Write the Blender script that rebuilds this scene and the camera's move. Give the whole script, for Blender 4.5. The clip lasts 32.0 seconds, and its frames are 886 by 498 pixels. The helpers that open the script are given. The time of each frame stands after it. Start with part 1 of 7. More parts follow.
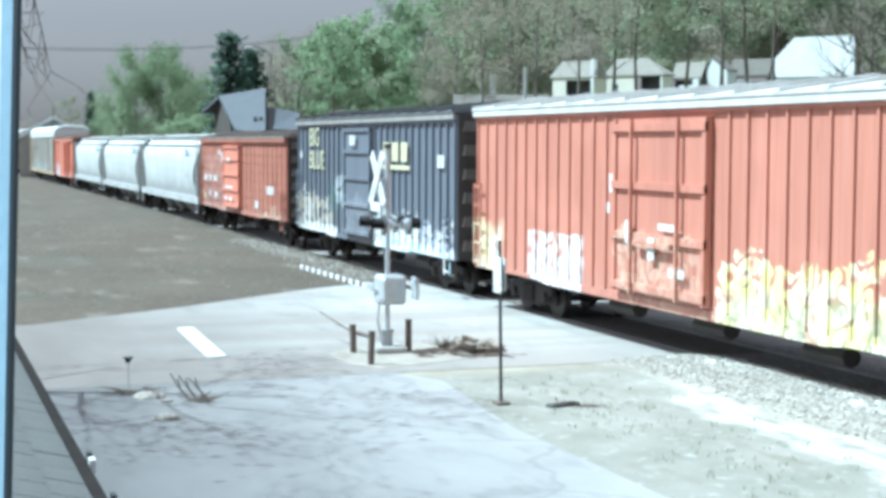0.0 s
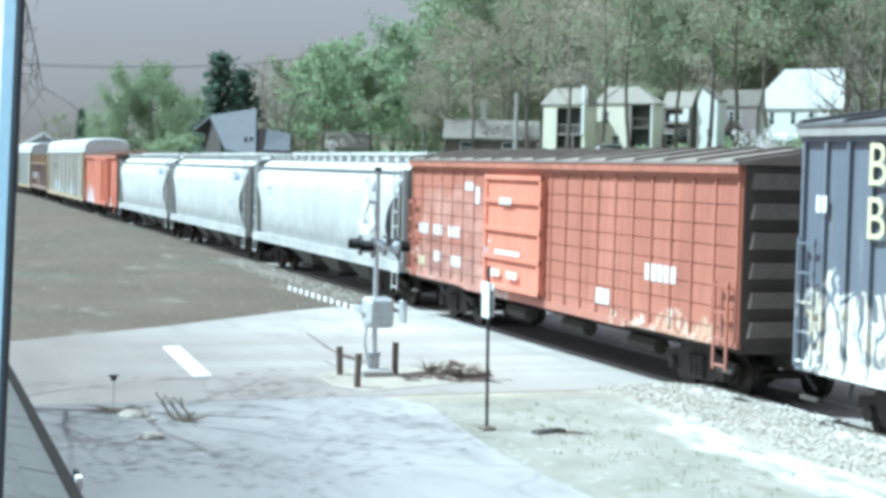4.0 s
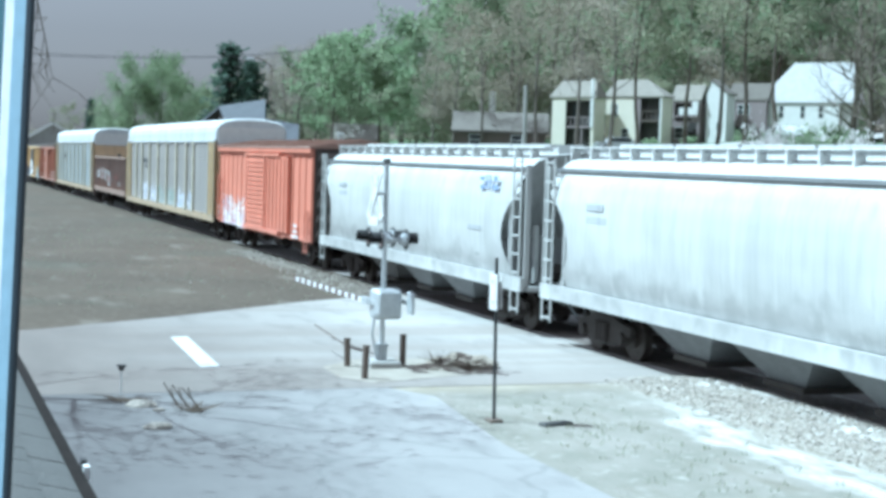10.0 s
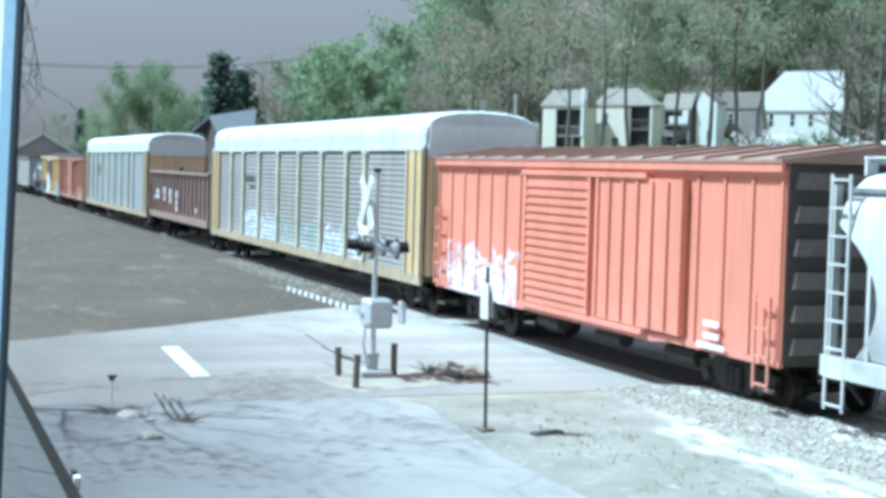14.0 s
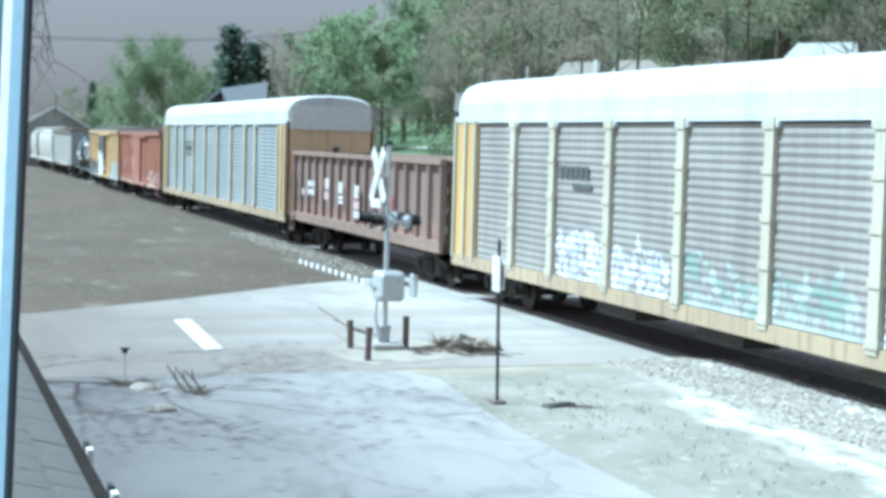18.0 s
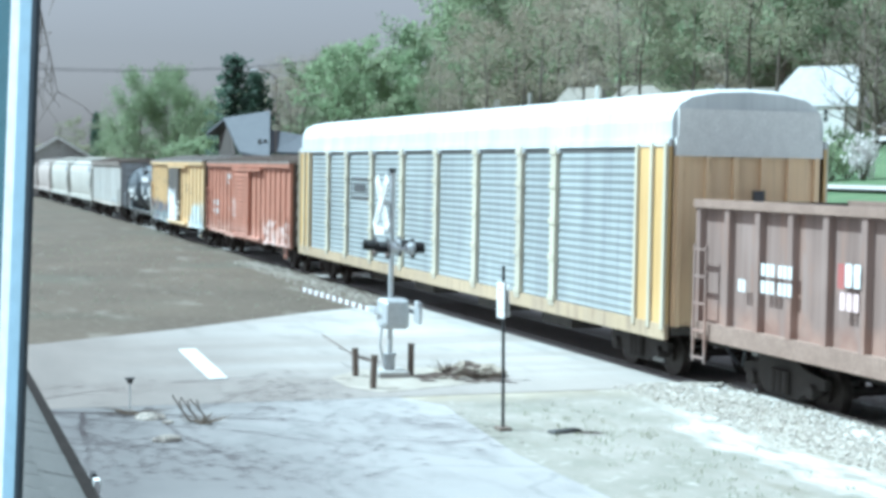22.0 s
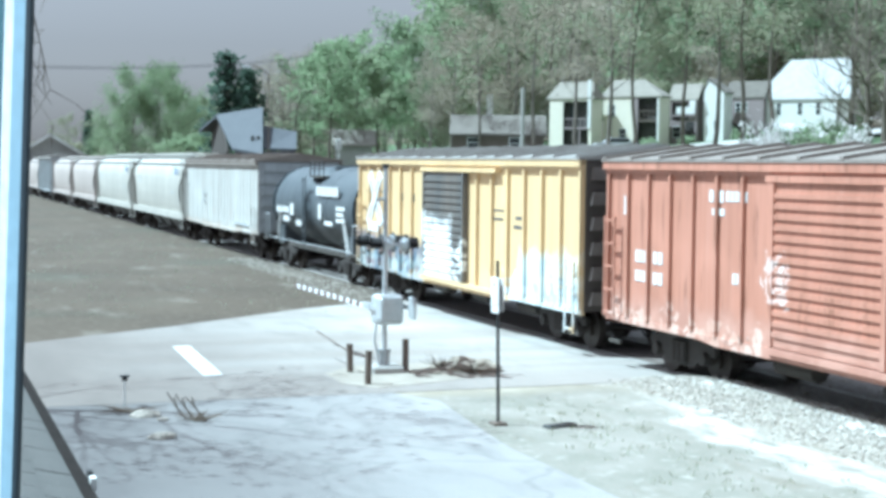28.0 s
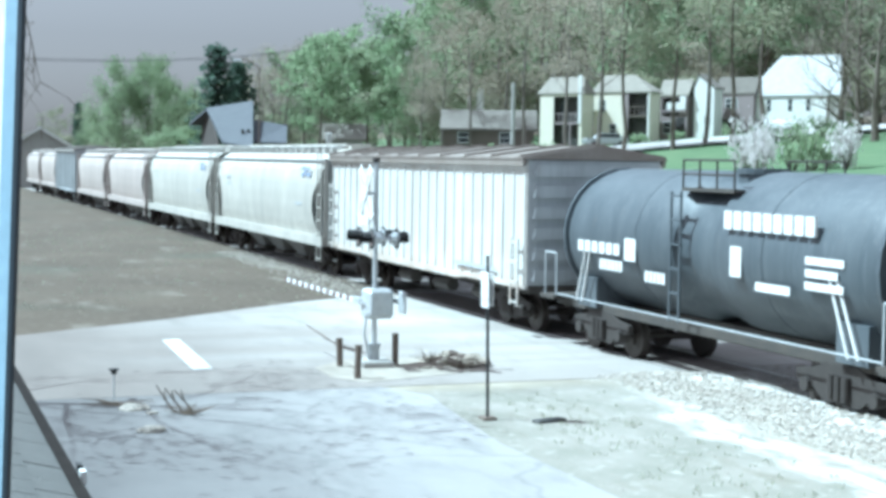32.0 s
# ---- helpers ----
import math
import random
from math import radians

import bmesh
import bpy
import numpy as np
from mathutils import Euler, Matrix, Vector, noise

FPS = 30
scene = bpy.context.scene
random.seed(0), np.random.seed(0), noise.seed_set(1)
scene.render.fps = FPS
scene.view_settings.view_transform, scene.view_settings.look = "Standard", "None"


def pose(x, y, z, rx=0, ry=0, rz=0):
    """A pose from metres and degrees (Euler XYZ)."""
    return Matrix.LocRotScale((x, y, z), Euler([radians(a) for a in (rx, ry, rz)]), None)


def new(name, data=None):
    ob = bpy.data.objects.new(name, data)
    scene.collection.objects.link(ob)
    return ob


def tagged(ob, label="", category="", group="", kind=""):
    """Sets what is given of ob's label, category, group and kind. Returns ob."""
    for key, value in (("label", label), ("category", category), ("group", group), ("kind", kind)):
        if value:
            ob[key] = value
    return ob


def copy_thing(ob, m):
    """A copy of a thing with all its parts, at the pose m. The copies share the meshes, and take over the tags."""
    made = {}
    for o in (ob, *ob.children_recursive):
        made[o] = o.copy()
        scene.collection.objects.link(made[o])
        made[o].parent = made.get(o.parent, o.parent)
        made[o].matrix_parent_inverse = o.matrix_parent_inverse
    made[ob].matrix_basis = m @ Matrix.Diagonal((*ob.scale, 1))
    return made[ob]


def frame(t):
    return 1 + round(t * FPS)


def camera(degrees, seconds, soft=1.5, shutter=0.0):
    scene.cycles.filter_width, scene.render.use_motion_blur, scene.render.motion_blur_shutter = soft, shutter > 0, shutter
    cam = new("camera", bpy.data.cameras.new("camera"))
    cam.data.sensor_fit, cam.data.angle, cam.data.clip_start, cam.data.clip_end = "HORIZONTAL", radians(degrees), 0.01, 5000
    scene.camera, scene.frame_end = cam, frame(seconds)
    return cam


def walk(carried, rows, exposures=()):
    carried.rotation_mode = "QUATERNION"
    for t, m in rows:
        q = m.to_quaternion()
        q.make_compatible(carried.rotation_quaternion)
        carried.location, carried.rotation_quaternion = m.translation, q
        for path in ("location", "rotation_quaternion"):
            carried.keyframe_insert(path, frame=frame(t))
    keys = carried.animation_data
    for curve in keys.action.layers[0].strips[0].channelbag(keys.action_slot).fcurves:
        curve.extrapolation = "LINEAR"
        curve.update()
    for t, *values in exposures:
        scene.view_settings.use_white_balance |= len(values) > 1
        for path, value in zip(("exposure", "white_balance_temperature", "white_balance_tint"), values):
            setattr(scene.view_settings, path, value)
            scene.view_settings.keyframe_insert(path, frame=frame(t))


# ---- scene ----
cam = camera(32.24, 32.0, soft=3.8)
EYE_Z = 3.81


def view(yaw, pitch, roll, slide):
    """Eye on the house front; yaw to the left from +y, pitch up, roll; slide: sway across the view."""
    a = radians(yaw)
    return pose(slide * math.cos(a), slide * math.sin(a), EYE_Z, 90 + pitch, 0, yaw) @ pose(0, 0, 0, 0, 0, roll)


walk(cam, [
    (0.0, view(70.67, -3.93, 0.25, 0.019)),
    (0.5, view(70.25, -3.95, 1.02, 0.013)),
    (1.0, view(70.43, -3.49, 0.76, 0.007)),
    (1.5, view(70.88, -4.26, 0.46, 0.006)),
    (2.0, view(70.75, -4.68, 0.63, 0.004)),
    (2.5, view(70.63, -4.54, 0.72, 0.003)),
    (3.0, view(69.98, -4.82, 0.82, 0.002)),
    (3.5, view(70.24, -2.95, 1.42, 0.001)),
    (5.5, view(70.07, -3.52, 1.44, 0.000)),
    (6.0, view(69.45, -2.96, 1.07, 0.000)),
    (6.5, view(70.37, -3.34, 1.41, 0.000)),
    (7.0, view(69.47, -3.16, 1.58, -0.000)),
    (7.5, view(70.23, -4.87, 1.88, -0.000)),
    (8.0, view(70.55, -4.79, 1.87, -0.001)),
    (8.5, view(70.72, -5.02, 1.99, -0.001)),
    (9.0, view(70.34, -4.57, 2.06, -0.001)),
    (9.5, view(70.78, -4.08, 1.31, -0.001)),
    (10.0, view(70.52, -3.33, 1.76, -0.001)),
    (10.5, view(70.30, -3.42, 1.47, -0.001)),
    (11.0, view(70.16, -3.46, 1.13, -0.002)),
    (11.5, view(69.48, -4.52, 1.34, 0.001)),
    (12.0, view(70.38, -3.33, 1.71, 0.004)),
    (12.5, view(70.28, -3.64, 1.52, 0.007)),
    (13.0, view(71.07, -3.46, 1.39, 0.010)),
    (13.5, view(70.69, -3.36, 1.42, 0.005)),
    (14.0, view(70.19, -2.98, 1.62, 0.000)),
    (14.5, view(70.17, -2.90, 1.61, 0.001)),
    (16.5, view(70.59, -2.99, 1.62, 0.005)),
    (17.0, view(70.94, -2.99, 1.51, 0.006)),
    (17.5, view(70.95, -3.27, 1.50, 0.005)),
    (18.0, view(70.61, -4.01, 1.54, 0.004)),
    (18.5, view(70.49, -3.59, 1.44, 0.003)),
    (19.0, view(70.54, -3.36, 1.51, 0.002)),
    (19.5, view(70.31, -3.59, 1.69, 0.001)),
    (20.0, view(70.87, -3.17, 1.64, -0.000)),
    (20.5, view(70.80, -3.01, 1.50, -0.001)),
    (21.0, view(71.27, -3.03, 1.49, -0.002)),
    (21.5, view(70.53, -2.73, 1.45, -0.002)),
    (22.0, view(70.77, -3.01, 0.96, -0.003)),
    (22.5, view(71.44, -2.88, 0.66, -0.003)),
    (23.0, view(71.58, -3.04, 1.01, -0.004)),
    (23.5, view(72.27, -3.14, 0.51, -0.004)),
    (24.0, view(71.93, -2.86, 0.29, -0.005)),
    (24.5, view(71.69, -2.80, 0.59, -0.005)),
    (25.0, view(71.76, -3.01, 0.51, -0.006)),
    (25.5, view(71.17, -3.08, 0.90, -0.006)),
    (27.5, view(70.32, -3.17, 0.51, -0.008)),
    (28.0, view(70.53, -3.18, 0.59, -0.008)),
    (28.5, view(70.18, -2.84, 0.48, -0.008)),
    (29.0, view(70.09, -2.91, 0.59, -0.009)),
    (29.5, view(69.73, -3.09, 0.72, -0.009)),
    (30.0, view(69.81, -2.64, 0.61, -0.010)),
    (30.5, view(70.54, -3.34, 0.72, -0.010)),
    (31.0, view(70.67, -2.95, 0.88, -0.011)),
    (31.5, view(70.45, -3.21, 0.89, -0.012)),
    (32.0, view(70.15, -3.38, 0.86, -0.012)),
], exposures=[(0.0, 0.85, 4840, -12), (2.0, 0.87, 4980, -12), (4.0, 0.88, 4900, -12), (6.0, 0.92, 4790, -12), (8.0, 0.75, 4740, -12), (10.0, 0.65, 4680, -12), (13.0, 0.69, 4580, -12), (15.0, 0.72, 4640, -12), (17.0, 0.74, 4700, -12), (21.0, 0.84, 4820, -12), (25.0, 0.87, 4800, -12), (28.0, 0.89, 4790, -12), (32.0, 0.93, 4770, -12)])

# ---- world and sun ----
world = bpy.data.worlds.new("sky")
scene.world = world
world.use_nodes = True
wn = world.node_tree
SUN_FROM = Vector((-0.33, -0.72, 1.2)).normalized()
sky = wn.nodes.new("ShaderNodeTexSky")
sky.sky_type = 'NISHITA'
sky.sun_disc = False
sky.sun_elevation = math.asin(SUN_FROM.z)
sky.sun_rotation = math.atan2(SUN_FROM.x, SUN_FROM.y)
sky.dust_density = 1.2
sky.ozone_density = 1.0
haze = wn.nodes.new("ShaderNodeHueSaturation")
haze.inputs["Saturation"].default_value = 0.2
wn.links.new(sky.outputs[0], haze.inputs["Color"])
tint = wn.nodes.new("ShaderNodeMix")
tint.data_type, tint.blend_type = 'RGBA', 'MULTIPLY'
tint.inputs[0].default_value = 1.0
tint.inputs[7].default_value = (1.19, 0.96, 0.92, 1)
wn.links.new(haze.outputs[0], tint.inputs[6])
# dull haze at the horizon, brighter overhead
up = wn.nodes.new("ShaderNodeSeparateXYZ")
wn.links.new(wn.nodes.new("ShaderNodeTexCoord").outputs["Generated"], up.inputs[0])
lift = wn.nodes.new("ShaderNodeMapRange")
lift.interpolation_type = 'SMOOTHSTEP'
for k, v in ((1, -0.05), (2, 0.75), (3, 0.47), (4, 1.5)):
    lift.inputs[k].default_value = v
wn.links.new(up.outputs["Z"], lift.inputs[0])
dome = wn.nodes.new("ShaderNodeMix")
dome.data_type, dome.blend_type = 'RGBA', 'MULTIPLY'
dome.inputs[0].default_value = 1.0
wn.links.new(tint.outputs[2], dome.inputs[6])
wn.links.new(lift.outputs[0], dome.inputs[7])
wn.links.new(dome.outputs[2], wn.nodes["Background"].inputs[0])
wn.nodes["Background"].inputs[1].default_value = 0.085
sun = new("sun", bpy.data.lights.new("sun", 'SUN'))
sun.data.energy = 5.0
sun.data.angle = radians(0.6)
sun.data.color = (1.0, 0.97, 0.92)
sun.rotation_mode = 'QUATERNION'
sun.rotation_quaternion = SUN_FROM.to_track_quat("Z", "Y")


# ---- materials ----
class Nodes:
    """Short-hand for building a node tree."""

    def __init__(self, name, rough=0.7, metal=0.0):
        self.m = bpy.data.materials.new(name)
        self.m.use_nodes = True
        self.t = self.m.node_tree
        self.b = self.t.nodes["Principled BSDF"]
        self.b.inputs["Roughness"].default_value = rough
        self.b.inputs["Metallic"].default_value = metal
        self.co = self.t.nodes.new("ShaderNodeTexCoord").outputs["Object"]

    def put(self, sock, v):
        if isinstance(v, (int, float)):
            sock.default_value = v
        elif isinstance(v, tuple):
            sock.default_value = (*v, 1) if len(sock.default_value) == 4 and len(v) == 3 else v
        else:
            self.t.links.new(v, sock)

    def math(self, op, a, b=0.0):
        n = self.t.nodes.new("ShaderNodeMath")
        n.operation = op
        self.put(n.inputs[0], a)
        self.put(n.inputs[1], b)
        return n.outputs[0]

    def scaled(self, sx, sy, sz, off=(0, 0, 0)):
        n = self.t.nodes.new("ShaderNodeMapping")
        self.t.links.new(self.co, n.inputs[0])
        n.inputs["Scale"].default_value = (sx, sy, sz)
        n.inputs["Location"].default_value = off
        return n.outputs[0]

    def noise(self, scale, detail=3.0, vec=None, rough=0.55):
        n = self.t.nodes.new("ShaderNodeTexNoise")
        self.t.links.new(vec or self.co, n.inputs["Vector"])
        n.inputs["Scale"].default_value = scale
        n.inputs["Detail"].default_value = detail
        n.inputs["Roughness"].default_value = rough
        return n.outputs["Fac"]

    def voronoi(self, scale, feature='F1', vec=None):
        n = self.t.nodes.new("ShaderNodeTexVoronoi")
        n.feature = feature
        self.t.links.new(vec or self.co, n.inputs["Vector"])
        n.inputs["Scale"].default_value = scale
        return n

    def ramp(self, v, lo, hi):
        n = self.t.nodes.new("ShaderNodeMapRange")
        self.put(n.inputs[0], v)
        n.inputs[1].default_value, n.inputs[2].default_value = lo, hi
        return n.outputs[0]

    def mix(self, fac, a, b):
        n = self.t.nodes.new("ShaderNodeMix")
        n.data_type = 'RGBA'
        self.put(n.inputs[0], fac)
        self.put(n.inputs[6], a)
        self.put(n.inputs[7], b)
        return n.outputs[2]

    def xyz(self):
        n = self.t.nodes.new("ShaderNodeSeparateXYZ")
        self.t.links.new(self.co, n.inputs[0])
        return n.outputs

    def random(self):
        return self.t.nodes.new("ShaderNodeObjectInfo").outputs["Random"]

    def island(self):
        return self.t.nodes.new("ShaderNodeNewGeometry").outputs["Random Per Island"]

    def bump(self, h, strength=0.3, dist=0.02):
        n = self.t.nodes.new("ShaderNodeBump")
        n.inputs["Strength"].default_value = strength
        n.inputs["Distance"].default_value = dist
        self.put(n.inputs["Height"], h)
        self.t.links.new(n.outputs[0], self.b.inputs["Normal"])

    def done(self, col):
        self.put(self.b.inputs["Base Color"], col)
        return self.m


def plain(name, a, b, scale=4.0, rough=0.7, metal=0.0, bumps=0.2, bscale=30.0):
    """Two tones by coarse noise, a little grain and relief."""
    n = Nodes(name, rough, metal)
    c = n.mix(n.ramp(n.noise(scale), 0.35, 0.68), a, b)
    g = n.noise(bscale, 2)
    c = n.mix(n.ramp(g, 0.3, 0.75), c, tuple(v * 0.82 for v in b))
    n.bump(g, bumps)
    return n.done(c)


def car_paint(name, a, b, tags=(), rough=0.55, rust=(0.16, 0.07, 0.04), rust_at=0.7):
    """Weathered wagon paint: streaks, rust spots and sprayed writing.
    tags: (x0, x1, z0, z1, first colour, second colour, cells per metre)."""
    n = Nodes(name, rough)
    streak = n.noise(1.0, 4, n.scaled(2.2, 2.2, 0.22))
    c = n.mix(n.ramp(streak, 0.36, 0.68), a, b)
    c = n.mix(n.ramp(n.noise(0.5, 2), 0.5, 0.8), c, tuple(min(1, v * 1.18 + 0.015) for v in a))
    # fine run-off streaks, pale chalking, rust runs and road dust low down
    fine = n.noise(1.0, 5, n.scaled(11, 11, 0.35), 0.65)
    c = n.mix(n.math('MULTIPLY', n.ramp(fine, 0.5, 0.72), 0.45), c, tuple(min(1, v * 0.72) for v in b))
    c = n.mix(n.math('MULTIPLY', n.ramp(fine, 0.48, 0.3), 0.35), c, tuple(min(1, v * 0.8 + 0.11) for v in a))
    spots = n.noise(2.2, 6, n.scaled(3.2, 3.2, 0.4))
    c = n.mix(n.math('MULTIPLY', n.ramp(spots, rust_at - 0.06, rust_at + 0.06), 0.7), c, rust)
    dust = n.math('MULTIPLY', n.ramp(n.math('ADD', n.xyz()[2], n.math('MULTIPLY', n.noise(1.4, 4), 0.8)), 1.9, 1.0), 0.4)
    c = n.mix(dust, c, tuple(0.55 * v + 0.12 for v in a))
    x, y, z = n.xyz()
    for k, (x0, x1, z0, z1, ca, cb, cells, *style) in enumerate(tags):
        style = style[0] if style else "letters"
        off = (k * 3.7, k * 1.9, 1.3 * k)
        d = n.math('MINIMUM', n.math('MINIMUM', n.math('SUBTRACT', x, x0), n.math('SUBTRACT', x1, x)),
                   n.math('MINIMUM', n.math('SUBTRACT', z, z0 - 0.3), n.math('SUBTRACT', z1, z)))
        jag = {"letters": 1.5, "block": 0.25, "fill": 0.9}[style]
        rag = n.math('MULTIPLY', n.math('SUBTRACT', n.noise(1.7, 4, n.scaled(1, 1, 0.8, off)), 0.5), jag)
        inside = n.ramp(n.math('ADD', d, rag), 0.0, 0.3 if style == "fill" else 0.05)
        tone = n.ramp(n.noise(1.1 if style == "fill" else 1.5, 3, n.scaled(1, 0.05, 1.2, off)), 0.44, 0.56)
        cc = n.mix(tone, ca, cb)
        if style == "fill":
            # thin sprayed coat with scuffs, the paint below shows through in places
            c = n.mix(n.math('MULTIPLY', inside, n.ramp(n.noise(2.6, 6, n.scaled(1, 0.05, 0.7, off)), 0.28, 0.5)), c, cc)
            continue
        # swinging strokes: bands between contours of a soft noise, stretched upright
        wide = 0.85 if style == "letters" else 0.28
        f = n.noise(cells * 1.7 if style == "letters" else cells, 1.0, n.scaled(1.0, 0.05, wide, off), 0.4)
        stroke = n.math('ABSOLUTE', n.math('SUBTRACT', n.math('FRACT', n.math('MULTIPLY', f, 4.0)), 0.5))
        body = n.ramp(stroke, 0.4, 0.34) if style == "letters" else n.ramp(stroke, 0.47, 0.42)
        line = n.ramp(n.math('ABSOLUTE', n.math('SUBTRACT', stroke, 0.36)), 0.05, 0.02)
        if style == "letters":
            cc = n.mix(n.math('MULTIPLY', line, n.ramp(n.noise(2.3, 2, n.scaled(1, 1, 1, off)), 0.45, 0.6)), cc, tuple(0.25 * v for v in cb))
        worn = n.math('MULTIPLY', n.ramp(n.noise(5.0, 5, n.scaled(1.4, 1, 0.7, off)), 0.34, 0.5), 0.9)
        c = n.mix(n.math('MULTIPLY', n.math('MULTIPLY', inside, body), worn), c, cc)
    n.bump(n.noise(18, 3), 0.15, 0.01)
    return n.done(c)


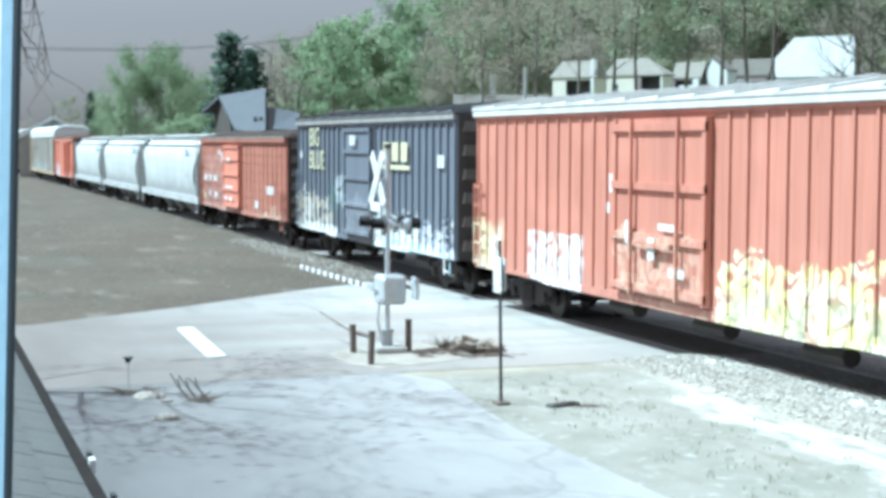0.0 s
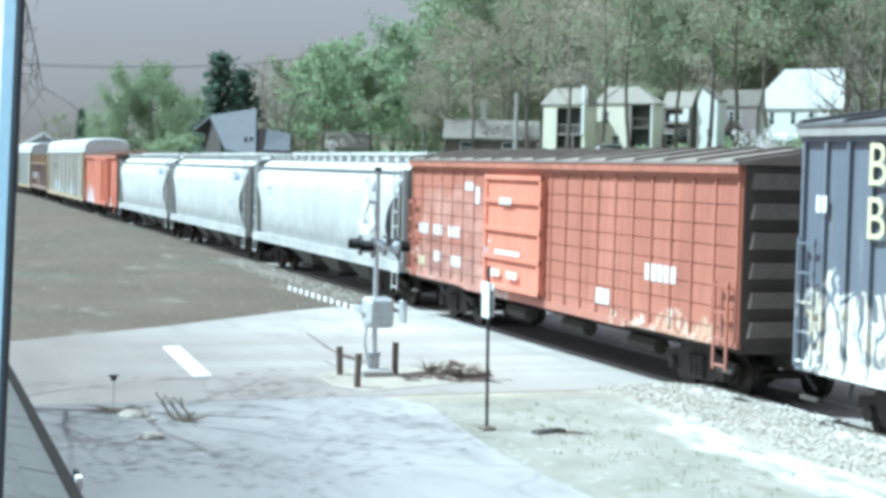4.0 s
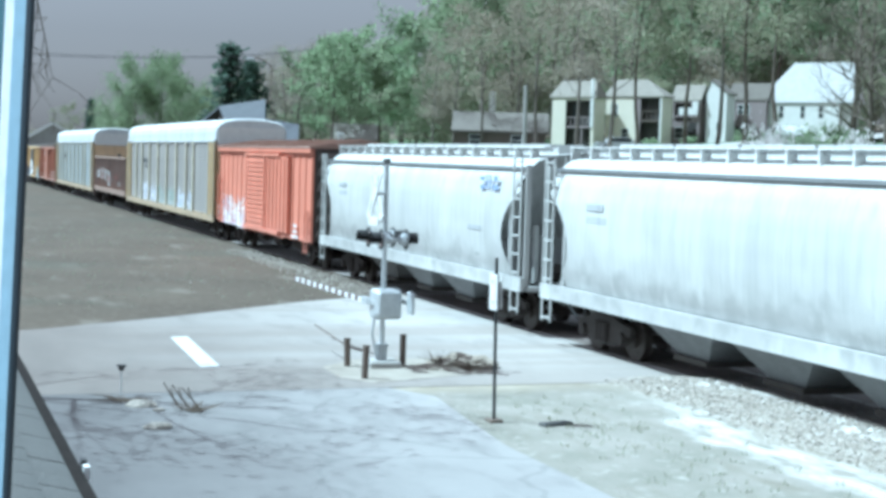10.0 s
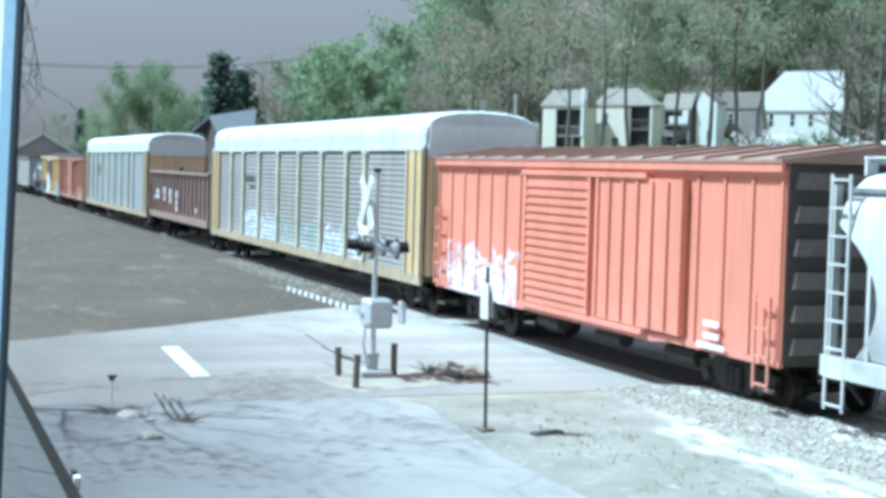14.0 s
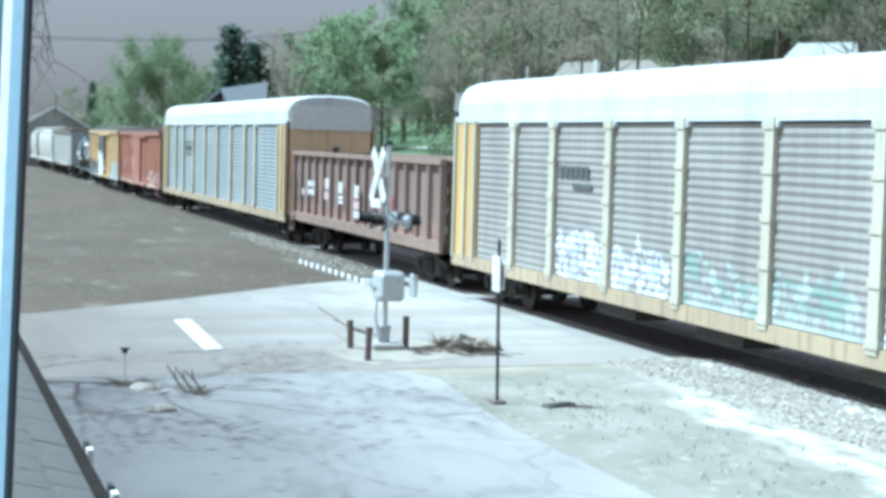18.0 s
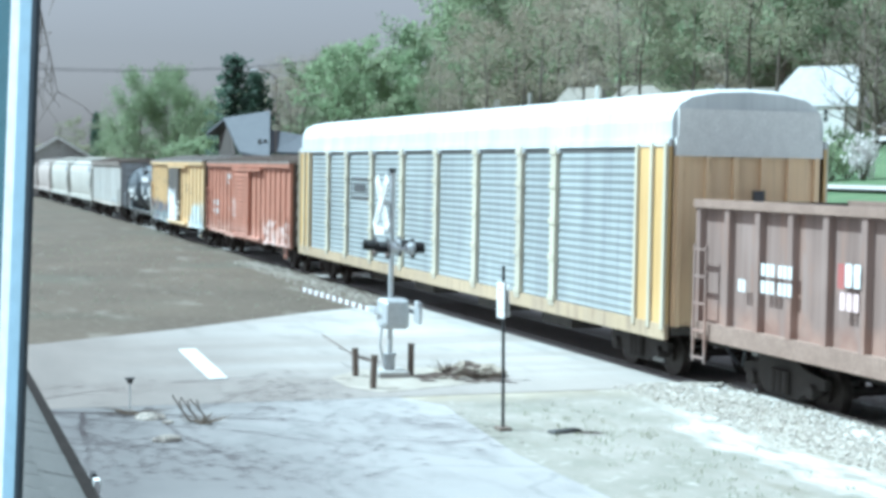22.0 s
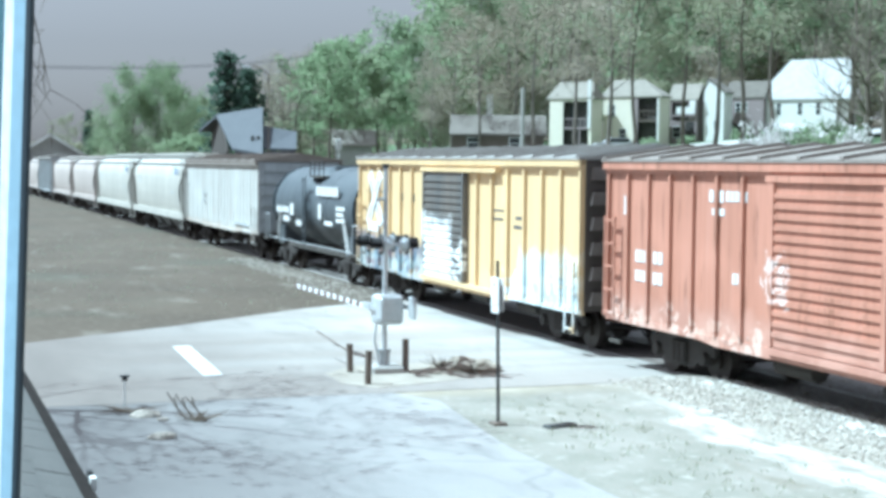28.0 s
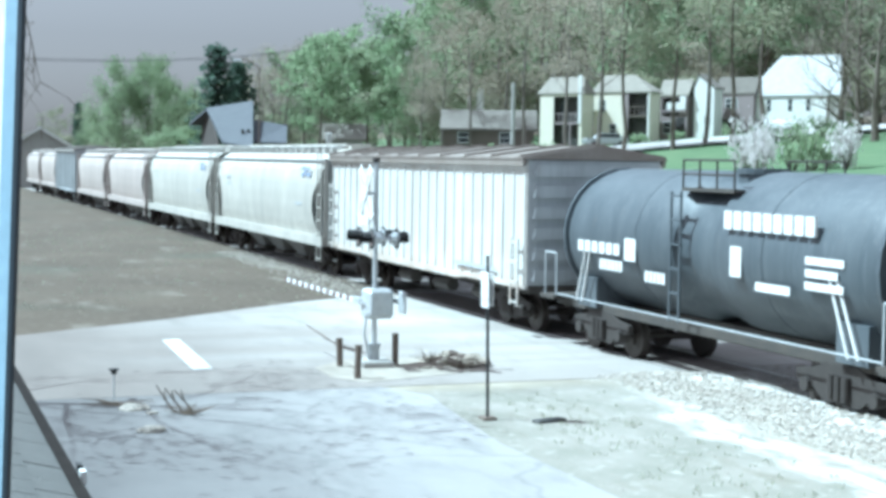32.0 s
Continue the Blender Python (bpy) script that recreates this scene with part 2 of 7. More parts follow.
WHITE_P, PALE_Y, PALE_B = (0.82, 0.82, 0.8), (0.8, 0.68, 0.2), (0.5, 0.68, 0.75)
RED_A, RED_B = (0.5, 0.21, 0.145), (0.43, 0.18, 0.125)
M = dict(
    rust_orange=car_paint("orange_paint_first", RED_A, RED_B, [(-9.4, -7.6, 0.9, 2.1, (0.66, 0.56, 0.36), (0.6, 0.4, 0.28), 1.0, "fill"), (-9.2, -7.8, 0.9, 1.8, WHITE_P, (0.7, 0.62, 0.4), 1.6), (-6.3, -3.4, 0.9, 2.0, WHITE_P, (0.72, 0.74, 0.78), 2.2, "block"), (-1.6, 1.6, 0.9, 2.2, (0.5, 0.3, 0.22), (0.58, 0.4, 0.3), 1.6), (2.0, 9.6, 0.9, 1.7, (0.36, 0.34, 0.2), (0.52, 0.5, 0.36), 1.0, "fill"), (1.9, 9.6, 0.9, 2.1, (0.8, 0.74, 0.34), (0.82, 0.8, 0.62), 1.3)]),
    navy=car_paint("navy_paint", (0.125, 0.137, 0.166), (0.158, 0.17, 0.2), [(-7.6, -3.6, 0.9, 2.2, (0.7, 0.7, 0.68), (0.6, 0.54, 0.42), 1.2), (-7.8, -3.0, 0.9, 1.25, WHITE_P, (0.7, 0.7, 0.68), 2.0, "block"), (-1.7, 0.7, 0.9, 2.2, (0.25, 0.26, 0.29), (0.2, 0.2, 0.22), 1.5), (1.1, 5.2, 0.9, 1.75, WHITE_P, (0.74, 0.76, 0.74), 1.3, "block"), (1.3, 5.0, 1.3, 1.85, (0.7, 0.72, 0.74), (0.6, 0.62, 0.6), 1.4), (1.0, 7.9, 0.9, 1.2, WHITE_P, PALE_B, 2.0, "block"), (5.2, 7.8, 0.9, 1.8, (0.5, 0.52, 0.62), WHITE_P, 1.6), (-4.2, -2.2, 1.9, 2.7, (0.12, 0.17, 0.17), (0.15, 0.2, 0.2), 0.8, "fill"), (-3.3, -2.0, 2.2, 2.9, (0.66, 0.68, 0.7), (0.5, 0.54, 0.58), 1.4)], rust=(0.3, 0.3, 0.3)),
    ribbed_red=car_paint("red_paint_second", (0.41, 0.165, 0.11), (0.31, 0.12, 0.082), [(-7.6, -1.4, 0.9, 1.5, (0.66, 0.6, 0.56), (0.5, 0.34, 0.28), 1.5), (-7.6, -2.9, 1.0, 3.4, (0.46, 0.25, 0.2), (0.38, 0.2, 0.155), 0.9, "fill"), (-7.4, -3.6, 1.9, 2.4, (0.26, 0.13, 0.1), (0.34, 0.15, 0.11), 0.9, "fill"), (-7.4, -3.4, 1.35, 1.9, (0.3, 0.16, 0.13), (0.36, 0.2, 0.16), 0.9, "fill"), (3.5, 7.4, 0.9, 1.3, (0.66, 0.6, 0.5), (0.5, 0.34, 0.24), 1.6)], rust_at=0.68),
    bright_orange=car_paint("orange_paint_third", (0.62, 0.235, 0.155), (0.54, 0.205, 0.135), [(-7.0, -2.7, 0.85, 1.6, (0.62, 0.52, 0.54), (0.5, 0.3, 0.3), 0.9, "fill"), (-7.2, -2.6, 0.85, 2.05, WHITE_P, (0.56, 0.5, 0.58), 1.7)], rust_at=0.74),
    faded_red=car_paint("red_paint_fourth", (0.44, 0.21, 0.145), (0.36, 0.17, 0.115), [(-7.6, 7.8, 0.8, 1.5, (0.46, 0.26, 0.2), (0.38, 0.2, 0.15), 1.0, "fill"), (-7.6, -2.2, 0.8, 1.25, (0.52, 0.34, 0.27), (0.6, 0.44, 0.37), 1.6), (3.4, 7.7, 0.8, 1.8, (0.76, 0.66, 0.62), (0.6, 0.42, 0.36), 1.4), (-2.2, -1.5, 2.1, 2.5, WHITE_P, (0.6, 0.45, 0.4), 1.8)], rust_at=0.64),
    yellow=car_paint("yellow_paint", (0.66, 0.49, 0.26), (0.58, 0.43, 0.24), [(-7.9, -1.8, 0.75, 1.95, (0.13, 0.17, 0.22), (0.27, 0.22, 0.24), 1.0, "fill"), (-7.6, -2.0, 0.75, 1.4, (0.3, 0.38, 0.42), (0.5, 0.54, 0.52), 1.1), (4.4, 7.9, 0.75, 2.1, (0.56, 0.64, 0.66), (0.66, 0.7, 0.66), 0.9, "fill"), (3.6, 7.8, 0.75, 1.4, (0.7, 0.76, 0.8), (0.42, 0.5, 0.52), 1.3)], rust_at=0.7),
    dark_door=car_paint("dark_door_paint", (0.1, 0.1, 0.1), (0.16, 0.14, 0.12), [(-1.8, 0.5, 0.8, 2.6, WHITE_P, (0.78, 0.8, 0.82), 1.0, "fill"), (-1.6, 1.4, 0.8, 2.0, WHITE_P, (0.75, 0.78, 0.8), 1.8)]),
    pale_car=car_paint("pale_paint", (0.58, 0.58, 0.55), (0.47, 0.45, 0.42), [(-7.6, 7.6, 0.9, 1.3, (0.42, 0.36, 0.3), (0.5, 0.44, 0.38), 2.0, "fill")], rust=(0.4, 0.28, 0.2), rust_at=0.68),
    hopper=car_paint("hopper_paint", (0.52, 0.525, 0.505), (0.43, 0.435, 0.42), [(-8, 8, 1.2, 1.9, (0.42, 0.42, 0.41), (0.36, 0.36, 0.35), 1.2, "fill")], rust=(0.45, 0.42, 0.4), rust_at=0.7),
    beige_hopper=car_paint("beige_hopper_paint", (0.47, 0.45, 0.4), (0.38, 0.365, 0.33), rust=(0.4, 0.36, 0.31), rust_at=0.7),
    pink_hopper=car_paint("dusty_hopper_paint", (0.44, 0.385, 0.35), (0.36, 0.31, 0.285), rust_at=0.72),
    tank=car_paint("tank_paint", (0.062, 0.074, 0.085), (0.09, 0.102, 0.113), rough=0.5, rust=(0.09, 0.085, 0.08)),
    brown=car_paint("brown_paint", (0.25, 0.185, 0.16), (0.18, 0.128, 0.108), [(-7.8, 7.8, 1.0, 1.7, (0.3, 0.2, 0.16), (0.24, 0.15, 0.12), 1.0, "fill")], rust=(0.27, 0.165, 0.12), rust_at=0.62),
    brown_sill=plain("dusty_brown_paint", (0.34, 0.25, 0.2), (0.24, 0.17, 0.135)),
    grey_car=car_paint("grey_paint", (0.42, 0.44, 0.45), (0.34, 0.35, 0.36)),
    rack_panel=car_paint("galvanised_panel", (0.3, 0.282, 0.262), (0.235, 0.222, 0.208), [(-7.2, -2.4, 0.9, 2.0, (0.5, 0.55, 0.66), (0.72, 0.74, 0.8), 1.6), (-1.8, 3.4, 0.9, 1.9, (0.22, 0.31, 0.275), (0.42, 0.47, 0.46), 1.2), (-2.0, 8.5, 0.9, 1.3, (0.3, 0.36, 0.35), (0.4, 0.42, 0.42), 1.0, "fill"), (3.9, 8.4, 0.9, 1.9, (0.48, 0.54, 0.66), (0.72, 0.74, 0.79), 1.5)], rough=0.5, rust=(0.34, 0.3, 0.26), rust_at=0.68),
    chute=plain("chute_steel", (0.24, 0.245, 0.25), (0.18, 0.185, 0.19), 3.0, 0.7),
    slope=plain("slope_steel", (0.5, 0.505, 0.5), (0.4, 0.405, 0.4), 3.0, 0.7),
    rack_clean=car_paint("galvanised_panel_clean", (0.3, 0.325, 0.325), (0.235, 0.255, 0.26), rough=0.5, rust=(0.36, 0.34, 0.33), rust_at=0.75),
    rack_yellow=car_paint("rack_yellow_paint", (0.58, 0.4, 0.16), (0.48, 0.33, 0.15), rust=(0.4, 0.22, 0.1), rust_at=0.7),
    rack_post=car_paint("rack_post_paint", (0.52, 0.49, 0.38), (0.44, 0.41, 0.33)),
    rack_roof=car_paint("rack_roof_paint", (0.58, 0.6, 0.6), (0.48, 0.5, 0.51), rust=(0.6, 0.58, 0.55), rust_at=0.8),
    rack_sill=car_paint("rack_sill_paint", (0.44, 0.34, 0.21), (0.36, 0.28, 0.19), rust=(0.2, 0.14, 0.1), rust_at=0.6),
    rack_end=car_paint("rack_end_paint", (0.78, 0.58, 0.35), (0.68, 0.5, 0.31)),
    roof_grey=plain("galvanised_roof", (0.4, 0.39, 0.37), (0.29, 0.27, 0.25), 2.0, 0.6),
    roof_orange=plain("rust_red_roof", (0.4, 0.27, 0.21), (0.3, 0.19, 0.15), 1.6, 0.75),
    roof_dark=plain("dark_roof", (0.16, 0.16, 0.17), (0.1, 0.1, 0.1), 2.0, 0.7),
    roof_pale=plain("pale_roof", (0.7, 0.7, 0.68), (0.55, 0.53, 0.5), 2.0, 0.6),
    roof_rust=plain("rusty_roof", (0.3, 0.27, 0.245), (0.21, 0.175, 0.15), 1.6, 0.7),
    under=plain("underframe_black", (0.045, 0.042, 0.04), (0.075, 0.065, 0.055), 3.0, 0.85),
    truck=plain("bogie_iron", (0.03, 0.026, 0.023), (0.05, 0.042, 0.037), 5.0, 0.8),
    wheel=plain("wheel_steel", (0.05, 0.042, 0.037), (0.085, 0.072, 0.063), 6.0, 0.55, 0.5),
    steel=plain("galvanised_steel", (0.62, 0.64, 0.65), (0.5, 0.52, 0.53), 8.0, 0.45, 0.3),
    rail=plain("rail_steel", (0.42, 0.4, 0.38), (0.52, 0.5, 0.48), 2.0, 0.5, 0.3),
    white=plain("white_paint", (0.8, 0.8, 0.78), (0.7, 0.7, 0.68), 5.0, 0.6),
    lettering=plain("white_lettering", (0.8, 0.8, 0.78), (0.66, 0.66, 0.65), 6.0, 0.7),
    letter_yellow=plain("yellow_lettering", (0.7, 0.66, 0.42), (0.58, 0.55, 0.36), 6.0, 0.7),
    letter_blue=plain("blue_lettering", (0.2, 0.28, 0.46), (0.3, 0.38, 0.55), 6.0, 0.7),
    letter_dark=plain("dark_lettering", (0.06, 0.06, 0.07), (0.12, 0.12, 0.12), 6.0, 0.7),
    # car ends: shade put into the dark steel, ribs paler as if lit
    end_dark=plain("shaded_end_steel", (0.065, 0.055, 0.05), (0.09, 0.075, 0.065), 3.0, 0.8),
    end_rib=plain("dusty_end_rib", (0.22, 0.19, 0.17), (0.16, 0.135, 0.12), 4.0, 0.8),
    red=plain("red_paint", (0.4, 0.13, 0.12), (0.34, 0.12, 0.11), 6.0, 0.6),
    stripe_red=plain("faded_dark_red_stripe", (0.15, 0.07, 0.065), (0.11, 0.06, 0.055), 6.0, 0.7),
    pink_mark=plain("pinkish_white_paint", (0.78, 0.62, 0.6), (0.68, 0.52, 0.5), 6.0, 0.7),
    worn_white=plain("worn_white_paint", (0.68, 0.69, 0.68), (0.5, 0.5, 0.48), 3.0, 0.8),
    flasher=plain("signal_black", (0.06, 0.06, 0.062), (0.1, 0.1, 0.1), 6.0, 0.5),
    black=plain("black_paint", (0.02, 0.02, 0.022), (0.04, 0.04, 0.04), 6.0, 0.6),
    lens=plain("signal_lens", (0.5, 0.4, 0.38), (0.62, 0.55, 0.52), 9.0, 0.15),
    rusty_post=plain("rusty_iron", (0.11, 0.09, 0.075), (0.16, 0.125, 0.1), 8.0, 0.85),
    concrete=plain("concrete", (0.46, 0.45, 0.43), (0.36, 0.35, 0.33), 2.5, 0.9),
    plank=plain("crossing_timber", (0.2, 0.17, 0.15), (0.13, 0.11, 0.1), 4.0, 0.9),
    stone=None, bark=plain("bark", (0.11, 0.092, 0.075), (0.155, 0.13, 0.105), 3.0, 0.95),
    pale_bark=plain("pale_bark", (0.2, 0.18, 0.15), (0.155, 0.135, 0.115), 3.0, 0.95),
    shingle=plain("roof_shingle", (0.088, 0.087, 0.083), (0.118, 0.114, 0.108), 3.0, 0.95, 0, 0.5, 60),
    gutter=plain("dark_gutter", (0.016, 0.014, 0.013), (0.028, 0.024, 0.022), 5.0, 0.95),
    trim_white=plain("white_trim", (0.84, 0.86, 0.87), (0.8, 0.82, 0.83), 2.0, 0.6, 0, 0.05),
    trim_blue=plain("blue_trim", (0.3, 0.42, 0.52), (0.34, 0.46, 0.56), 2.0, 0.6, 0, 0.05),
    trim_dark=plain("dark_trim", (0.012, 0.02, 0.03), (0.02, 0.03, 0.04), 2.0, 0.5, 0, 0.05),
    siding_teal=plain("teal_wall_paint", (0.055, 0.12, 0.15), (0.07, 0.14, 0.17), 1.2, 0.8, 0, 0.1),
    cream=plain("cream_siding", (0.8, 0.76, 0.66), (0.74, 0.69, 0.58), 1.5, 0.8),
    house_white=plain("white_siding", (0.8, 0.8, 0.78), (0.72, 0.72, 0.7), 1.5, 0.8),
    house_brown=plain("brown_siding", (0.11, 0.09, 0.075), (0.14, 0.115, 0.095), 1.5, 0.85),
    house_grey=plain("grey_siding", (0.15, 0.16, 0.185), (0.12, 0.128, 0.15), 1.5, 0.8),
    house_dusk=plain("dull_mauve_siding", (0.26, 0.22, 0.22), (0.3, 0.25, 0.25), 1.5, 0.8),
    roof_house=plain("grey_shingles", (0.2, 0.185, 0.16), (0.145, 0.13, 0.115), 1.5, 0.95),
    roof_light=plain("pale_shingles", (0.62, 0.62, 0.62), (0.5, 0.5, 0.5), 1.5, 0.9),
    roof_blue=plain("blue_grey_roof", (0.105, 0.112, 0.125), (0.085, 0.09, 0.104), 1.5, 0.75),
    # brown boards, with the deep shade below the eave in their colour
    dark_gable=plain("dark_brown_boards", (0.05, 0.042, 0.036), (0.07, 0.058, 0.05), 2.0, 0.9),
    roof_tan=plain("tan_shingles", (0.32, 0.3, 0.26), (0.25, 0.23, 0.2), 1.5, 0.95),
    dark_gap=plain("dark_opening", (0.03, 0.03, 0.03), (0.06, 0.055, 0.05), 2.0, 0.7),
    car_white=plain("white_car_paint", (0.75, 0.77, 0.8), (0.7, 0.72, 0.74), 2.0, 0.3),
    dead_wood=plain("grey_dead_wood", (0.27, 0.245, 0.21), (0.2, 0.18, 0.155), 6.0, 0.95),
    twig=plain("dry_twigs", (0.13, 0.105, 0.08), (0.19, 0.155, 0.12), 5.0, 0.95),
)


def glass_mat():
    n = Nodes("window_glass", 0.08)
    return n.done(n.mix(n.noise(3), (0.03, 0.035, 0.04), (0.06, 0.065, 0.07)))


M["glass"] = glass_mat()
M["gutter"].node_tree.nodes["Principled BSDF"].inputs["Specular IOR Level"].default_value = 0.08


def leaves(name, a, b, c):
    n = Nodes(name, 0.7)
    col = n.mix(n.ramp(n.island(), 0.2, 0.8), a, b)
    col = n.mix(n.ramp(n.random(), 0.45, 1.0), col, c)
    thin = n.t.nodes.new("ShaderNodeBsdfTranslucent")
    n.put(thin.inputs["Color"], col)
    both = n.t.nodes.new("ShaderNodeMixShader")
    both.inputs[0].default_value = 0.55
    n.t.links.new(n.b.outputs[0], both.inputs[1])
    n.t.links.new(thin.outputs[0], both.inputs[2])
    n.t.links.new(both.outputs[0], n.t.nodes["Material Output"].inputs[0])
    return n.done(col)


M["leaf_green"] = leaves("spring_leaves", (0.25, 0.33, 0.19), (0.33, 0.4, 0.25), (0.29, 0.33, 0.21))
M["leaf_hazy"] = leaves("budding_leaves", (0.31, 0.33, 0.22), (0.35, 0.35, 0.24), (0.26, 0.34, 0.2))
M["leaf_bud"] = leaves("brown_buds", (0.33, 0.29, 0.22), (0.28, 0.25, 0.19), (0.38, 0.34, 0.27))
M["leaf_dense"] = leaves("dense_leaves", (0.24, 0.31, 0.18), (0.31, 0.37, 0.22), (0.29, 0.33, 0.21))
M["blossom"] = leaves("white_blossom", (0.78, 0.76, 0.74), (0.7, 0.66, 0.66), (0.74, 0.74, 0.7))
M["needle"] = leaves("conifer_needles", (0.06, 0.1, 0.07), (0.09, 0.13, 0.095), (0.08, 0.12, 0.085))
M["grass_blade"] = leaves("grass_blades", (0.34, 0.36, 0.27), (0.4, 0.4, 0.31), (0.36, 0.38, 0.28))


def stone_mat():
    n = Nodes("ballast_stone", 0.9)
    i = n.island()
    c = n.mix(n.ramp(i, 0.0, 1.0), (0.175, 0.155, 0.128), (0.44, 0.42, 0.38))
    c = n.mix(n.ramp(i, 0.8, 0.84), c, (0.17, 0.155, 0.135))
    return n.done(n.mix(n.ramp(n.noise(30), 0.4, 0.7), c, (0.4, 0.36, 0.31)))


M["stone"] = stone_mat()


def pavement_mat(name, a, b, crack=0.35, fresh=None, axis=0, span=(0, 1), lanes=False):
    """Bleached, patched asphalt with fine cracks."""
    n = Nodes(name, 0.92)
    c = n.mix(n.ramp(n.noise(0.35, 5), 0.35, 0.7), a, b)
    c = n.mix(n.ramp(n.noise(1.1, 5, n.scaled(0.5, 1.4, 1)), 0.52, 0.72), c, tuple(v * 0.78 for v in b))
    if lanes:
        # worn wheel tracks along the road
        c = n.mix(n.math('MULTIPLY', n.ramp(n.noise(1.0, 2, n.scaled(0.55, 0.03, 1)), 0.42, 0.6), 0.7), c, (0.27, 0.24, 0.215))
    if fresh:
        # fresh: weathered darker towards one end, the view's dim left side painted in too
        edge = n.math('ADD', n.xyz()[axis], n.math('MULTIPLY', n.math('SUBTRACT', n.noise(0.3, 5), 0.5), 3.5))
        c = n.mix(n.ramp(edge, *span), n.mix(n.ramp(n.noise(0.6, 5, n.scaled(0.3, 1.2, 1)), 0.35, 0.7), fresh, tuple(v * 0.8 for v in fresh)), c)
    grain = n.t.nodes.new("ShaderNodeMix")
    grain.data_type, grain.blend_type = 'RGBA', 'MULTIPLY'
    n.put(grain.inputs[0], n.ramp(n.noise(70, 2), 0.3, 0.75))
    n.put(grain.inputs[6], c)
    grain.inputs[7].default_value = (0.84, 0.84, 0.84, 1)
    c = grain.outputs[2]
    warp = n.t.nodes.new("ShaderNodeVectorMath")
    warp.operation = 'ADD'
    nn = n.t.nodes.new("ShaderNodeTexNoise")
    nn.inputs["Scale"].default_value = 0.9
    n.t.links.new(n.co, nn.inputs["Vector"])
    n.t.links.new(n.co, warp.inputs[0])
    n.t.links.new(nn.outputs["Color"], warp.inputs[1])
    e = n.voronoi(0.22, 'DISTANCE_TO_EDGE', warp.outputs[0]).outputs["Distance"]
    e2 = n.math('MULTIPLY', n.math('SUBTRACT', 1.0, n.ramp(e, 0.004, 0.012)), crack)
    c = n.mix(e2, c, (0.12, 0.12, 0.115))
    n.bump(n.noise(90, 2), 0.3, 0.01)
    return n.done(c)


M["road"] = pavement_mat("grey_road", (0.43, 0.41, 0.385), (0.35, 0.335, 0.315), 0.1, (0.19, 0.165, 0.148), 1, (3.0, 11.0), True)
# yard colour darkened at low y to carry the view's dim corner
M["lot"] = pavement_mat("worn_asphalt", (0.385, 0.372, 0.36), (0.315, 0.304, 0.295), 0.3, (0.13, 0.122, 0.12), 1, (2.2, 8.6))


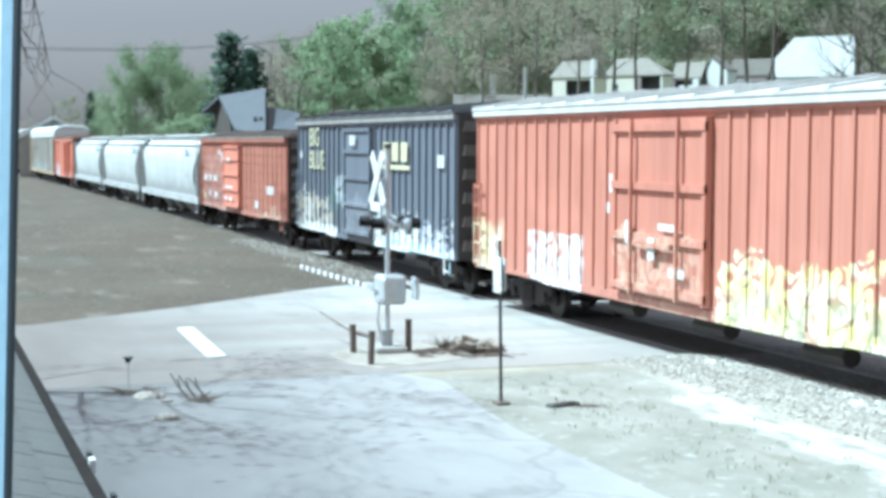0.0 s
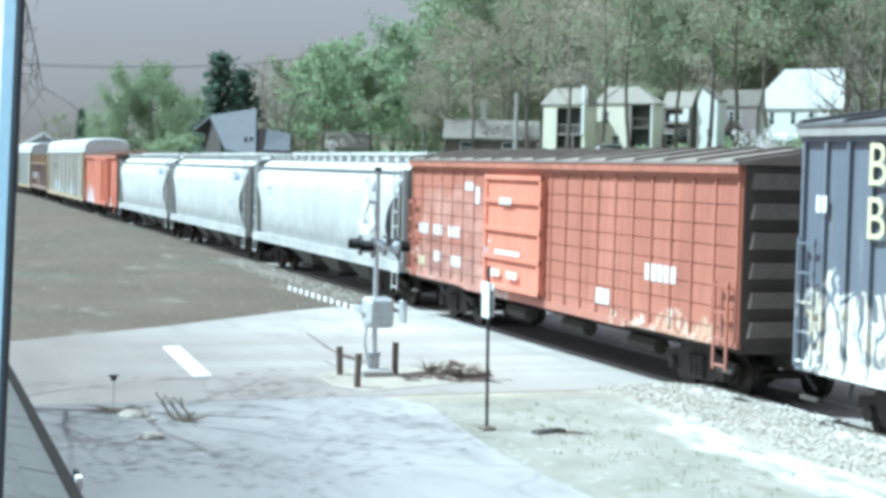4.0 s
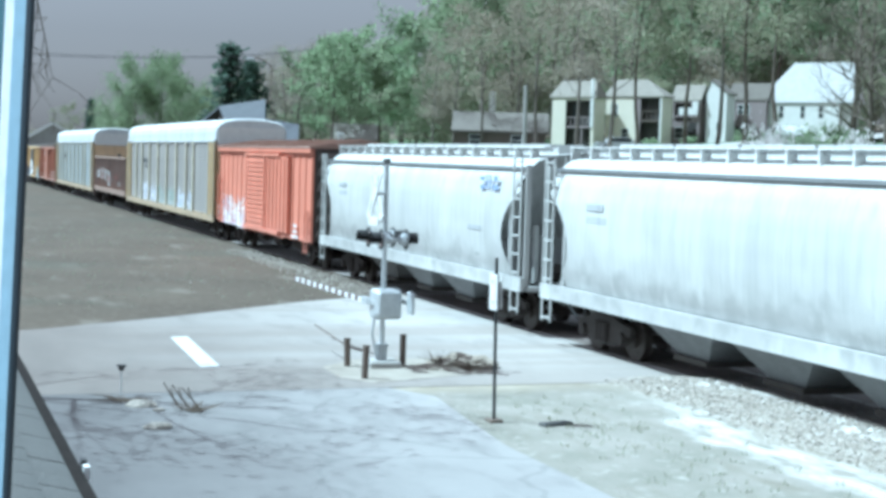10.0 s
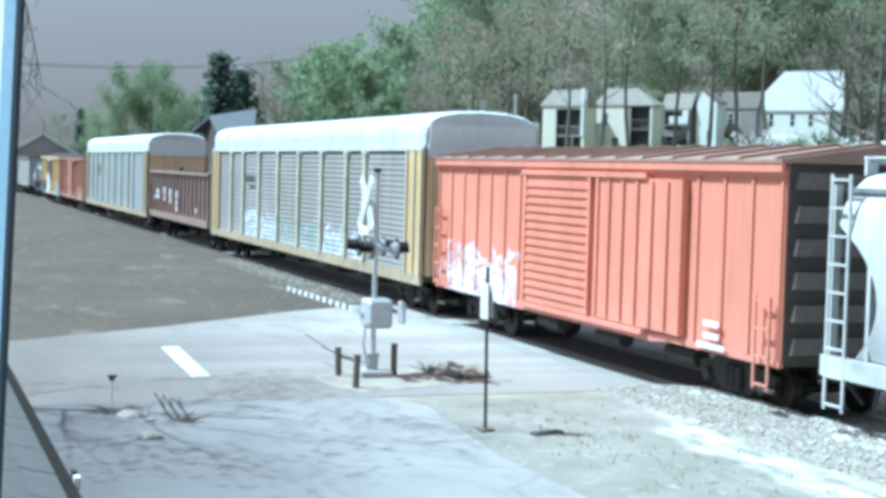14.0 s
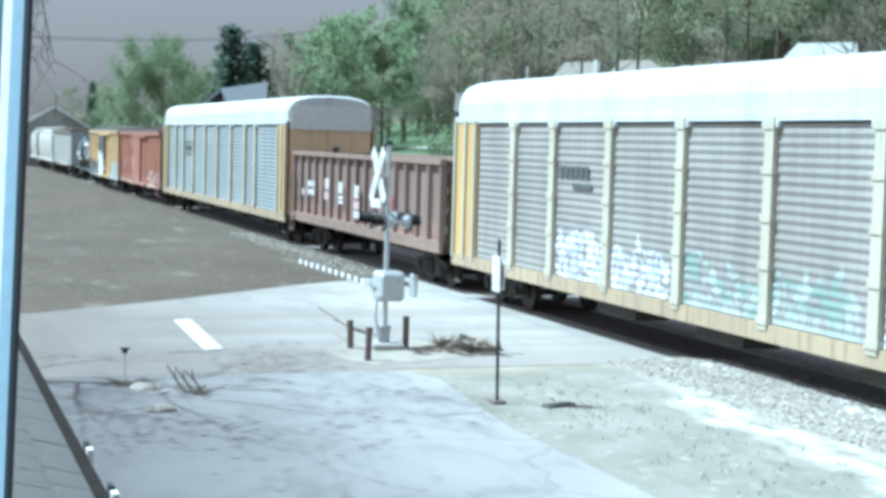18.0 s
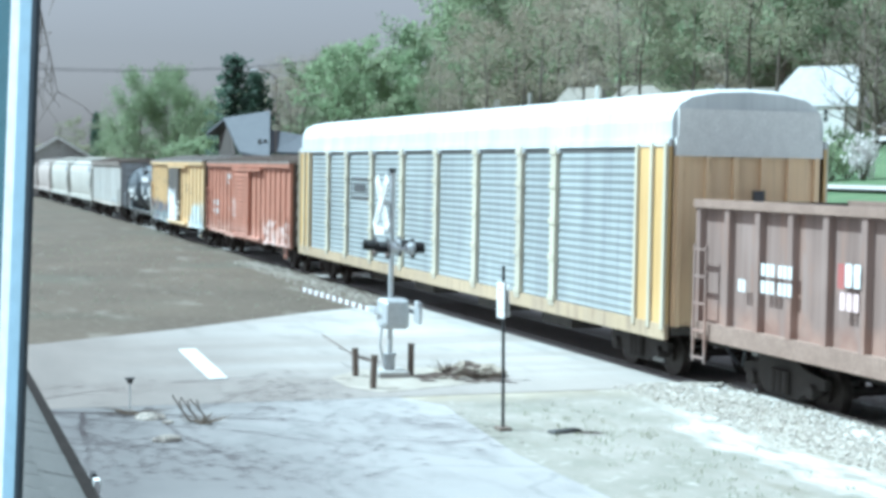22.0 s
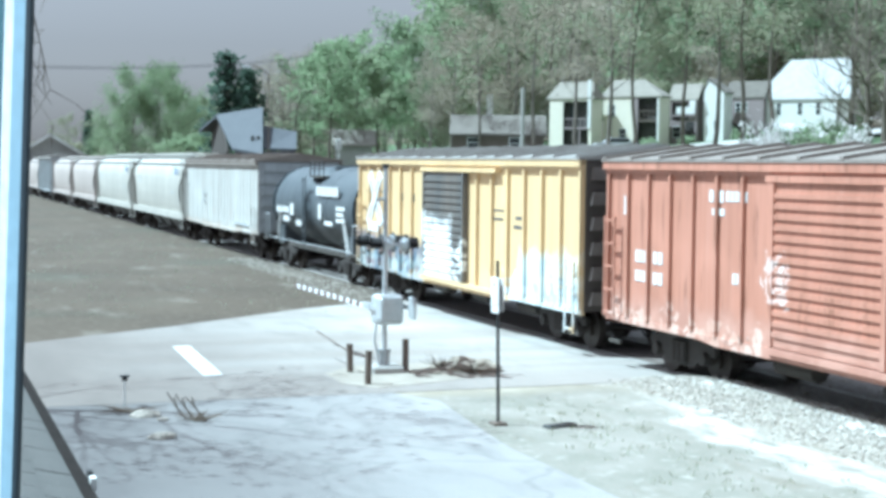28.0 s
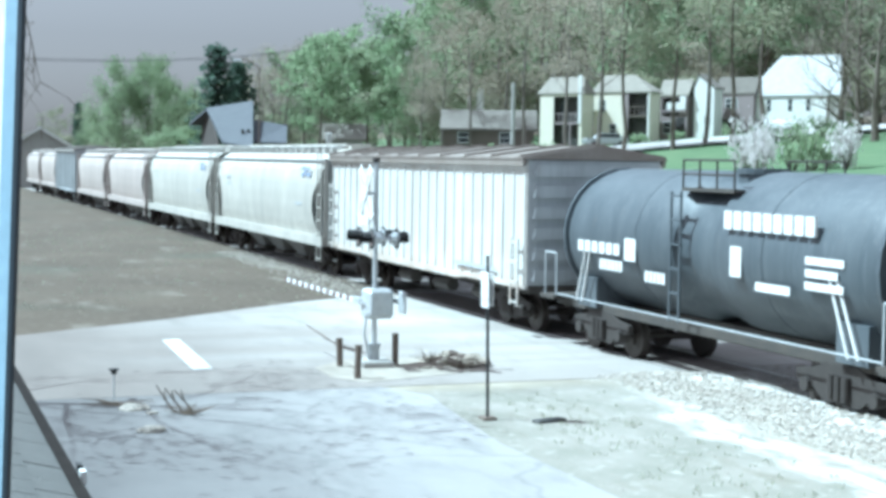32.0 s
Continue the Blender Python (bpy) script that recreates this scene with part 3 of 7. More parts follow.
def ground_mat():
    """Dirt and thin grass, a gravel track and stony strips beside the rails, lawn on the slope, leaf litter under the woods."""
    n = Nodes("ground_mix", 0.96)
    x, y, z = n.xyz()
    wob = n.math('MULTIPLY', n.math('SUBTRACT', n.noise(0.35, 4), 0.5), 3.0)
    yw = n.math('ADD', y, wob)
    dirt = n.mix(n.ramp(n.noise(0.25, 5), 0.35, 0.7), (0.062, 0.047, 0.032), (0.092, 0.071, 0.05))
    dirt = n.mix(n.ramp(n.noise(0.12, 4), 0.55, 0.75), dirt, (0.07, 0.07, 0.05))
    dirt = n.mix(n.ramp(n.noise(0.9, 5, n.scaled(0.35, 1, 1)), 0.58, 0.76), dirt, (0.17, 0.15, 0.122))
    dirt = n.mix(n.math('MULTIPLY', n.ramp(n.noise(5, 5, n.scaled(0.5, 1, 1)), 0.5, 0.7), 0.5), dirt, (0.13, 0.108, 0.082))
    verge = n.mix(n.ramp(n.noise(0.7, 5), 0.38, 0.66), (0.205, 0.197, 0.165), (0.275, 0.255, 0.225))
    verge = n.mix(n.ramp(n.noise(4, 5), 0.56, 0.74), verge, (0.36, 0.345, 0.31))
    verge = n.mix(n.ramp(n.noise(1.3, 5, n.scaled(0.6, 1.5, 1)), 0.55, 0.72), verge, (0.2, 0.185, 0.15))
    verge = n.mix(n.ramp(n.noise(9, 4), 0.6, 0.74), verge, (0.17, 0.17, 0.13))
    near = n.ramp(x, -26.0, -23.0)
    c = n.mix(near, dirt, verge)
    # tan dirt along the road's edge
    edge = n.math('MULTIPLY', n.math('SUBTRACT', 1.0, n.ramp(n.math('ADD', x, wob), -24.3, -23.2)), n.ramp(x, -26.2, -25.8))
    c = n.mix(edge, c, n.mix(n.ramp(n.noise(2.2, 5), 0.35, 0.65), (0.27, 0.24, 0.18), (0.34, 0.31, 0.25)))
    # coarse stony shoulder, speckled
    sh = n.math('MULTIPLY', n.ramp(yw, 11.5, 11.9), n.ramp(x, -25.5, -24.5))
    speck = n.mix(n.ramp(n.noise(7, 4), 0.4, 0.6), (0.22, 0.195, 0.155), (0.33, 0.31, 0.27))
    c = n.mix(sh, c, n.mix(n.ramp(n.noise(16, 3), 0.56, 0.64), speck, (0.5, 0.48, 0.45)))
    # pale gravel track, widening towards the near end
    low = n.math('ADD', 10.95, n.math('MULTIPLY', n.math('ADD', x, 21.0), -0.07))
    g = n.math('MULTIPLY', n.ramp(n.math('SUBTRACT', yw, low), -0.2, 0.2), n.math('SUBTRACT', 1.0, n.ramp(yw, 11.6, 11.9)))
    g = n.math('MULTIPLY', g, n.ramp(x, -23.0, -21.0))
    g = n.math('MULTIPLY', g, n.ramp(n.noise(2.2, 6, n.scaled(0.6, 1.3, 1)), 0.36, 0.58))
    c = n.mix(g, c, n.mix(n.ramp(n.noise(9, 4), 0.35, 0.65), (0.53, 0.52, 0.49), (0.44, 0.425, 0.4)))
    # pale crest beside the rail, then the stony bed between the rails
    cr = n.math('MULTIPLY', n.ramp(yw, 12.7, 13.0), n.ramp(x, -25.0, -24.0))
    c = n.mix(cr, c, n.mix(n.ramp(n.noise(11, 3), 0.35, 0.65), (0.58, 0.57, 0.54), (0.44, 0.42, 0.39)))
    bed = n.math('MULTIPLY', n.ramp(y, 13.35, 13.65), n.math('SUBTRACT', 1.0, n.ramp(yw, 16.8, 17.6)))
    c = n.mix(bed, c, n.mix(n.ramp(n.noise(11, 3), 0.35, 0.65), (0.33, 0.31, 0.29), (0.19, 0.175, 0.16)))
    lawn = n.mix(n.ramp(n.noise(0.5, 5), 0.35, 0.65), (0.07, 0.12, 0.052), (0.1, 0.145, 0.068))
    c = n.mix(n.ramp(yw, 36, 42), c, lawn)
    c = n.mix(n.ramp(yw, 84, 90), c, n.mix(n.ramp(n.noise(0.4, 4), 0.35, 0.65), (0.12, 0.09, 0.065), (0.18, 0.14, 0.1)))
    n.bump(n.noise(14, 5), 0.35, 0.025)
    return n.done(c)


M["ground"] = ground_mat()


# ---- shapes ----
def part(name, bm, material, parent=None, label="", smooth=False):
    me = bpy.data.meshes.new(name)
    bm.to_mesh(me)
    bm.free()
    me.materials.append(material)
    if smooth:
        me.polygons.foreach_set("use_smooth", [True] * len(me.polygons))
    ob = new(name, me)
    if parent is not None:
        ob.parent = parent
    if label:
        ob["label"] = label
    return ob


def again(ob, m, parent=None):
    """Another object on the same mesh."""
    o = new(ob.name.split(".")[0], ob.data)
    o.parent = parent or ob.parent
    o.matrix_basis = m
    return o


def structure(ob, label=""):
    return tagged(ob, label=label, kind="structure")


def thing(name, label, category, at=Matrix.Identity(4), group=""):
    return_ob = new(name)
    return_ob.matrix_basis = at
    return tagged(return_ob, label=label, category=category, group=group)


def box(bm, x0, y0, z0, x1, y1, z1):
    m = Matrix.Translation(((x0 + x1) / 2, (y0 + y1) / 2, (z0 + z1) / 2)) @ Matrix.Diagonal((abs(x1 - x0), abs(y1 - y0), abs(z1 - z0), 1))
    return bmesh.ops.create_cube(bm, size=1, matrix=m)["verts"]


def boxes(*args, bevel=0.0):
    bm = bmesh.new()
    for a in args:
        box(bm, *a)
    if bevel:
        bmesh.ops.bevel(bm, geom=bm.edges[:], offset=bevel, segments=1, affect='EDGES')
    return bm


def bar(bm, a, b, r, seg=8, r2=None):
    """A round bar from a to b."""
    a, b = Vector(a), Vector(b)
    d = b - a
    m = Matrix.Translation((a + b) / 2) @ d.to_track_quat("Z", "Y").to_matrix().to_4x4()
    bmesh.ops.create_cone(bm, cap_ends=True, segments=seg, radius1=r, radius2=r if r2 is None else r2, depth=d.length, matrix=m)


def bars(*args, seg=8):
    bm = bmesh.new()
    for a in args:
        bar(bm, *a, seg=seg)
    return bm


def prism(profile, x0, x1, bm=None):
    """Extrudes a closed (y, z) profile along x."""
    bm = bm or bmesh.new()
    a = [bm.verts.new((x0, y, z)) for y, z in profile]
    b = [bm.verts.new((x1, y, z)) for y, z in profile]
    n = len(profile)
    for i in range(n):
        bm.faces.new((a[i], a[(i + 1) % n], b[(i + 1) % n], b[i]))
    bm.faces.new(a[::-1])
    bm.faces.new(b)
    bmesh.ops.recalc_face_normals(bm, faces=bm.faces)
    return bm


def loft(rings, closed_ends=True):
    bm = bmesh.new()
    vs = [[bm.verts.new(p) for p in r] for r in rings]
    n = len(rings[0])
    for a, b in zip(vs, vs[1:]):
        for i in range(n):
            bm.faces.new((a[i], a[(i + 1) % n], b[(i + 1) % n], b[i]))
    if closed_ends:
        bm.faces.new(vs[0][::-1])
        bm.faces.new(vs[-1])
    bmesh.ops.recalc_face_normals(bm, faces=bm.faces)
    return bm


def sheet(points, z, thick=0.3):
    """A flat slab over a polygon."""
    bm = bmesh.new()
    top = [bm.verts.new((x, y, z)) for x, y in points]
    low = [bm.verts.new((x, y, z - thick)) for x, y in points]
    bm.faces.new(top)
    n = len(points)
    for i in range(n):
        bm.faces.new((top[i], low[i], low[(i + 1) % n], top[(i + 1) % n]))
    bmesh.ops.recalc_face_normals(bm, faces=bm.faces)
    return bm


def words(text, size, material, parent, at, label=""):
    cu = bpy.data.curves.new("lettering", 'FONT')
    cu.body, cu.size, cu.extrude = text, size, 0.006
    tmp = new("lettering_curve", cu)
    me = bpy.data.meshes.new_from_object(tmp)
    bpy.data.objects.remove(tmp)
    me.materials.clear()
    me.materials.append(material)
    ob = new("lettering", me)
    ob.parent = parent
    ob.matrix_basis = at
    if label:
        ob["label"] = label
    return ob


# ---- ground and road ----
TRACK_Y = 12.73 + 1.6


def rise(x, y):
    k = max(0.0, y - 19)
    return 0.108 * min(k, 68) + 0.06 * max(0.0, min(k - 68, 120)) if k else 0.0


bm = bmesh.new()
ys = [-1500, -200, -60, -20, 0, 7.7, 10, 12, 14, 16, 19, 22, 26, 30, 36, 44, 54, 66, 80, 87, 100, 130, 170, 207, 400, 2500]
xs = [-3500, -600, -400, -300, -240, -200, -170, -150, -135, -120, -105, -90, -75, -60, -50, -42, -36, -30, -24, -18, -12, -6, 0, 15, 40, 100, 400, 2500]
vs = [[bm.verts.new((x, y, rise(x, y) - 0.014 + (0.25 * noise.noise((x * 0.05, y * 0.05, 0)) if y > 24 else 0.0))) for y in ys] for x in xs]
for a, b in zip(vs, vs[1:]):
    for i in range(len(ys) - 1):
        bm.faces.new((a[i], b[i], b[i + 1], a[i + 1]))
structure(part("ground", bm, M["ground"], smooth=True), "dry dirt, thin grass and gravel with a green lawn on the slope")
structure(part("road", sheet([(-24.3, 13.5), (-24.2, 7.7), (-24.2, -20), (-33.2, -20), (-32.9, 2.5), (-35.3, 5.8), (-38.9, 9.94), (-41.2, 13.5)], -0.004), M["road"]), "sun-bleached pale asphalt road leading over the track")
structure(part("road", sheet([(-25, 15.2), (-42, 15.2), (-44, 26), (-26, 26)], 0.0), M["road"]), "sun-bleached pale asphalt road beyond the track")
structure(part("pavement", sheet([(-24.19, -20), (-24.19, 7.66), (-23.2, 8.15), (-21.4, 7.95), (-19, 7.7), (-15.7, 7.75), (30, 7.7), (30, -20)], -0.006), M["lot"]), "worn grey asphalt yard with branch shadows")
bm = sheet([(-31.4, 5.22), (-26.9, 5.03), (-26.95, 5.38), (-31.45, 5.58)], 0.005, 0.004)
structure(part("stop_line", bm, M["worn_white"]), "wide white painted stop line on the road")
# crossing timbers
deck = structure(part("crossing_deck", boxes((-41, 13.68, -0.25, -24.5, 14.98, -0.06)), M["under"]))
for k in range(4):
    y = 13.71 + k * 0.32
    for j in range(7):
        part("plank", boxes((-40.9 + j * 2.34, y, -0.08, -38.6 + j * 2.34, y + 0.29, -0.005), bevel=0.01), M["plank"], deck)
# rails
for s in (-1, 1):
    y = TRACK_Y + s * 0.755
    prof = [(y - 0.07, -0.17), (y + 0.07, -0.17), (y + 0.07, -0.155), (y + 0.012, -0.135), (y + 0.012, -0.045), (y + 0.036, -0.035), (y + 0.036, 0), (y - 0.036, 0), (y - 0.036, -0.035), (y - 0.012, -0.045), (y - 0.012, -0.135), (y - 0.07, -0.155)]
    structure(part("rail", prism(prof, -420, 80), M["rail"]), "worn steel rail on timber sleepers")
tie = part("sleeper", boxes((-0.11, -1.3, -0.3, 0.11, 1.3, -0.175)), M["plank"])
tie.matrix_basis = pose(-24.0, TRACK_Y, 0)
structure(tie)
for k in range(1, 90):
    x = -24.0 + k * 0.52 if k < 45 else -41.4 - (k - 45) * 0.52
    structure(again(tie, pose(x, TRACK_Y + random.uniform(-0.03, 0.03), 0)))


def scatter(name, n, pick, size, material, label, flat=0.7):
    """Loose stones, joined: far too many to count."""
    base = [Vector(v) for v in ((1, 0, 0), (-1, 0, 0), (0, 1, 0), (0, -1, 0), (0, 0, 1), (0, 0, -1))]
    tri = ((0, 2, 4), (2, 1, 4), (1, 3, 4), (3, 0, 4), (2, 0, 5), (1, 2, 5), (3, 1, 5), (0, 3, 5))
    co, fa = [], []
    for _ in range(n):
        x, y, z = pick()
        s = size * random.uniform(0.5, 1.5)
        turn = Euler((random.uniform(0, 6), random.uniform(0, 6), random.uniform(0, 6))).to_matrix()
        k = len(co)
        for v in base:
            p = turn @ (v * s * random.uniform(0.7, 1.2))
            co.append((x + p.x, y + p.y, z + p.z * flat))
        fa += [(a + k, b + k, c + k) for a, b, c in tri]
    me = bpy.data.meshes.new(name)
    me.from_pydata(co, [], fa)
    me.materials.append(material)
    return tagged(new(name, me), label=label, kind="stuff")


def bank(x, y):
    """Height of the ballast shoulder beside the rails; it fades out at the road."""
    k = min(1.0, max(0.0, (y - 11.9) / 1.3))
    k = k * k * (3 - 2 * k) * min(1.0, max(0.0, (13.5 - y) / 0.13))
    return 0.19 * k * min(1.0, max(0.0, (x + 24.9) / 1.8))


bm = bmesh.new()
rows_ = []
for i in range(90):
    x = -25 + i * 0.4
    rows_.append([bm.verts.new((x, y, bank(x, y) * (1 + 0.25 * noise.noise((x * 1.7, y * 3, 0))) - 0.011)) for y in (11.8, 12.0, 12.2, 12.4, 12.6, 12.8, 13.0, 13.15, 13.28, 13.37, 13.44, 13.5, 13.53)])
for a, b in zip(rows_, rows_[1:]):
    for i in range(12):
        bm.faces.new((a[i], b[i], b[i + 1], a[i + 1]))
structure(part("ballast_shoulder", bm, M["ground"], smooth=True), "raised stony shoulder of the track bed")


def near_bank():
    x = random.uniform(-24.6, -9) if random.random() < 0.85 else random.uniform(-60, -41)
    y = random.triangular(11.7, 13.45, 12.6)
    return x, y, bank(x, y) - 0.015


def in_track():
    return random.uniform(-25, -9), random.uniform(13.5, 16.4), -0.03


def verge_spot():
    x = random.triangular(-24, -10, -13)
    y = random.triangular(9.0, 11.9, 10.2)
    return x, y, -0.03


scatter("ballast", 9000, near_bank, 0.042, M["stone"], "pale and brown crushed stone ballast beside the rails")
scatter("ballast", 1500, in_track, 0.05, M["stone"], "crushed stone ballast between the rails")
scatter("gravel", 2200, verge_spot, 0.028, M["stone"], "scattered pale gravel on the verge")
scatter("gravel", 2200, lambda: (random.uniform(-23, -11), 7.85 + abs(random.gauss(0, 0.45)), -0.03), 0.026, M["stone"], "loose stones along the asphalt edge")
scatter("gravel", 300, lambda: (random.uniform(-95, -40), random.uniform(3, 12), -0.03), 0.04, M["stone"], "scattered stones on the bare field")


def grass(name, n, pick, h, label):
    co, fa = [], []
    for _ in range(n):
        x, y, z = pick()
        for _ in range(5):
            a, b = random.uniform(0, 6.3), random.uniform(0, 6.3)
            w, hh = 0.012, h * random.uniform(0.5, 1.3)
            k = len(co)
            dx, dy = random.uniform(-0.07, 0.07), random.uniform(-0.07, 0.07)
            co += [(x + dx - w * math.cos(a), y + dy - w * math.sin(a), z), (x + dx + w * math.cos(a), y + dy + w * math.sin(a), z),
                   (x + dx + 0.5 * hh * math.cos(b), y + dy + 0.5 * hh * math.sin(b), z + hh)]
            fa.append((k, k + 1, k + 2))
    me = bpy.data.meshes.new(name)
    me.from_pydata(co, [], fa)
    me.materials.append(M["grass_blade"])
    return tagged(new(name, me), label=label, kind="stuff")


grass("grass", 160, lambda: (random.triangular(-23.5, -11, -20.3), random.triangular(8.2, 11.5, 9.2), -0.04), 0.09, "thin dry green grass on the verge")
grass("grass", 500, lambda: (random.uniform(-80, -37), random.uniform(3, 12.5), -0.04), 0.1, "thin dry grass on the bare field")


# ---- crossing signal ----
def crossing_signal():
    s = thing("crossing_signal", "grey railway crossing signal mast with crossbuck, lights and lowered gate", "crossing signal", pose(-26.66, 8.3, 0))
    part("foundation", boxes((-0.3, -0.3, -0.1, 0.3, 0.3, 0.12), bevel=0.03), M["concrete"], s)
    part("mast_base", bars(((0, 0, 0.1), (0, 0, 0.35), 0.1), ((0, 0, 0.35), (0, 0, 0.42), 0.12)), M["grey_car"], s)
    part("mast", bars(((0, 0, 0.1), (0, 0, 3.72), 0.047), seg=12), M["steel"], s, smooth=False)
    part("mast_cap", bars(((0, 0, 3.72), (0, 0, 3.8), 0.07)), M["black"], s)
    yy, zz = -0.2, 3.16
    cb = part("crossbuck", bars(((0, 0, zz), (0, yy, zz), 0.03)), M["steel"], s)
    for sg in (-1, 1):
        m = Matrix.Translation((0, yy + sg * 0.014, zz)) @ Matrix.Rotation(radians(50 * sg), 4, 'Y')
        bl = part("blade", boxes((-0.6, -0.012, -0.11, 0.6, 0.012, 0.11), bevel=0.006), M["white"], cb, "white crossbuck blade")
        bl.matrix_basis = m
        for q in (-0.3, 0.3):
            lt = part("lettering_bar", boxes((-0.14, -0.015, -0.03, 0.14, 0.015, 0.03)), M["grey_car"], cb)
            lt.matrix_basis = m @ Matrix.Translation((q, 0, 0))
    part("track_count_plate", boxes((-0.3, -0.24, 2.58, 0.3, -0.22, 2.74), bevel=0.005), M["white"], s)
    part("crossarm", bars(((-0.42, 0.05, 2.35), (0.42, 0.05, 2.35), 0.03), ((0, -0.08, 2.3), (0, 0.12, 2.42), 0.08)), M["steel"], s)
    for x in (-0.4, 0.4):
        for d, yp in ((-1, -0.19), (1, 0.27)):
            # pale rounded case behind a black round background, hood in front
            li = part("flasher", bars(((x, yp - d * 0.13, 2.35), (x, yp - d * 0.06, 2.35), 0.09), ((x, yp - d * 0.06, 2.35), (x, yp, 2.35), 0.13), ((x, 0.05, 2.35), (x, yp - d * 0.1, 2.35), 0.03), seg=16), M["steel"], s, "pale round lamp case of the warning light")
            ring = part("backplate", bars(((x, yp, 2.35), (x, yp + d * 0.012, 2.35), 0.19), seg=24), M["flasher"], li, "black round background plate")
            for v in ring.data.vertices:
                v.co.x += d * 0.3 * (v.co.y - yp)
            part("lens", bars(((x, yp + d * 0.013, 2.35), (x, yp + d * 0.03, 2.35), 0.13), seg=16), M["lens"], li, "dull red lens, unlit")
            bm = bmesh.new()
            n = 12
            rr = [[bm.verts.new((x + 0.13 * math.cos(radians(-30 + 240 * k / n)), yp + d * yq, 2.35 + 0.13 * math.sin(radians(-30 + 240 * k / n)))) for k in range(n + 1)] for yq in (0.012, 0.2)]
            for k in range(n):
                bm.faces.new((rr[0][k], rr[0][k + 1], rr[1][k + 1], rr[1][k]))
            bmesh.ops.solidify(bm, geom=bm.faces[:], thickness=0.008)
            part("hood", bm, M["flasher"], li)
    g = part("gate_mechanism", boxes((-0.22, -0.2, 0.88, 0.22, 0.3, 1.42), bevel=0.05), M["steel"], s, "grey steel gate motor case")
    part("case_door", boxes((0.222, -0.14, 0.95, 0.235, 0.24, 1.36), bevel=0.008), M["steel"], g)
    part("conduit", bars(((0.0, -0.16, 0.9), (0.03, -0.2, 0.6), 0.025), ((0.03, -0.2, 0.6), (0.05, -0.1, 0.1), 0.025)), M["steel"], s)
    arm = part("gate_arm", boxes((-0.5, -0.27, 1.13, -0.1, -0.21, 1.25)), M["steel"], s, "lowered striped gate arm over the lane")
    for k in range(22):
        z = 1.18 + 0.002 * k
        a, b = (0.195 * k, 0.195 * k + (0.135 if k % 2 else 0.255))
        if k % 2:
            a, b = a + 0.06, b + 0.06
        part("stripe", boxes((-0.5 - b, -0.265 - 0.011 * k, z - 0.045, -0.5 - a, -0.235 - 0.011 * k, z + 0.045)), M["stripe_red"] if k % 2 else M["white"], arm)
    for y in (-0.26, 0.36):
        cw = part("counterweight", boxes((0.28, y, 1.0, 0.62, y + 0.05, 1.4), bevel=0.02), M["steel"], s)
        part("weight_arm", boxes((-0.1, y + 0.005, 1.15, 0.4, y + 0.04, 1.23)), M["steel"], cw)
    return s


crossing_signal()
for (x, y), h, lean in (((-26.75, 7.68), 0.5, 1), ((-25.2, 7.55), 0.56, -1), ((-26.7, 8.72), 0.56, 0)):
    b = thing("bollard", "rusty brown steel pipe bollard beside the signal", "bollard", pose(x, y, 0, lean * 2, lean, 0), "bollards round the signal")
    part("pipe", bars(((0, 0, -0.2), (0, 0, h), 0.06), seg=12), M["rusty_post"], b)
    part("cap", bars(((0, 0, h), (0, 0, h + 0.02), 0.066), seg=12), M["rusty_post"], b)
rod = thing("guard_rod", "thin rusty rod leaning on a bollard", "rod", pose(-26.75, 7.66, 0))
part("rod", bars(((0.12, 0.36, 0.26), (0.0, 0.02, 0.36), 0.016), ((0.0, 0.02, 0.36), (-2.2, -0.03, 0.52), 0.014)), M["rusty_post"], rod)

# earth island with a heap
bm = sheet([(-24.7, 7.6), (-25.3, 9.2), (-25.6, 10.2), (-26.8, 10.4), (-27.6, 9.6), (-27.6, 8.0), (-26.7, 7.2), (-25.4, 7.15)], 0.003, 0.05)
structure(part("earth_patch", bm, plain("bare_earth", (0.25, 0.22, 0.18), (0.36, 0.33, 0.285), 1.8, 0.95)), "bare earth patch round the signal")
bm = bmesh.new()
bmesh.ops.create_icosphere(bm, subdivisions=4, radius=1)
for v in bm.verts:
    k = 1 + 0.35 * noise.noise(v.co * 2.2) + 0.2 * noise.noise(v.co * 6)
    v.co = Vector((v.co.x * 0.55 * k, v.co.y * 0.62 * k, max(-0.05, v.co.z * 0.2 * k)))
heap = part("earth_mound", bm, plain("heap_earth", (0.26, 0.22, 0.18), (0.38, 0.34, 0.28), 3.0, 0.95, 0, 0.6, 14), smooth=True)
heap.matrix_basis = pose(-26.6, 9.9, 0)
tagged(heap, "small heap of brown earth and stones", "dirt heap")
heap2 = again(heap, pose(-26.35, 9.2, -0.03, 0, 0, 70) @ Matrix.Diagonal((0.8, 0.6, 0.5, 1)))
heap2.parent = None
tagged(heap2, "low heap of brown earth beside the signal", "dirt heap")


def weed(at, n, h, spread, label, material):
    w = thing("weed_clump", label, "dry weeds", at)
    bm = bmesh.new()
    for _ in range(n):
        a, t = random.uniform(0, 6.3), random.uniform(0.1, 1)
        bar(bm, (random.uniform(-0.1, 0.1), random.uniform(-0.1, 0.1), 0), (spread * t * math.cos(a), spread * t * math.sin(a), h * random.uniform(0.5, 1)), 0.009, 4, 0.003)
    tagged(part("stem", bm, material, w), kind="stuff")


weed(pose(-26.5, 9.4, 0), 46, 0.3, 0.5, "low dry brown weeds on the earth patch", M["twig"])
weed(pose(-26.0, 9.8, 0), 40, 0.22, 0.5, "low dry brown weeds on the earth patch", M["twig"])


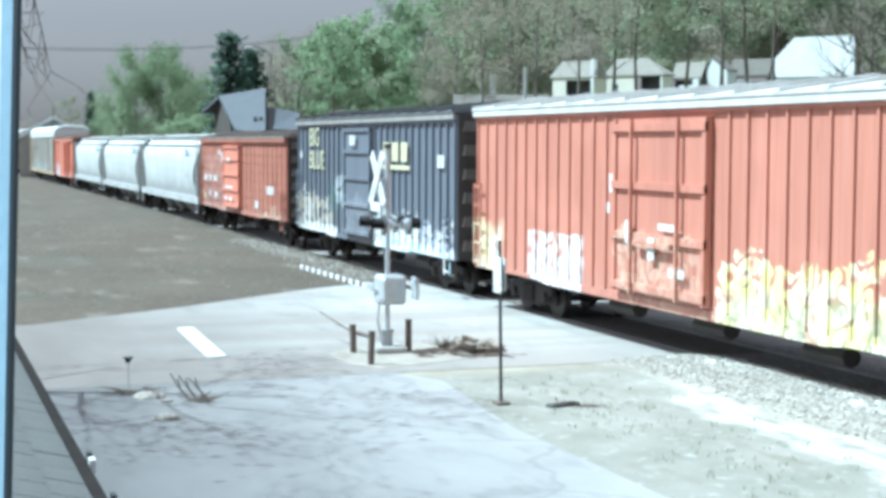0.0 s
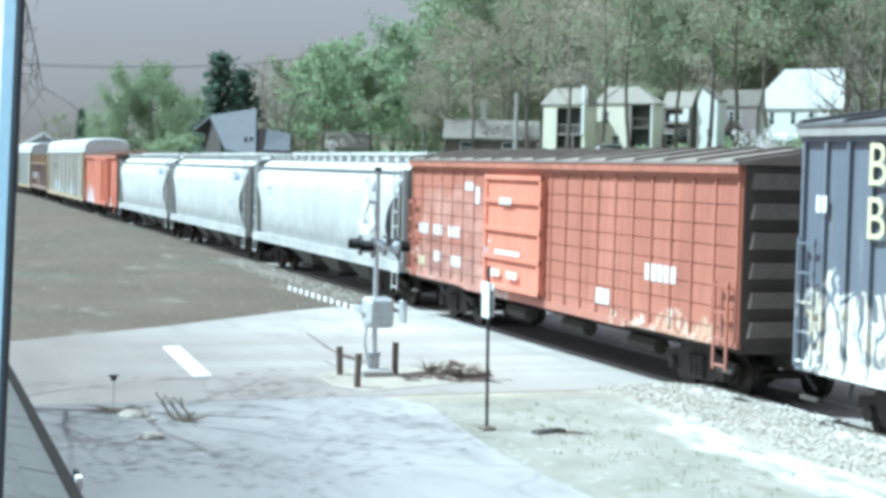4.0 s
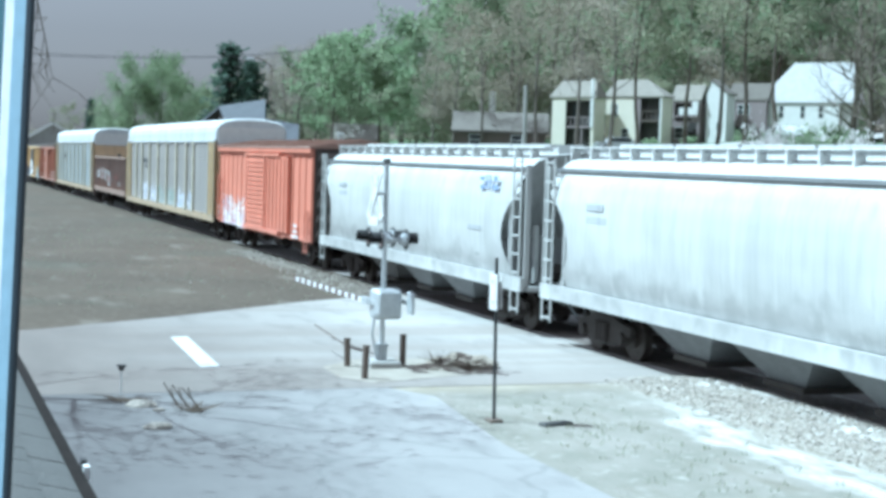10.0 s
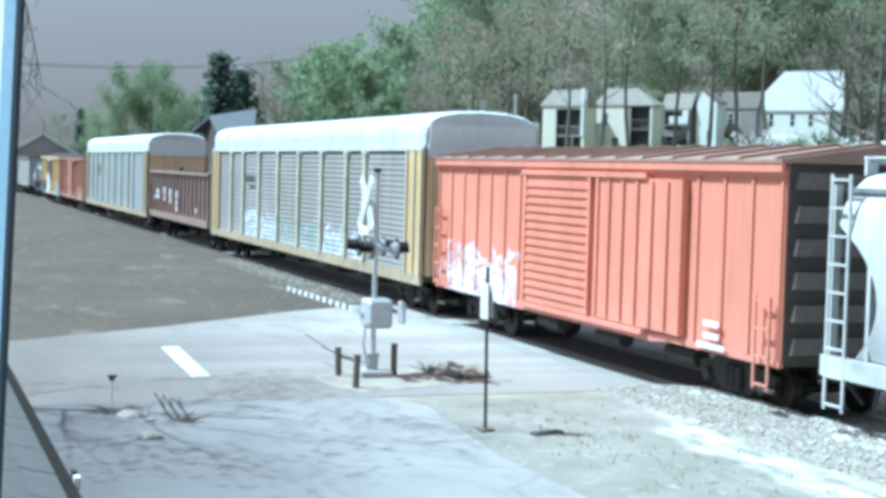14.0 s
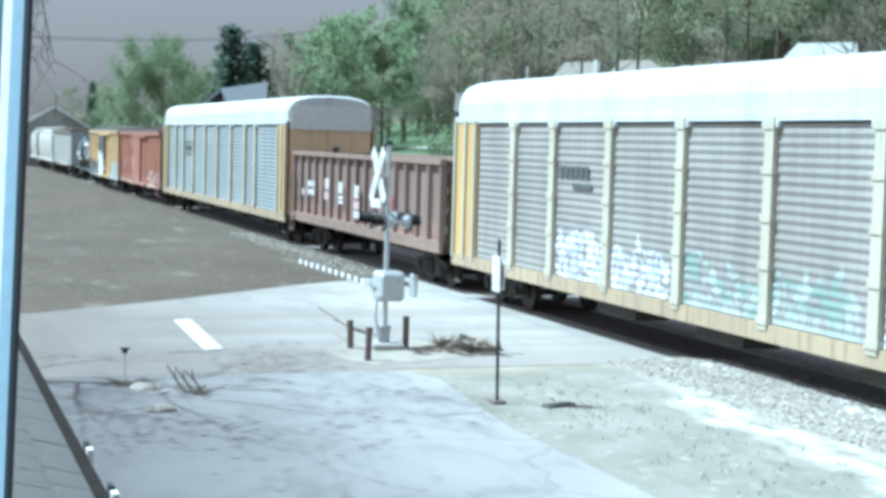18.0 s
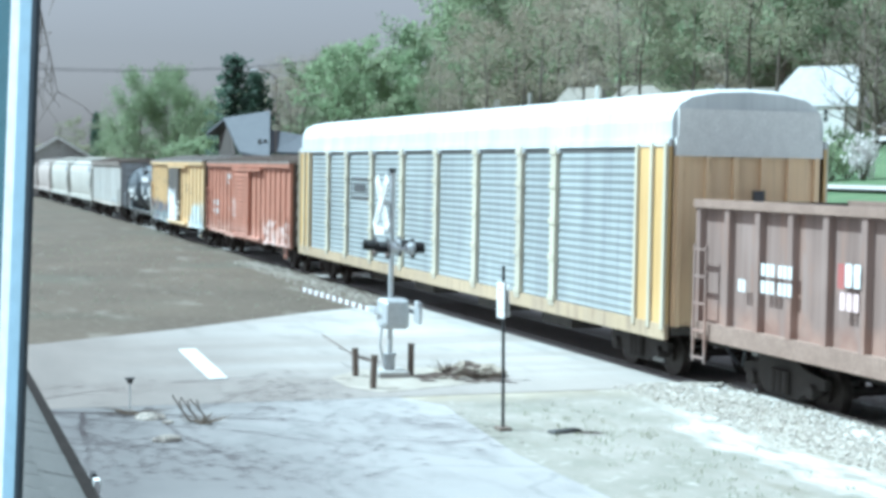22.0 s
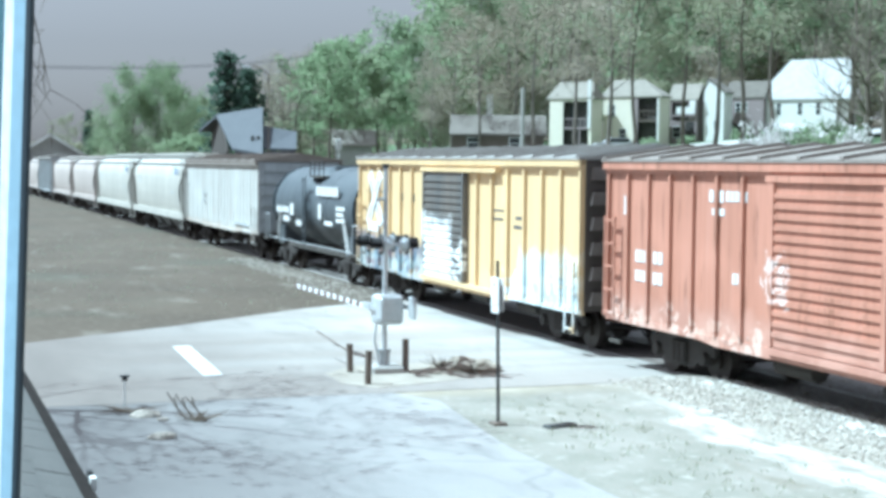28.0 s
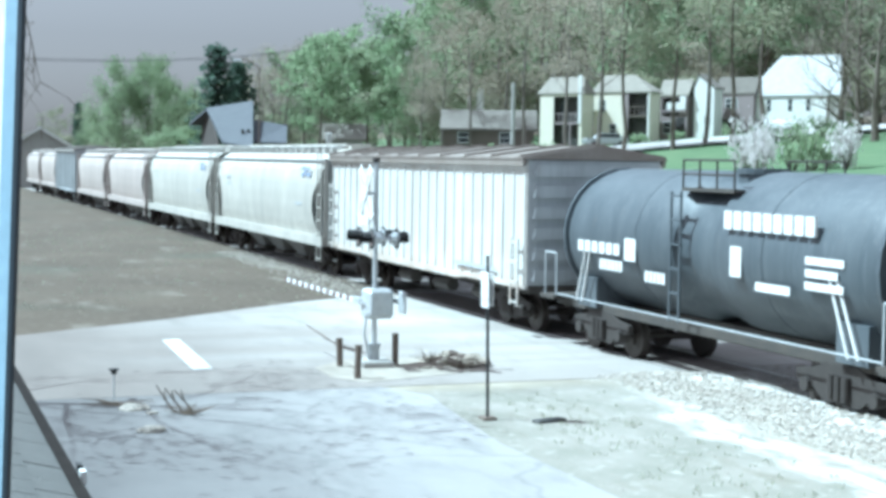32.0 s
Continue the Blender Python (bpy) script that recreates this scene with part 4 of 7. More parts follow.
# ---- sign post on the verge ----
p = thing("sign_post", "thin dark steel post with a small white sign", "sign post", pose(-20.82, 8.24, 0, 0.6, -0.8, 0))
part("post", bars(((0, 0, -0.2), (0, 0, 2.4), 0.026)), M["black"], p)
part("foot", boxes((-0.13, -0.1, -0.05, 0.13, 0.1, 0.03), bevel=0.01), M["rusty_post"], p)
sg = part("sign", boxes((-0.15, -0.05, 1.63, 0.15, -0.03, 2.16), bevel=0.01), M["white"], p, "white metal sign plate")
part("sign", boxes((-0.13, 0.03, 1.66, 0.13, 0.045, 2.14), bevel=0.006), M["white"], p, "white metal sign plate")
for z in (1.75, 2.05):
    part("bolt", bars(((0, -0.06, z), (0, 0.05, z), 0.014), seg=6), M["black"], sg)
# low black slab on the verge, added as the sign plate's cast shadow
shadow_slab = thing("drain_cover", "flat dark slab in the grass standing in for the sign's shadow", "drain cover", pose(-20.4, 9.05, -0.03, 0, 0, 15))
part("frame", boxes((-0.1, -0.26, 0, 0.1, 0.26, 0.06), bevel=0.02), M["black"], shadow_slab)

# ---- yard clutter ----
st = thing("garden_light", "small dark garden light on a thin stake", "garden light", pose(-24.05, 3.25, 0))
part("stake", bars(((0, 0, 0), (0, 0, 0.4), 0.011)), M["steel"], st)
part("head", bars(((0, 0, 0.38), (0, 0, 0.44), 0.045), ((0, 0, 0.44), (0, 0, 0.465), 0.08)), M["black"], st)
w = thing("dead_shrub", "leaning stalks of a dead shrub in the yard", "dead shrub", pose(-22.5, 3.95, 0))
for dy in (0.0, 0.12, 0.26):
    part("stalk", bars(((0.1 * dy, dy, -0.02), (-0.05, dy - 0.18, 0.22), 0.014), ((-0.05, dy - 0.18, 0.22), (-0.08, dy - 0.28, 0.4 - 0.3 * dy), 0.011), ((-0.04, dy - 0.14, 0.18), (0.05, dy - 0.2, 0.34), 0.01), seg=6), M["dead_wood"], w)
weed(pose(-22.3, 4.1, 0), 34, 0.14, 0.5, "low mat of dry brown weeds in the yard", M["twig"])
weed(pose(-23.4, 3.2, 0), 30, 0.08, 0.6, "low mat of dry brown weeds in the yard", M["twig"])
for k, (x, y, s) in enumerate(((-23.0, 3.4, 0.24), (-22.5, 3.6, 0.1), (-21.1, 3.35, 0.2))):
    bm = bmesh.new()
    bmesh.ops.create_icosphere(bm, subdivisions=2, radius=s)
    for v in bm.verts:
        v.co *= 1 + 0.35 * noise.noise(v.co * 4 + Vector((k, 0, 0)))
        v.co.z = max(v.co.z * 0.3, -0.04)
    r = part("rock", bm, M["stone"])
    r.matrix_basis = pose(x, y, 0.01)
    tagged(r, "pale rounded garden rock on the asphalt", "rock", "rocks by the weeds")

# ---- train ----
CUBE_F = ((0, 1, 3, 2), (4, 6, 7, 5), (0, 4, 5, 1), (2, 3, 7, 6), (0, 2, 6, 4), (1, 5, 7, 3))


def pbox(name, x0, y0, z0, x1, y1, z1, material, parent, label=""):
    """A cheap box part, in its parent's space."""
    me = bpy.data.meshes.new(name)
    me.from_pydata([(x, y, z) for x in (x0, x1) for y in (y0, y1) for z in (z0, z1)], [], CUBE_F)
    me.materials.append(material)
    ob = new(name, me)
    ob.parent = parent
    if label:
        ob["label"] = label
    return ob


SHARED = {}
train, wheelsets = [], []


def bogie(car, x):
    """Two side frames on two wheelsets; all bogies share their meshes."""
    if not SHARED:
        SHARED["bolster"] = boxes((-0.25, -1.0, 0.5, 0.25, 1.0, 0.78), (-0.14, -0.3, 0.72, 0.14, 0.3, 0.86), bevel=0.02)
        fr = bmesh.new()
        prof = [(-1.2, 0.5), (-1.2, 0.66), (-0.75, 0.72), (-0.4, 0.84), (0.4, 0.84), (0.75, 0.72), (1.2, 0.66), (1.2, 0.5), (0.8, 0.46), (0.45, 0.24), (-0.45, 0.24), (-0.8, 0.46)]
        a = [fr.verts.new((u, -0.06, v)) for u, v in prof]
        b = [fr.verts.new((u, 0.06, v)) for u, v in prof]
        for i in range(len(prof)):
            j = (i + 1) % len(prof)
            fr.faces.new((a[i], a[j], b[j], b[i]))
        fr.faces.new(a[::-1])
        fr.faces.new(b)
        for u in (-0.88, 0.88):
            bar(fr, (u, -0.14, 0.44), (u, 0.06, 0.44), 0.12, 12)
        for u in (-0.18, 0, 0.18):
            bar(fr, (u, -0.1, 0.3), (u, -0.1, 0.68), 0.075, 8)
        bmesh.ops.recalc_face_normals(fr, faces=fr.faces)
        SHARED["side_frame"] = fr
        wh = bars(((0, -0.78, 0), (0, 0.78, 0), 0.08))
        for y in (-0.755, 0.755):
            sg = 1 if y > 0 else -1
            bar(wh, (0, y - 0.06, 0), (0, y + 0.06, 0), 0.42, 24)
            bar(wh, (0, y - sg * 0.09, 0), (0, y - sg * 0.06, 0), 0.445, 24)
            bar(wh, (0, y + sg * 0.05, 0), (0, y + sg * 0.12, 0), 0.16, 12)
            for k in range(5):
                a5 = k * 2 * math.pi / 5
                bar(wh, (0.27 * math.cos(a5), y + sg * 0.05, 0.27 * math.sin(a5)), (0.27 * math.cos(a5), y + sg * 0.068, 0.27 * math.sin(a5)), 0.045, 8)
        SHARED["wheelset"] = wh
        for k, m in (("bolster", "truck"), ("side_frame", "truck"), ("wheelset", "wheel")):
            me = bpy.data.meshes.new(k)
            SHARED[k].to_mesh(me)
            SHARED[k].free()
            me.materials.append(M[m])
            SHARED[k] = me
    g = new("bogie", SHARED["bolster"])
    g.parent = car
    g.location = (x, 0, 0)
    for y in (-1.03, 1.03):
        f = new("side_frame", SHARED["side_frame"])
        f.parent = g
        f.matrix_basis = pose(0, y, 0, 0, 0, 0 if y < 0 else 180)
    for u in (-0.88, 0.88):
        w = new("wheelset", SHARED["wheelset"])
        w.parent = g
        w.location = (u, 0, 0.42)
        wheelsets.append((w, car))


def base_car(name, label, category, x0, x1, sill, group="wagons of the freight train", sill_mat="under"):
    car = thing(name, label, category, pose((x0 + x1) / 2, TRACK_Y, 0), group)
    L = (x1 - x0) / 2
    pbox("centre_sill", -L - 0.1, -0.35, 0.62, L + 0.1, 0.35, 0.95, M["under"], car)
    for s in (-1, 1):
        bogie(car, s * (L - 2.1))
        part("coupler", boxes((s * (L - 0.1), -0.12, 0.68, s * (L + 0.62), 0.12, 0.98), (s * (L + 0.34), -0.2, 0.66, s * (L + 0.62), 0.2, 1.0), bevel=0.03), M["truck"], car)
        part("brake_hose", bars(((s * (L + 0.05), -0.5, 0.8), (s * (L + 0.4), -0.35, 0.4), 0.03)), M["black"], car)
    train.append(car)
    return car, L


def ladder(car, x, y, z0, z1, w, material, n=None):
    """Side ladder: two rails and rungs."""
    d = -0.09 if y < 0 else 0.09
    lad = part("ladder", boxes((x - w / 2, y + d - 0.015, z0, x - w / 2 + 0.05, y + d + 0.015, z1), (x + w / 2 - 0.05, y + d - 0.015, z0, x + w / 2, y + d + 0.015, z1)), material, car)
    n = n or int((z1 - z0) / 0.42)
    for k in range(n + 1):
        z = z0 + 0.08 + k * (z1 - z0 - 0.16) / n
        pbox("rung", x - w / 2, y + d - 0.02, z - 0.018, x + w / 2, y + d + 0.02, z + 0.018, material, lad)


def lettering_bars(car, rows, material, y=-1.69, label="block of lettering that cannot be read", wall=None, door=(0, 0)):
    """Painted writing that cannot be read, as plain bars: (x, z, width, height); off the door it lies on the wall sheet."""
    for x, z, w, h in rows:
        yy = y if wall is None or door[0] - 0.3 < x < door[1] else wall
        n = max(1, min(6, round(w / (0.75 * h)))) if h > 0.14 else 1
        step = w / n
        bm = boxes(*[(x + k * step, yy - 0.006, z, x + (k + 1) * step - (0.22 * step if n > 1 else 0), yy, z + h) for k in range(n)])
        part("lettering_bar", bm, material, car, label)


def end_wall(car, x, s, z0, z1, material, n=6):
    # painted near black for the shade on the ends, unless grey
    e = part("end_wall", boxes((x - 0.05, -1.55, z0, x + 0.05, 1.55, z1)), material if material is M["grey_car"] else M["end_dark"], car, "ribbed end wall with its shade painted in")
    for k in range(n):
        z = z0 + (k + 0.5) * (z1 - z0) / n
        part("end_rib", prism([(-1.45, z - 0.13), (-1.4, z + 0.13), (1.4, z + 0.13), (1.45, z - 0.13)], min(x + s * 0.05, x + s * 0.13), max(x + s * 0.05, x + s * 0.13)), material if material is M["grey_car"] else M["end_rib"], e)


def gable_roof(car, L, eave, rise_, material, n, overhang=0.1, edge=None):
    w = 1.62 + overhang
    r = part("roof", prism([(-w, eave), (w, eave), (w, eave + 0.05), (0, eave + rise_), (-w, eave + 0.05)], -L - 0.05, L + 0.05), material, car)
    for k in range(n + 1):
        x = -L + 0.1 + k * (2 * L - 0.2) / n
        part("roof_rib", prism([(-w - 0.01, eave + 0.05), (0, eave + rise_), (w + 0.01, eave + 0.05), (w + 0.01, eave + 0.1), (0, eave + rise_ + 0.06), (-w - 0.01, eave + 0.1)], x - 0.05, x + 0.05), material, r)
    for s in (-1, 1):
        pbox("eave", -L - 0.02, s * 1.66 - 0.04, eave - 0.14, L + 0.02, s * 1.66 + 0.04, eave + 0.02, edge or material, r)
    return r


def sliding_door(car, x0, x1, z0, z1, material, style, y=-1.6, track=None):
    """style: ribbed (horizontal pressings), bars (plug door with lock bars), sheet."""
    sg = -1 if y < 0 else 1
    d = part("door", boxes((x0, min(y, y + sg * 0.09), z0, x1, max(y, y + sg * 0.09), z1)), material, car)
    o = y + sg * 0.09

    def face(nm, a, b, c, e, depth, m=material):
        pbox(nm, a, min(o, o + sg * depth), b, c, max(o, o + sg * depth), e, m, d)
    face("stile", x0, z0, x0 + 0.12, z1, 0.04)
    face("stile", x1 - 0.12, z0, x1, z1, 0.05)
    if style == "ribbed":
        n = 14
        for k in range(n):
            z = z0 + 0.12 + (k + 0.25) * (z1 - z0 - 0.24) / n
            face("door_rib", x0 + 0.14, z, x1 - 0.14, z + (z1 - z0) / n * 0.45, 0.035)
    elif style == "bars":
        for k, f in enumerate((0.04, 0.33, 0.62, 0.95)):
            z = z0 + f * (z1 - z0)
            face("door_beam", x0, z - 0.07, x1, z + 0.07, 0.07)
        for f in (0.25, 0.75):
            x = x0 + f * (x1 - x0)
            pbox("lock_bar", x - 0.03, o + sg * 0.1 - 0.03, z0, x + 0.03, o + sg * 0.1 + 0.03, z1, material, d)
        pbox("lock_handle", x0 + 0.3 * (x1 - x0), o + sg * 0.12 - 0.03, z0 + 0.28 * (z1 - z0), x0 + 0.7 * (x1 - x0), o + sg * 0.12 + 0.03, z0 + 0.3 * (z1 - z0) + 0.03, material, d)
    elif style == "panels":
        for f in (0.02, 0.28, 0.53, 0.78, 0.985):
            z = z0 + f * (z1 - z0)
            face("door_beam", x0, z - 0.05, x1, z + 0.05, 0.06)
    else:
        for k in range(1, 6):
            x = x0 + k * (x1 - x0) / 6
            face("door_rib", x - 0.04, z0 + 0.05, x + 0.04, z1 - 0.05, 0.045)
    if style == "ribbed":
        for z in (z0 - 0.07, z1 + 0.05):
            pbox("door_track", x0 - 0.1, min(y, y + sg * 0.15), z - 0.05, x1 + 0.7 * (x1 - x0), max(y, y + sg * 0.15), z + 0.05, track or material, d)
    return d


def boxcar(label, x0, x1, sill, eave, side, roof, doors=(), pitch=0.95, rib=0.1, deep=0.07, roof_n=14, end=None, edge=None, corr=False, ladders=True, roof_rise=0.3, post_mat=None):
    car, L = base_car("boxcar", label, "boxcar", x0, x1, sill)
    end = end or side
    low = sill + 0.12
    for s in (-1, 1):
        y = s * 1.58
        w = part("side_wall", boxes((-L, min(y, y - s * 0.06), low, L, max(y, y - s * 0.06), eave)), M[side], car)
        # lower side sill, deeper between the bogies
        dp = 0.04
        prof = [(-L, low), (L, low), (L, sill + 0.02), (L - 3.6, sill + 0.02), (L - 4.2, sill - dp), (-L + 4.2, sill - dp), (-L + 3.6, sill + 0.02), (-L, sill + 0.02)]
        bm = bmesh.new()
        ya, yb = sorted((y + s * 0.03, y - s * 0.05))
        a = [bm.verts.new((u, ya, v)) for u, v in prof]
        b = [bm.verts.new((u, yb, v)) for u, v in prof]
        for i in range(len(prof)):
            j = (i + 1) % len(prof)
            bm.faces.new((a[i], a[j], b[j], b[i]))
        bm.faces.new(a[::-1])
        bm.faces.new(b)
        bmesh.ops.recalc_face_normals(bm, faces=bm.faces)
        part("side_sill", bm, M[side], car)
        pbox("top_chord", -L, min(y, y + s * 0.06), eave - 0.22, L, max(y, y + s * 0.06), eave - 0.1, M[side], car)
        n = int(2 * L / pitch)
        for k in range(n + 1):
            x = -L + 0.08 + k * (2 * L - 0.16) / n
            if any(d[0] - 0.1 < x < d[1] + 0.1 for d in doors):
                continue
            pbox("side_post", x - rib / 2, min(y, y + s * deep), low, x + rib / 2, max(y, y + s * deep), eave - 0.22, M[post_mat or side], w)
        if corr:
            for k in range(7):
                z = low + 0.2 + k * (eave - low - 0.5) / 7
                pbox("side_rib", -L + 0.1, min(y, y + s * 0.014), z, L - 0.1, max(y, y + s * 0.014), z + 0.3, M[side], w)
        for d0, d1, st, dm in doors:
            sliding_door(car, d0, d1, sill + 0.18, eave - 0.3, M[dm or side], st, s * 1.6, M[side])
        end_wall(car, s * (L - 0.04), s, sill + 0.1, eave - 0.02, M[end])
        if ladders:
            ladder(car, s * (L - 0.35), s * 1.62, sill + 0.1, min(eave - 0.4, sill + 2.0), 0.46, M[side])
            ladder(car, -s * (L - 0.35), s * 1.62, sill - 0.35, sill + 1.1, 0.46, M[side], 3)
        pbox("step", s * (L - 0.6), -1.6, sill - 0.4, s * (L - 0.15), -1.54, sill - 0.34, M["under"], car)
    pbox("floor", -L, -1.5, 0.94, L, 1.5, sill + 0.14, M["under"], car)
    for k, x in enumerate((-L * 0.35, 0.2, L * 0.4)):
        part("brake_gear", bars(((x, -0.9, 0.62), (x + 1.1, -0.9, 0.62), 0.17)), M["under"], car)
    gable_roof(car, L, eave, roof_rise, M[roof], roof_n, edge=M[edge] if edge else None)
    return car


def hopper(label, x0, x1, paint, logo=None, top=4.05, text=True):
    car, L = base_car("covered_hopper", label, "hopper car", x0, x1, 1.0)
    k = top / 4.05
    half = [(0.55, 1.02), (1.42, 1.2), (1.52, 1.55), (1.585, 2.1), (1.6, 2.6), (1.575, 3.05), (1.49, 3.42), (1.36, 3.66), (1.12, 3.86), (0.65, 3.99), (0.0, 4.05)]
    half = [(y, 1.0 + (z - 1.0) * (top - 1.0) / 3.05) for y, z in half]
    eave_z = half[7][1]
    half = [(a[0] + (b[0] - a[0]) * f, a[1] + (b[1] - a[1]) * f) for a, b in zip(half, half[1:]) for f in (0, 0.34, 0.67)] + [half[-1]]
    prof = [(-y, z) for y, z in half] + [(y, z) for y, z in half[-2::-1]]

    def cut(z):
        f = (z - 1.15) / (3.12 - 1.15)
        return 0.28 + (1.0 * math.sin(math.pi * min(1, max(0, f))) ** 0.7 if 0 < f < 1 else 0)
    rings = []
    for q in [-1, -0.8, -0.4, 0, 0.4, 0.8, 1]:
        rings.append([(q * (L - cut(z)), y, z) for y, z in prof])
    part("body", loft(rings, False), M[paint], car, smooth=True)
    for s in (-1, 1):
        bm = bmesh.new()
        rim = [bm.verts.new((s * (L - cut(z) - 0.01), y * 0.985, z)) for y, z in prof]
        c = [bm.verts.new((s * (L - 2.6), y * 0.8, 1.0 + 0.35 * (z - 1.0))) for y, z in prof]
        for i in range(len(prof) - 1):
            bm.faces.new((rim[i], rim[i + 1], c[i + 1], c[i]))
        bm.faces.new(c)
        part("slope_sheet", bm, M["slope"], car, "shaded sloping end sheet")
        pbox("end_platform", s * (L - 1.5), -1.5, 0.98, s * L, 1.5, 1.08, M[paint], car)
        for y in (-1.45, 1.45):
            pbox("corner_post", s * (L - 0.1), y - 0.06, 1.05, s * (L - 0.02), y + 0.06, 3.75, M[paint], car)
            pbox("end_post", s * (L - 1.0), y - 0.05, 1.05, s * (L - 0.92), y + 0.05, 3.0, M[paint], car)
        ladder(car, s * (L - 0.35), -1.5, 0.5, 3.9 * k, 0.5, M[paint])
        bm = bmesh.new()
        box(bm, s * (L - 0.06), -0.6, 1.1, s * (L - 0.02), -0.55, 3.95)
        box(bm, s * (L - 0.06), 0.55, 1.1, s * (L - 0.02), 0.6, 3.95)
        el = part("end_ladder", bm, M[paint], car)
        for j in range(8):
            pbox("rung", s * (L - 0.06), -0.6, 1.3 + j * 0.36, s * (L - 0.03), 0.6, 1.335 + j * 0.36, M[paint], el)
        for y in (-1, 1):
            pbox("diagonal_brace", s * (L - 0.9), y * 0.9 - 0.05, 1.1, s * (L - 0.8), y * 0.9 + 0.05, 2.4, M[paint], car)
        part("brake_reservoir", bars(((s * (L - 1.3), -0.5, 1.3), (s * (L - 1.3), 0.5, 1.3), 0.2)), M["truck"], car)
    for y in (-1, 1):
        pbox("side_sill", -L, y * 1.53 - 0.07, 0.98, L, y * 1.53 + 0.07, 1.28, M[paint], car)
        pbox("roof_seam", -L + 0.3, y * 1.385 - 0.05, eave_z - 0.02, L - 0.3, y * 1.385 + 0.05, eave_z + 0.05, M["chute"], car)
        wk = pbox("running_board", -L + 0.05, y * 0.92 - 0.03, top + 0.02, L - 0.05, y * 0.92 + 0.03, top + 0.07, M["steel"], car)
        n = 18
        for j in range(n):
            xa = -L + 0.1 + j * (2 * L - 0.2) / n
            pbox("grating", xa, y * 0.92 - 0.14, top + 0.09, xa + (2 * L - 0.2) / n - 0.05, y * 0.92 + 0.14, top + 0.115, M["white"], wk)
            pbox("bracket", xa - 0.025, y * 0.92 - 0.1, top - 0.16, xa + 0.025, y * 0.92 + 0.1, top + 0.09, M["white"], wk)
    hat = pbox("hatch_coaming", -L + 1.0, -0.36, top - 0.06, L - 1.0, 0.36, top + 0.12, M[paint], car)
    for j in range(6):
        xa = -L + 1.2 + j * (2 * L - 2.4) / 6
        pbox("hatch_cover", xa, -0.42, top + 0.12, xa + (2 * L - 2.4) / 6 - 0.12, 0.42, top + 0.19, M[paint], hat)
    for j in range(3):
        xc = (j - 1) * (2 * L - 7.6) / 3
        bm = bmesh.new()
        a = [bm.verts.new(v) for v in ((xc - 1.55, -1.3, 1.1), (xc + 1.55, -1.3, 1.1), (xc + 1.55, 1.3, 1.1), (xc - 1.55, 1.3, 1.1))]
        b = [bm.verts.new(v) for v in ((xc - 0.5, -0.8, 0.36), (xc + 0.5, -0.8, 0.36), (xc + 0.5, 0.8, 0.36), (xc - 0.5, 0.8, 0.36))]
        for i in range(4):
            bm.faces.new((a[i], a[(i + 1) % 4], b[(i + 1) % 4], b[i]))
        bm.faces.new(b[::-1])
        bm.faces.new(a)
        bmesh.ops.recalc_face_normals(bm, faces=bm.faces)
        ch = part("discharge_chute", bm, M["chute"], car, "grey discharge chute")
        pbox("outlet_gate", xc - 0.6, -0.9, 0.28, xc + 0.6, 0.9, 0.38, M["under"], ch)
    if logo:
        # a plain mark of the owner's colours
        part("logo_mark", boxes(*[(logo + a, -1.6, 3.16 + b, logo + c, -1.588, 3.16 + d) for a, b, c, d in ((0, 0, 0.3, 0.1), (0, 0.2, 0.3, 0.3), (0.4, 0.02, 0.5, 0.34), (0.6, 0.02, 0.7, 0.34), (0.82, 0, 1.16, 0.12), (0.86, 0.2, 1.12, 0.32))]), M["letter_blue"], car, "blurred blue mark of short bars")
    if text:
        lettering_bars(car, [(-L + 2.2, 2.9, 0.75, 0.13), (-L + 2.2, 2.65, 0.9, 0.13), (L - 3.4, 2.2, 0.9, 0.1)], M["grey_car"], -1.596)
        pbox("placard_holder", L - 3.0, -1.53, 1.62, L - 2.75, -1.51, 1.82, M["letter_dark"], car)
    return car


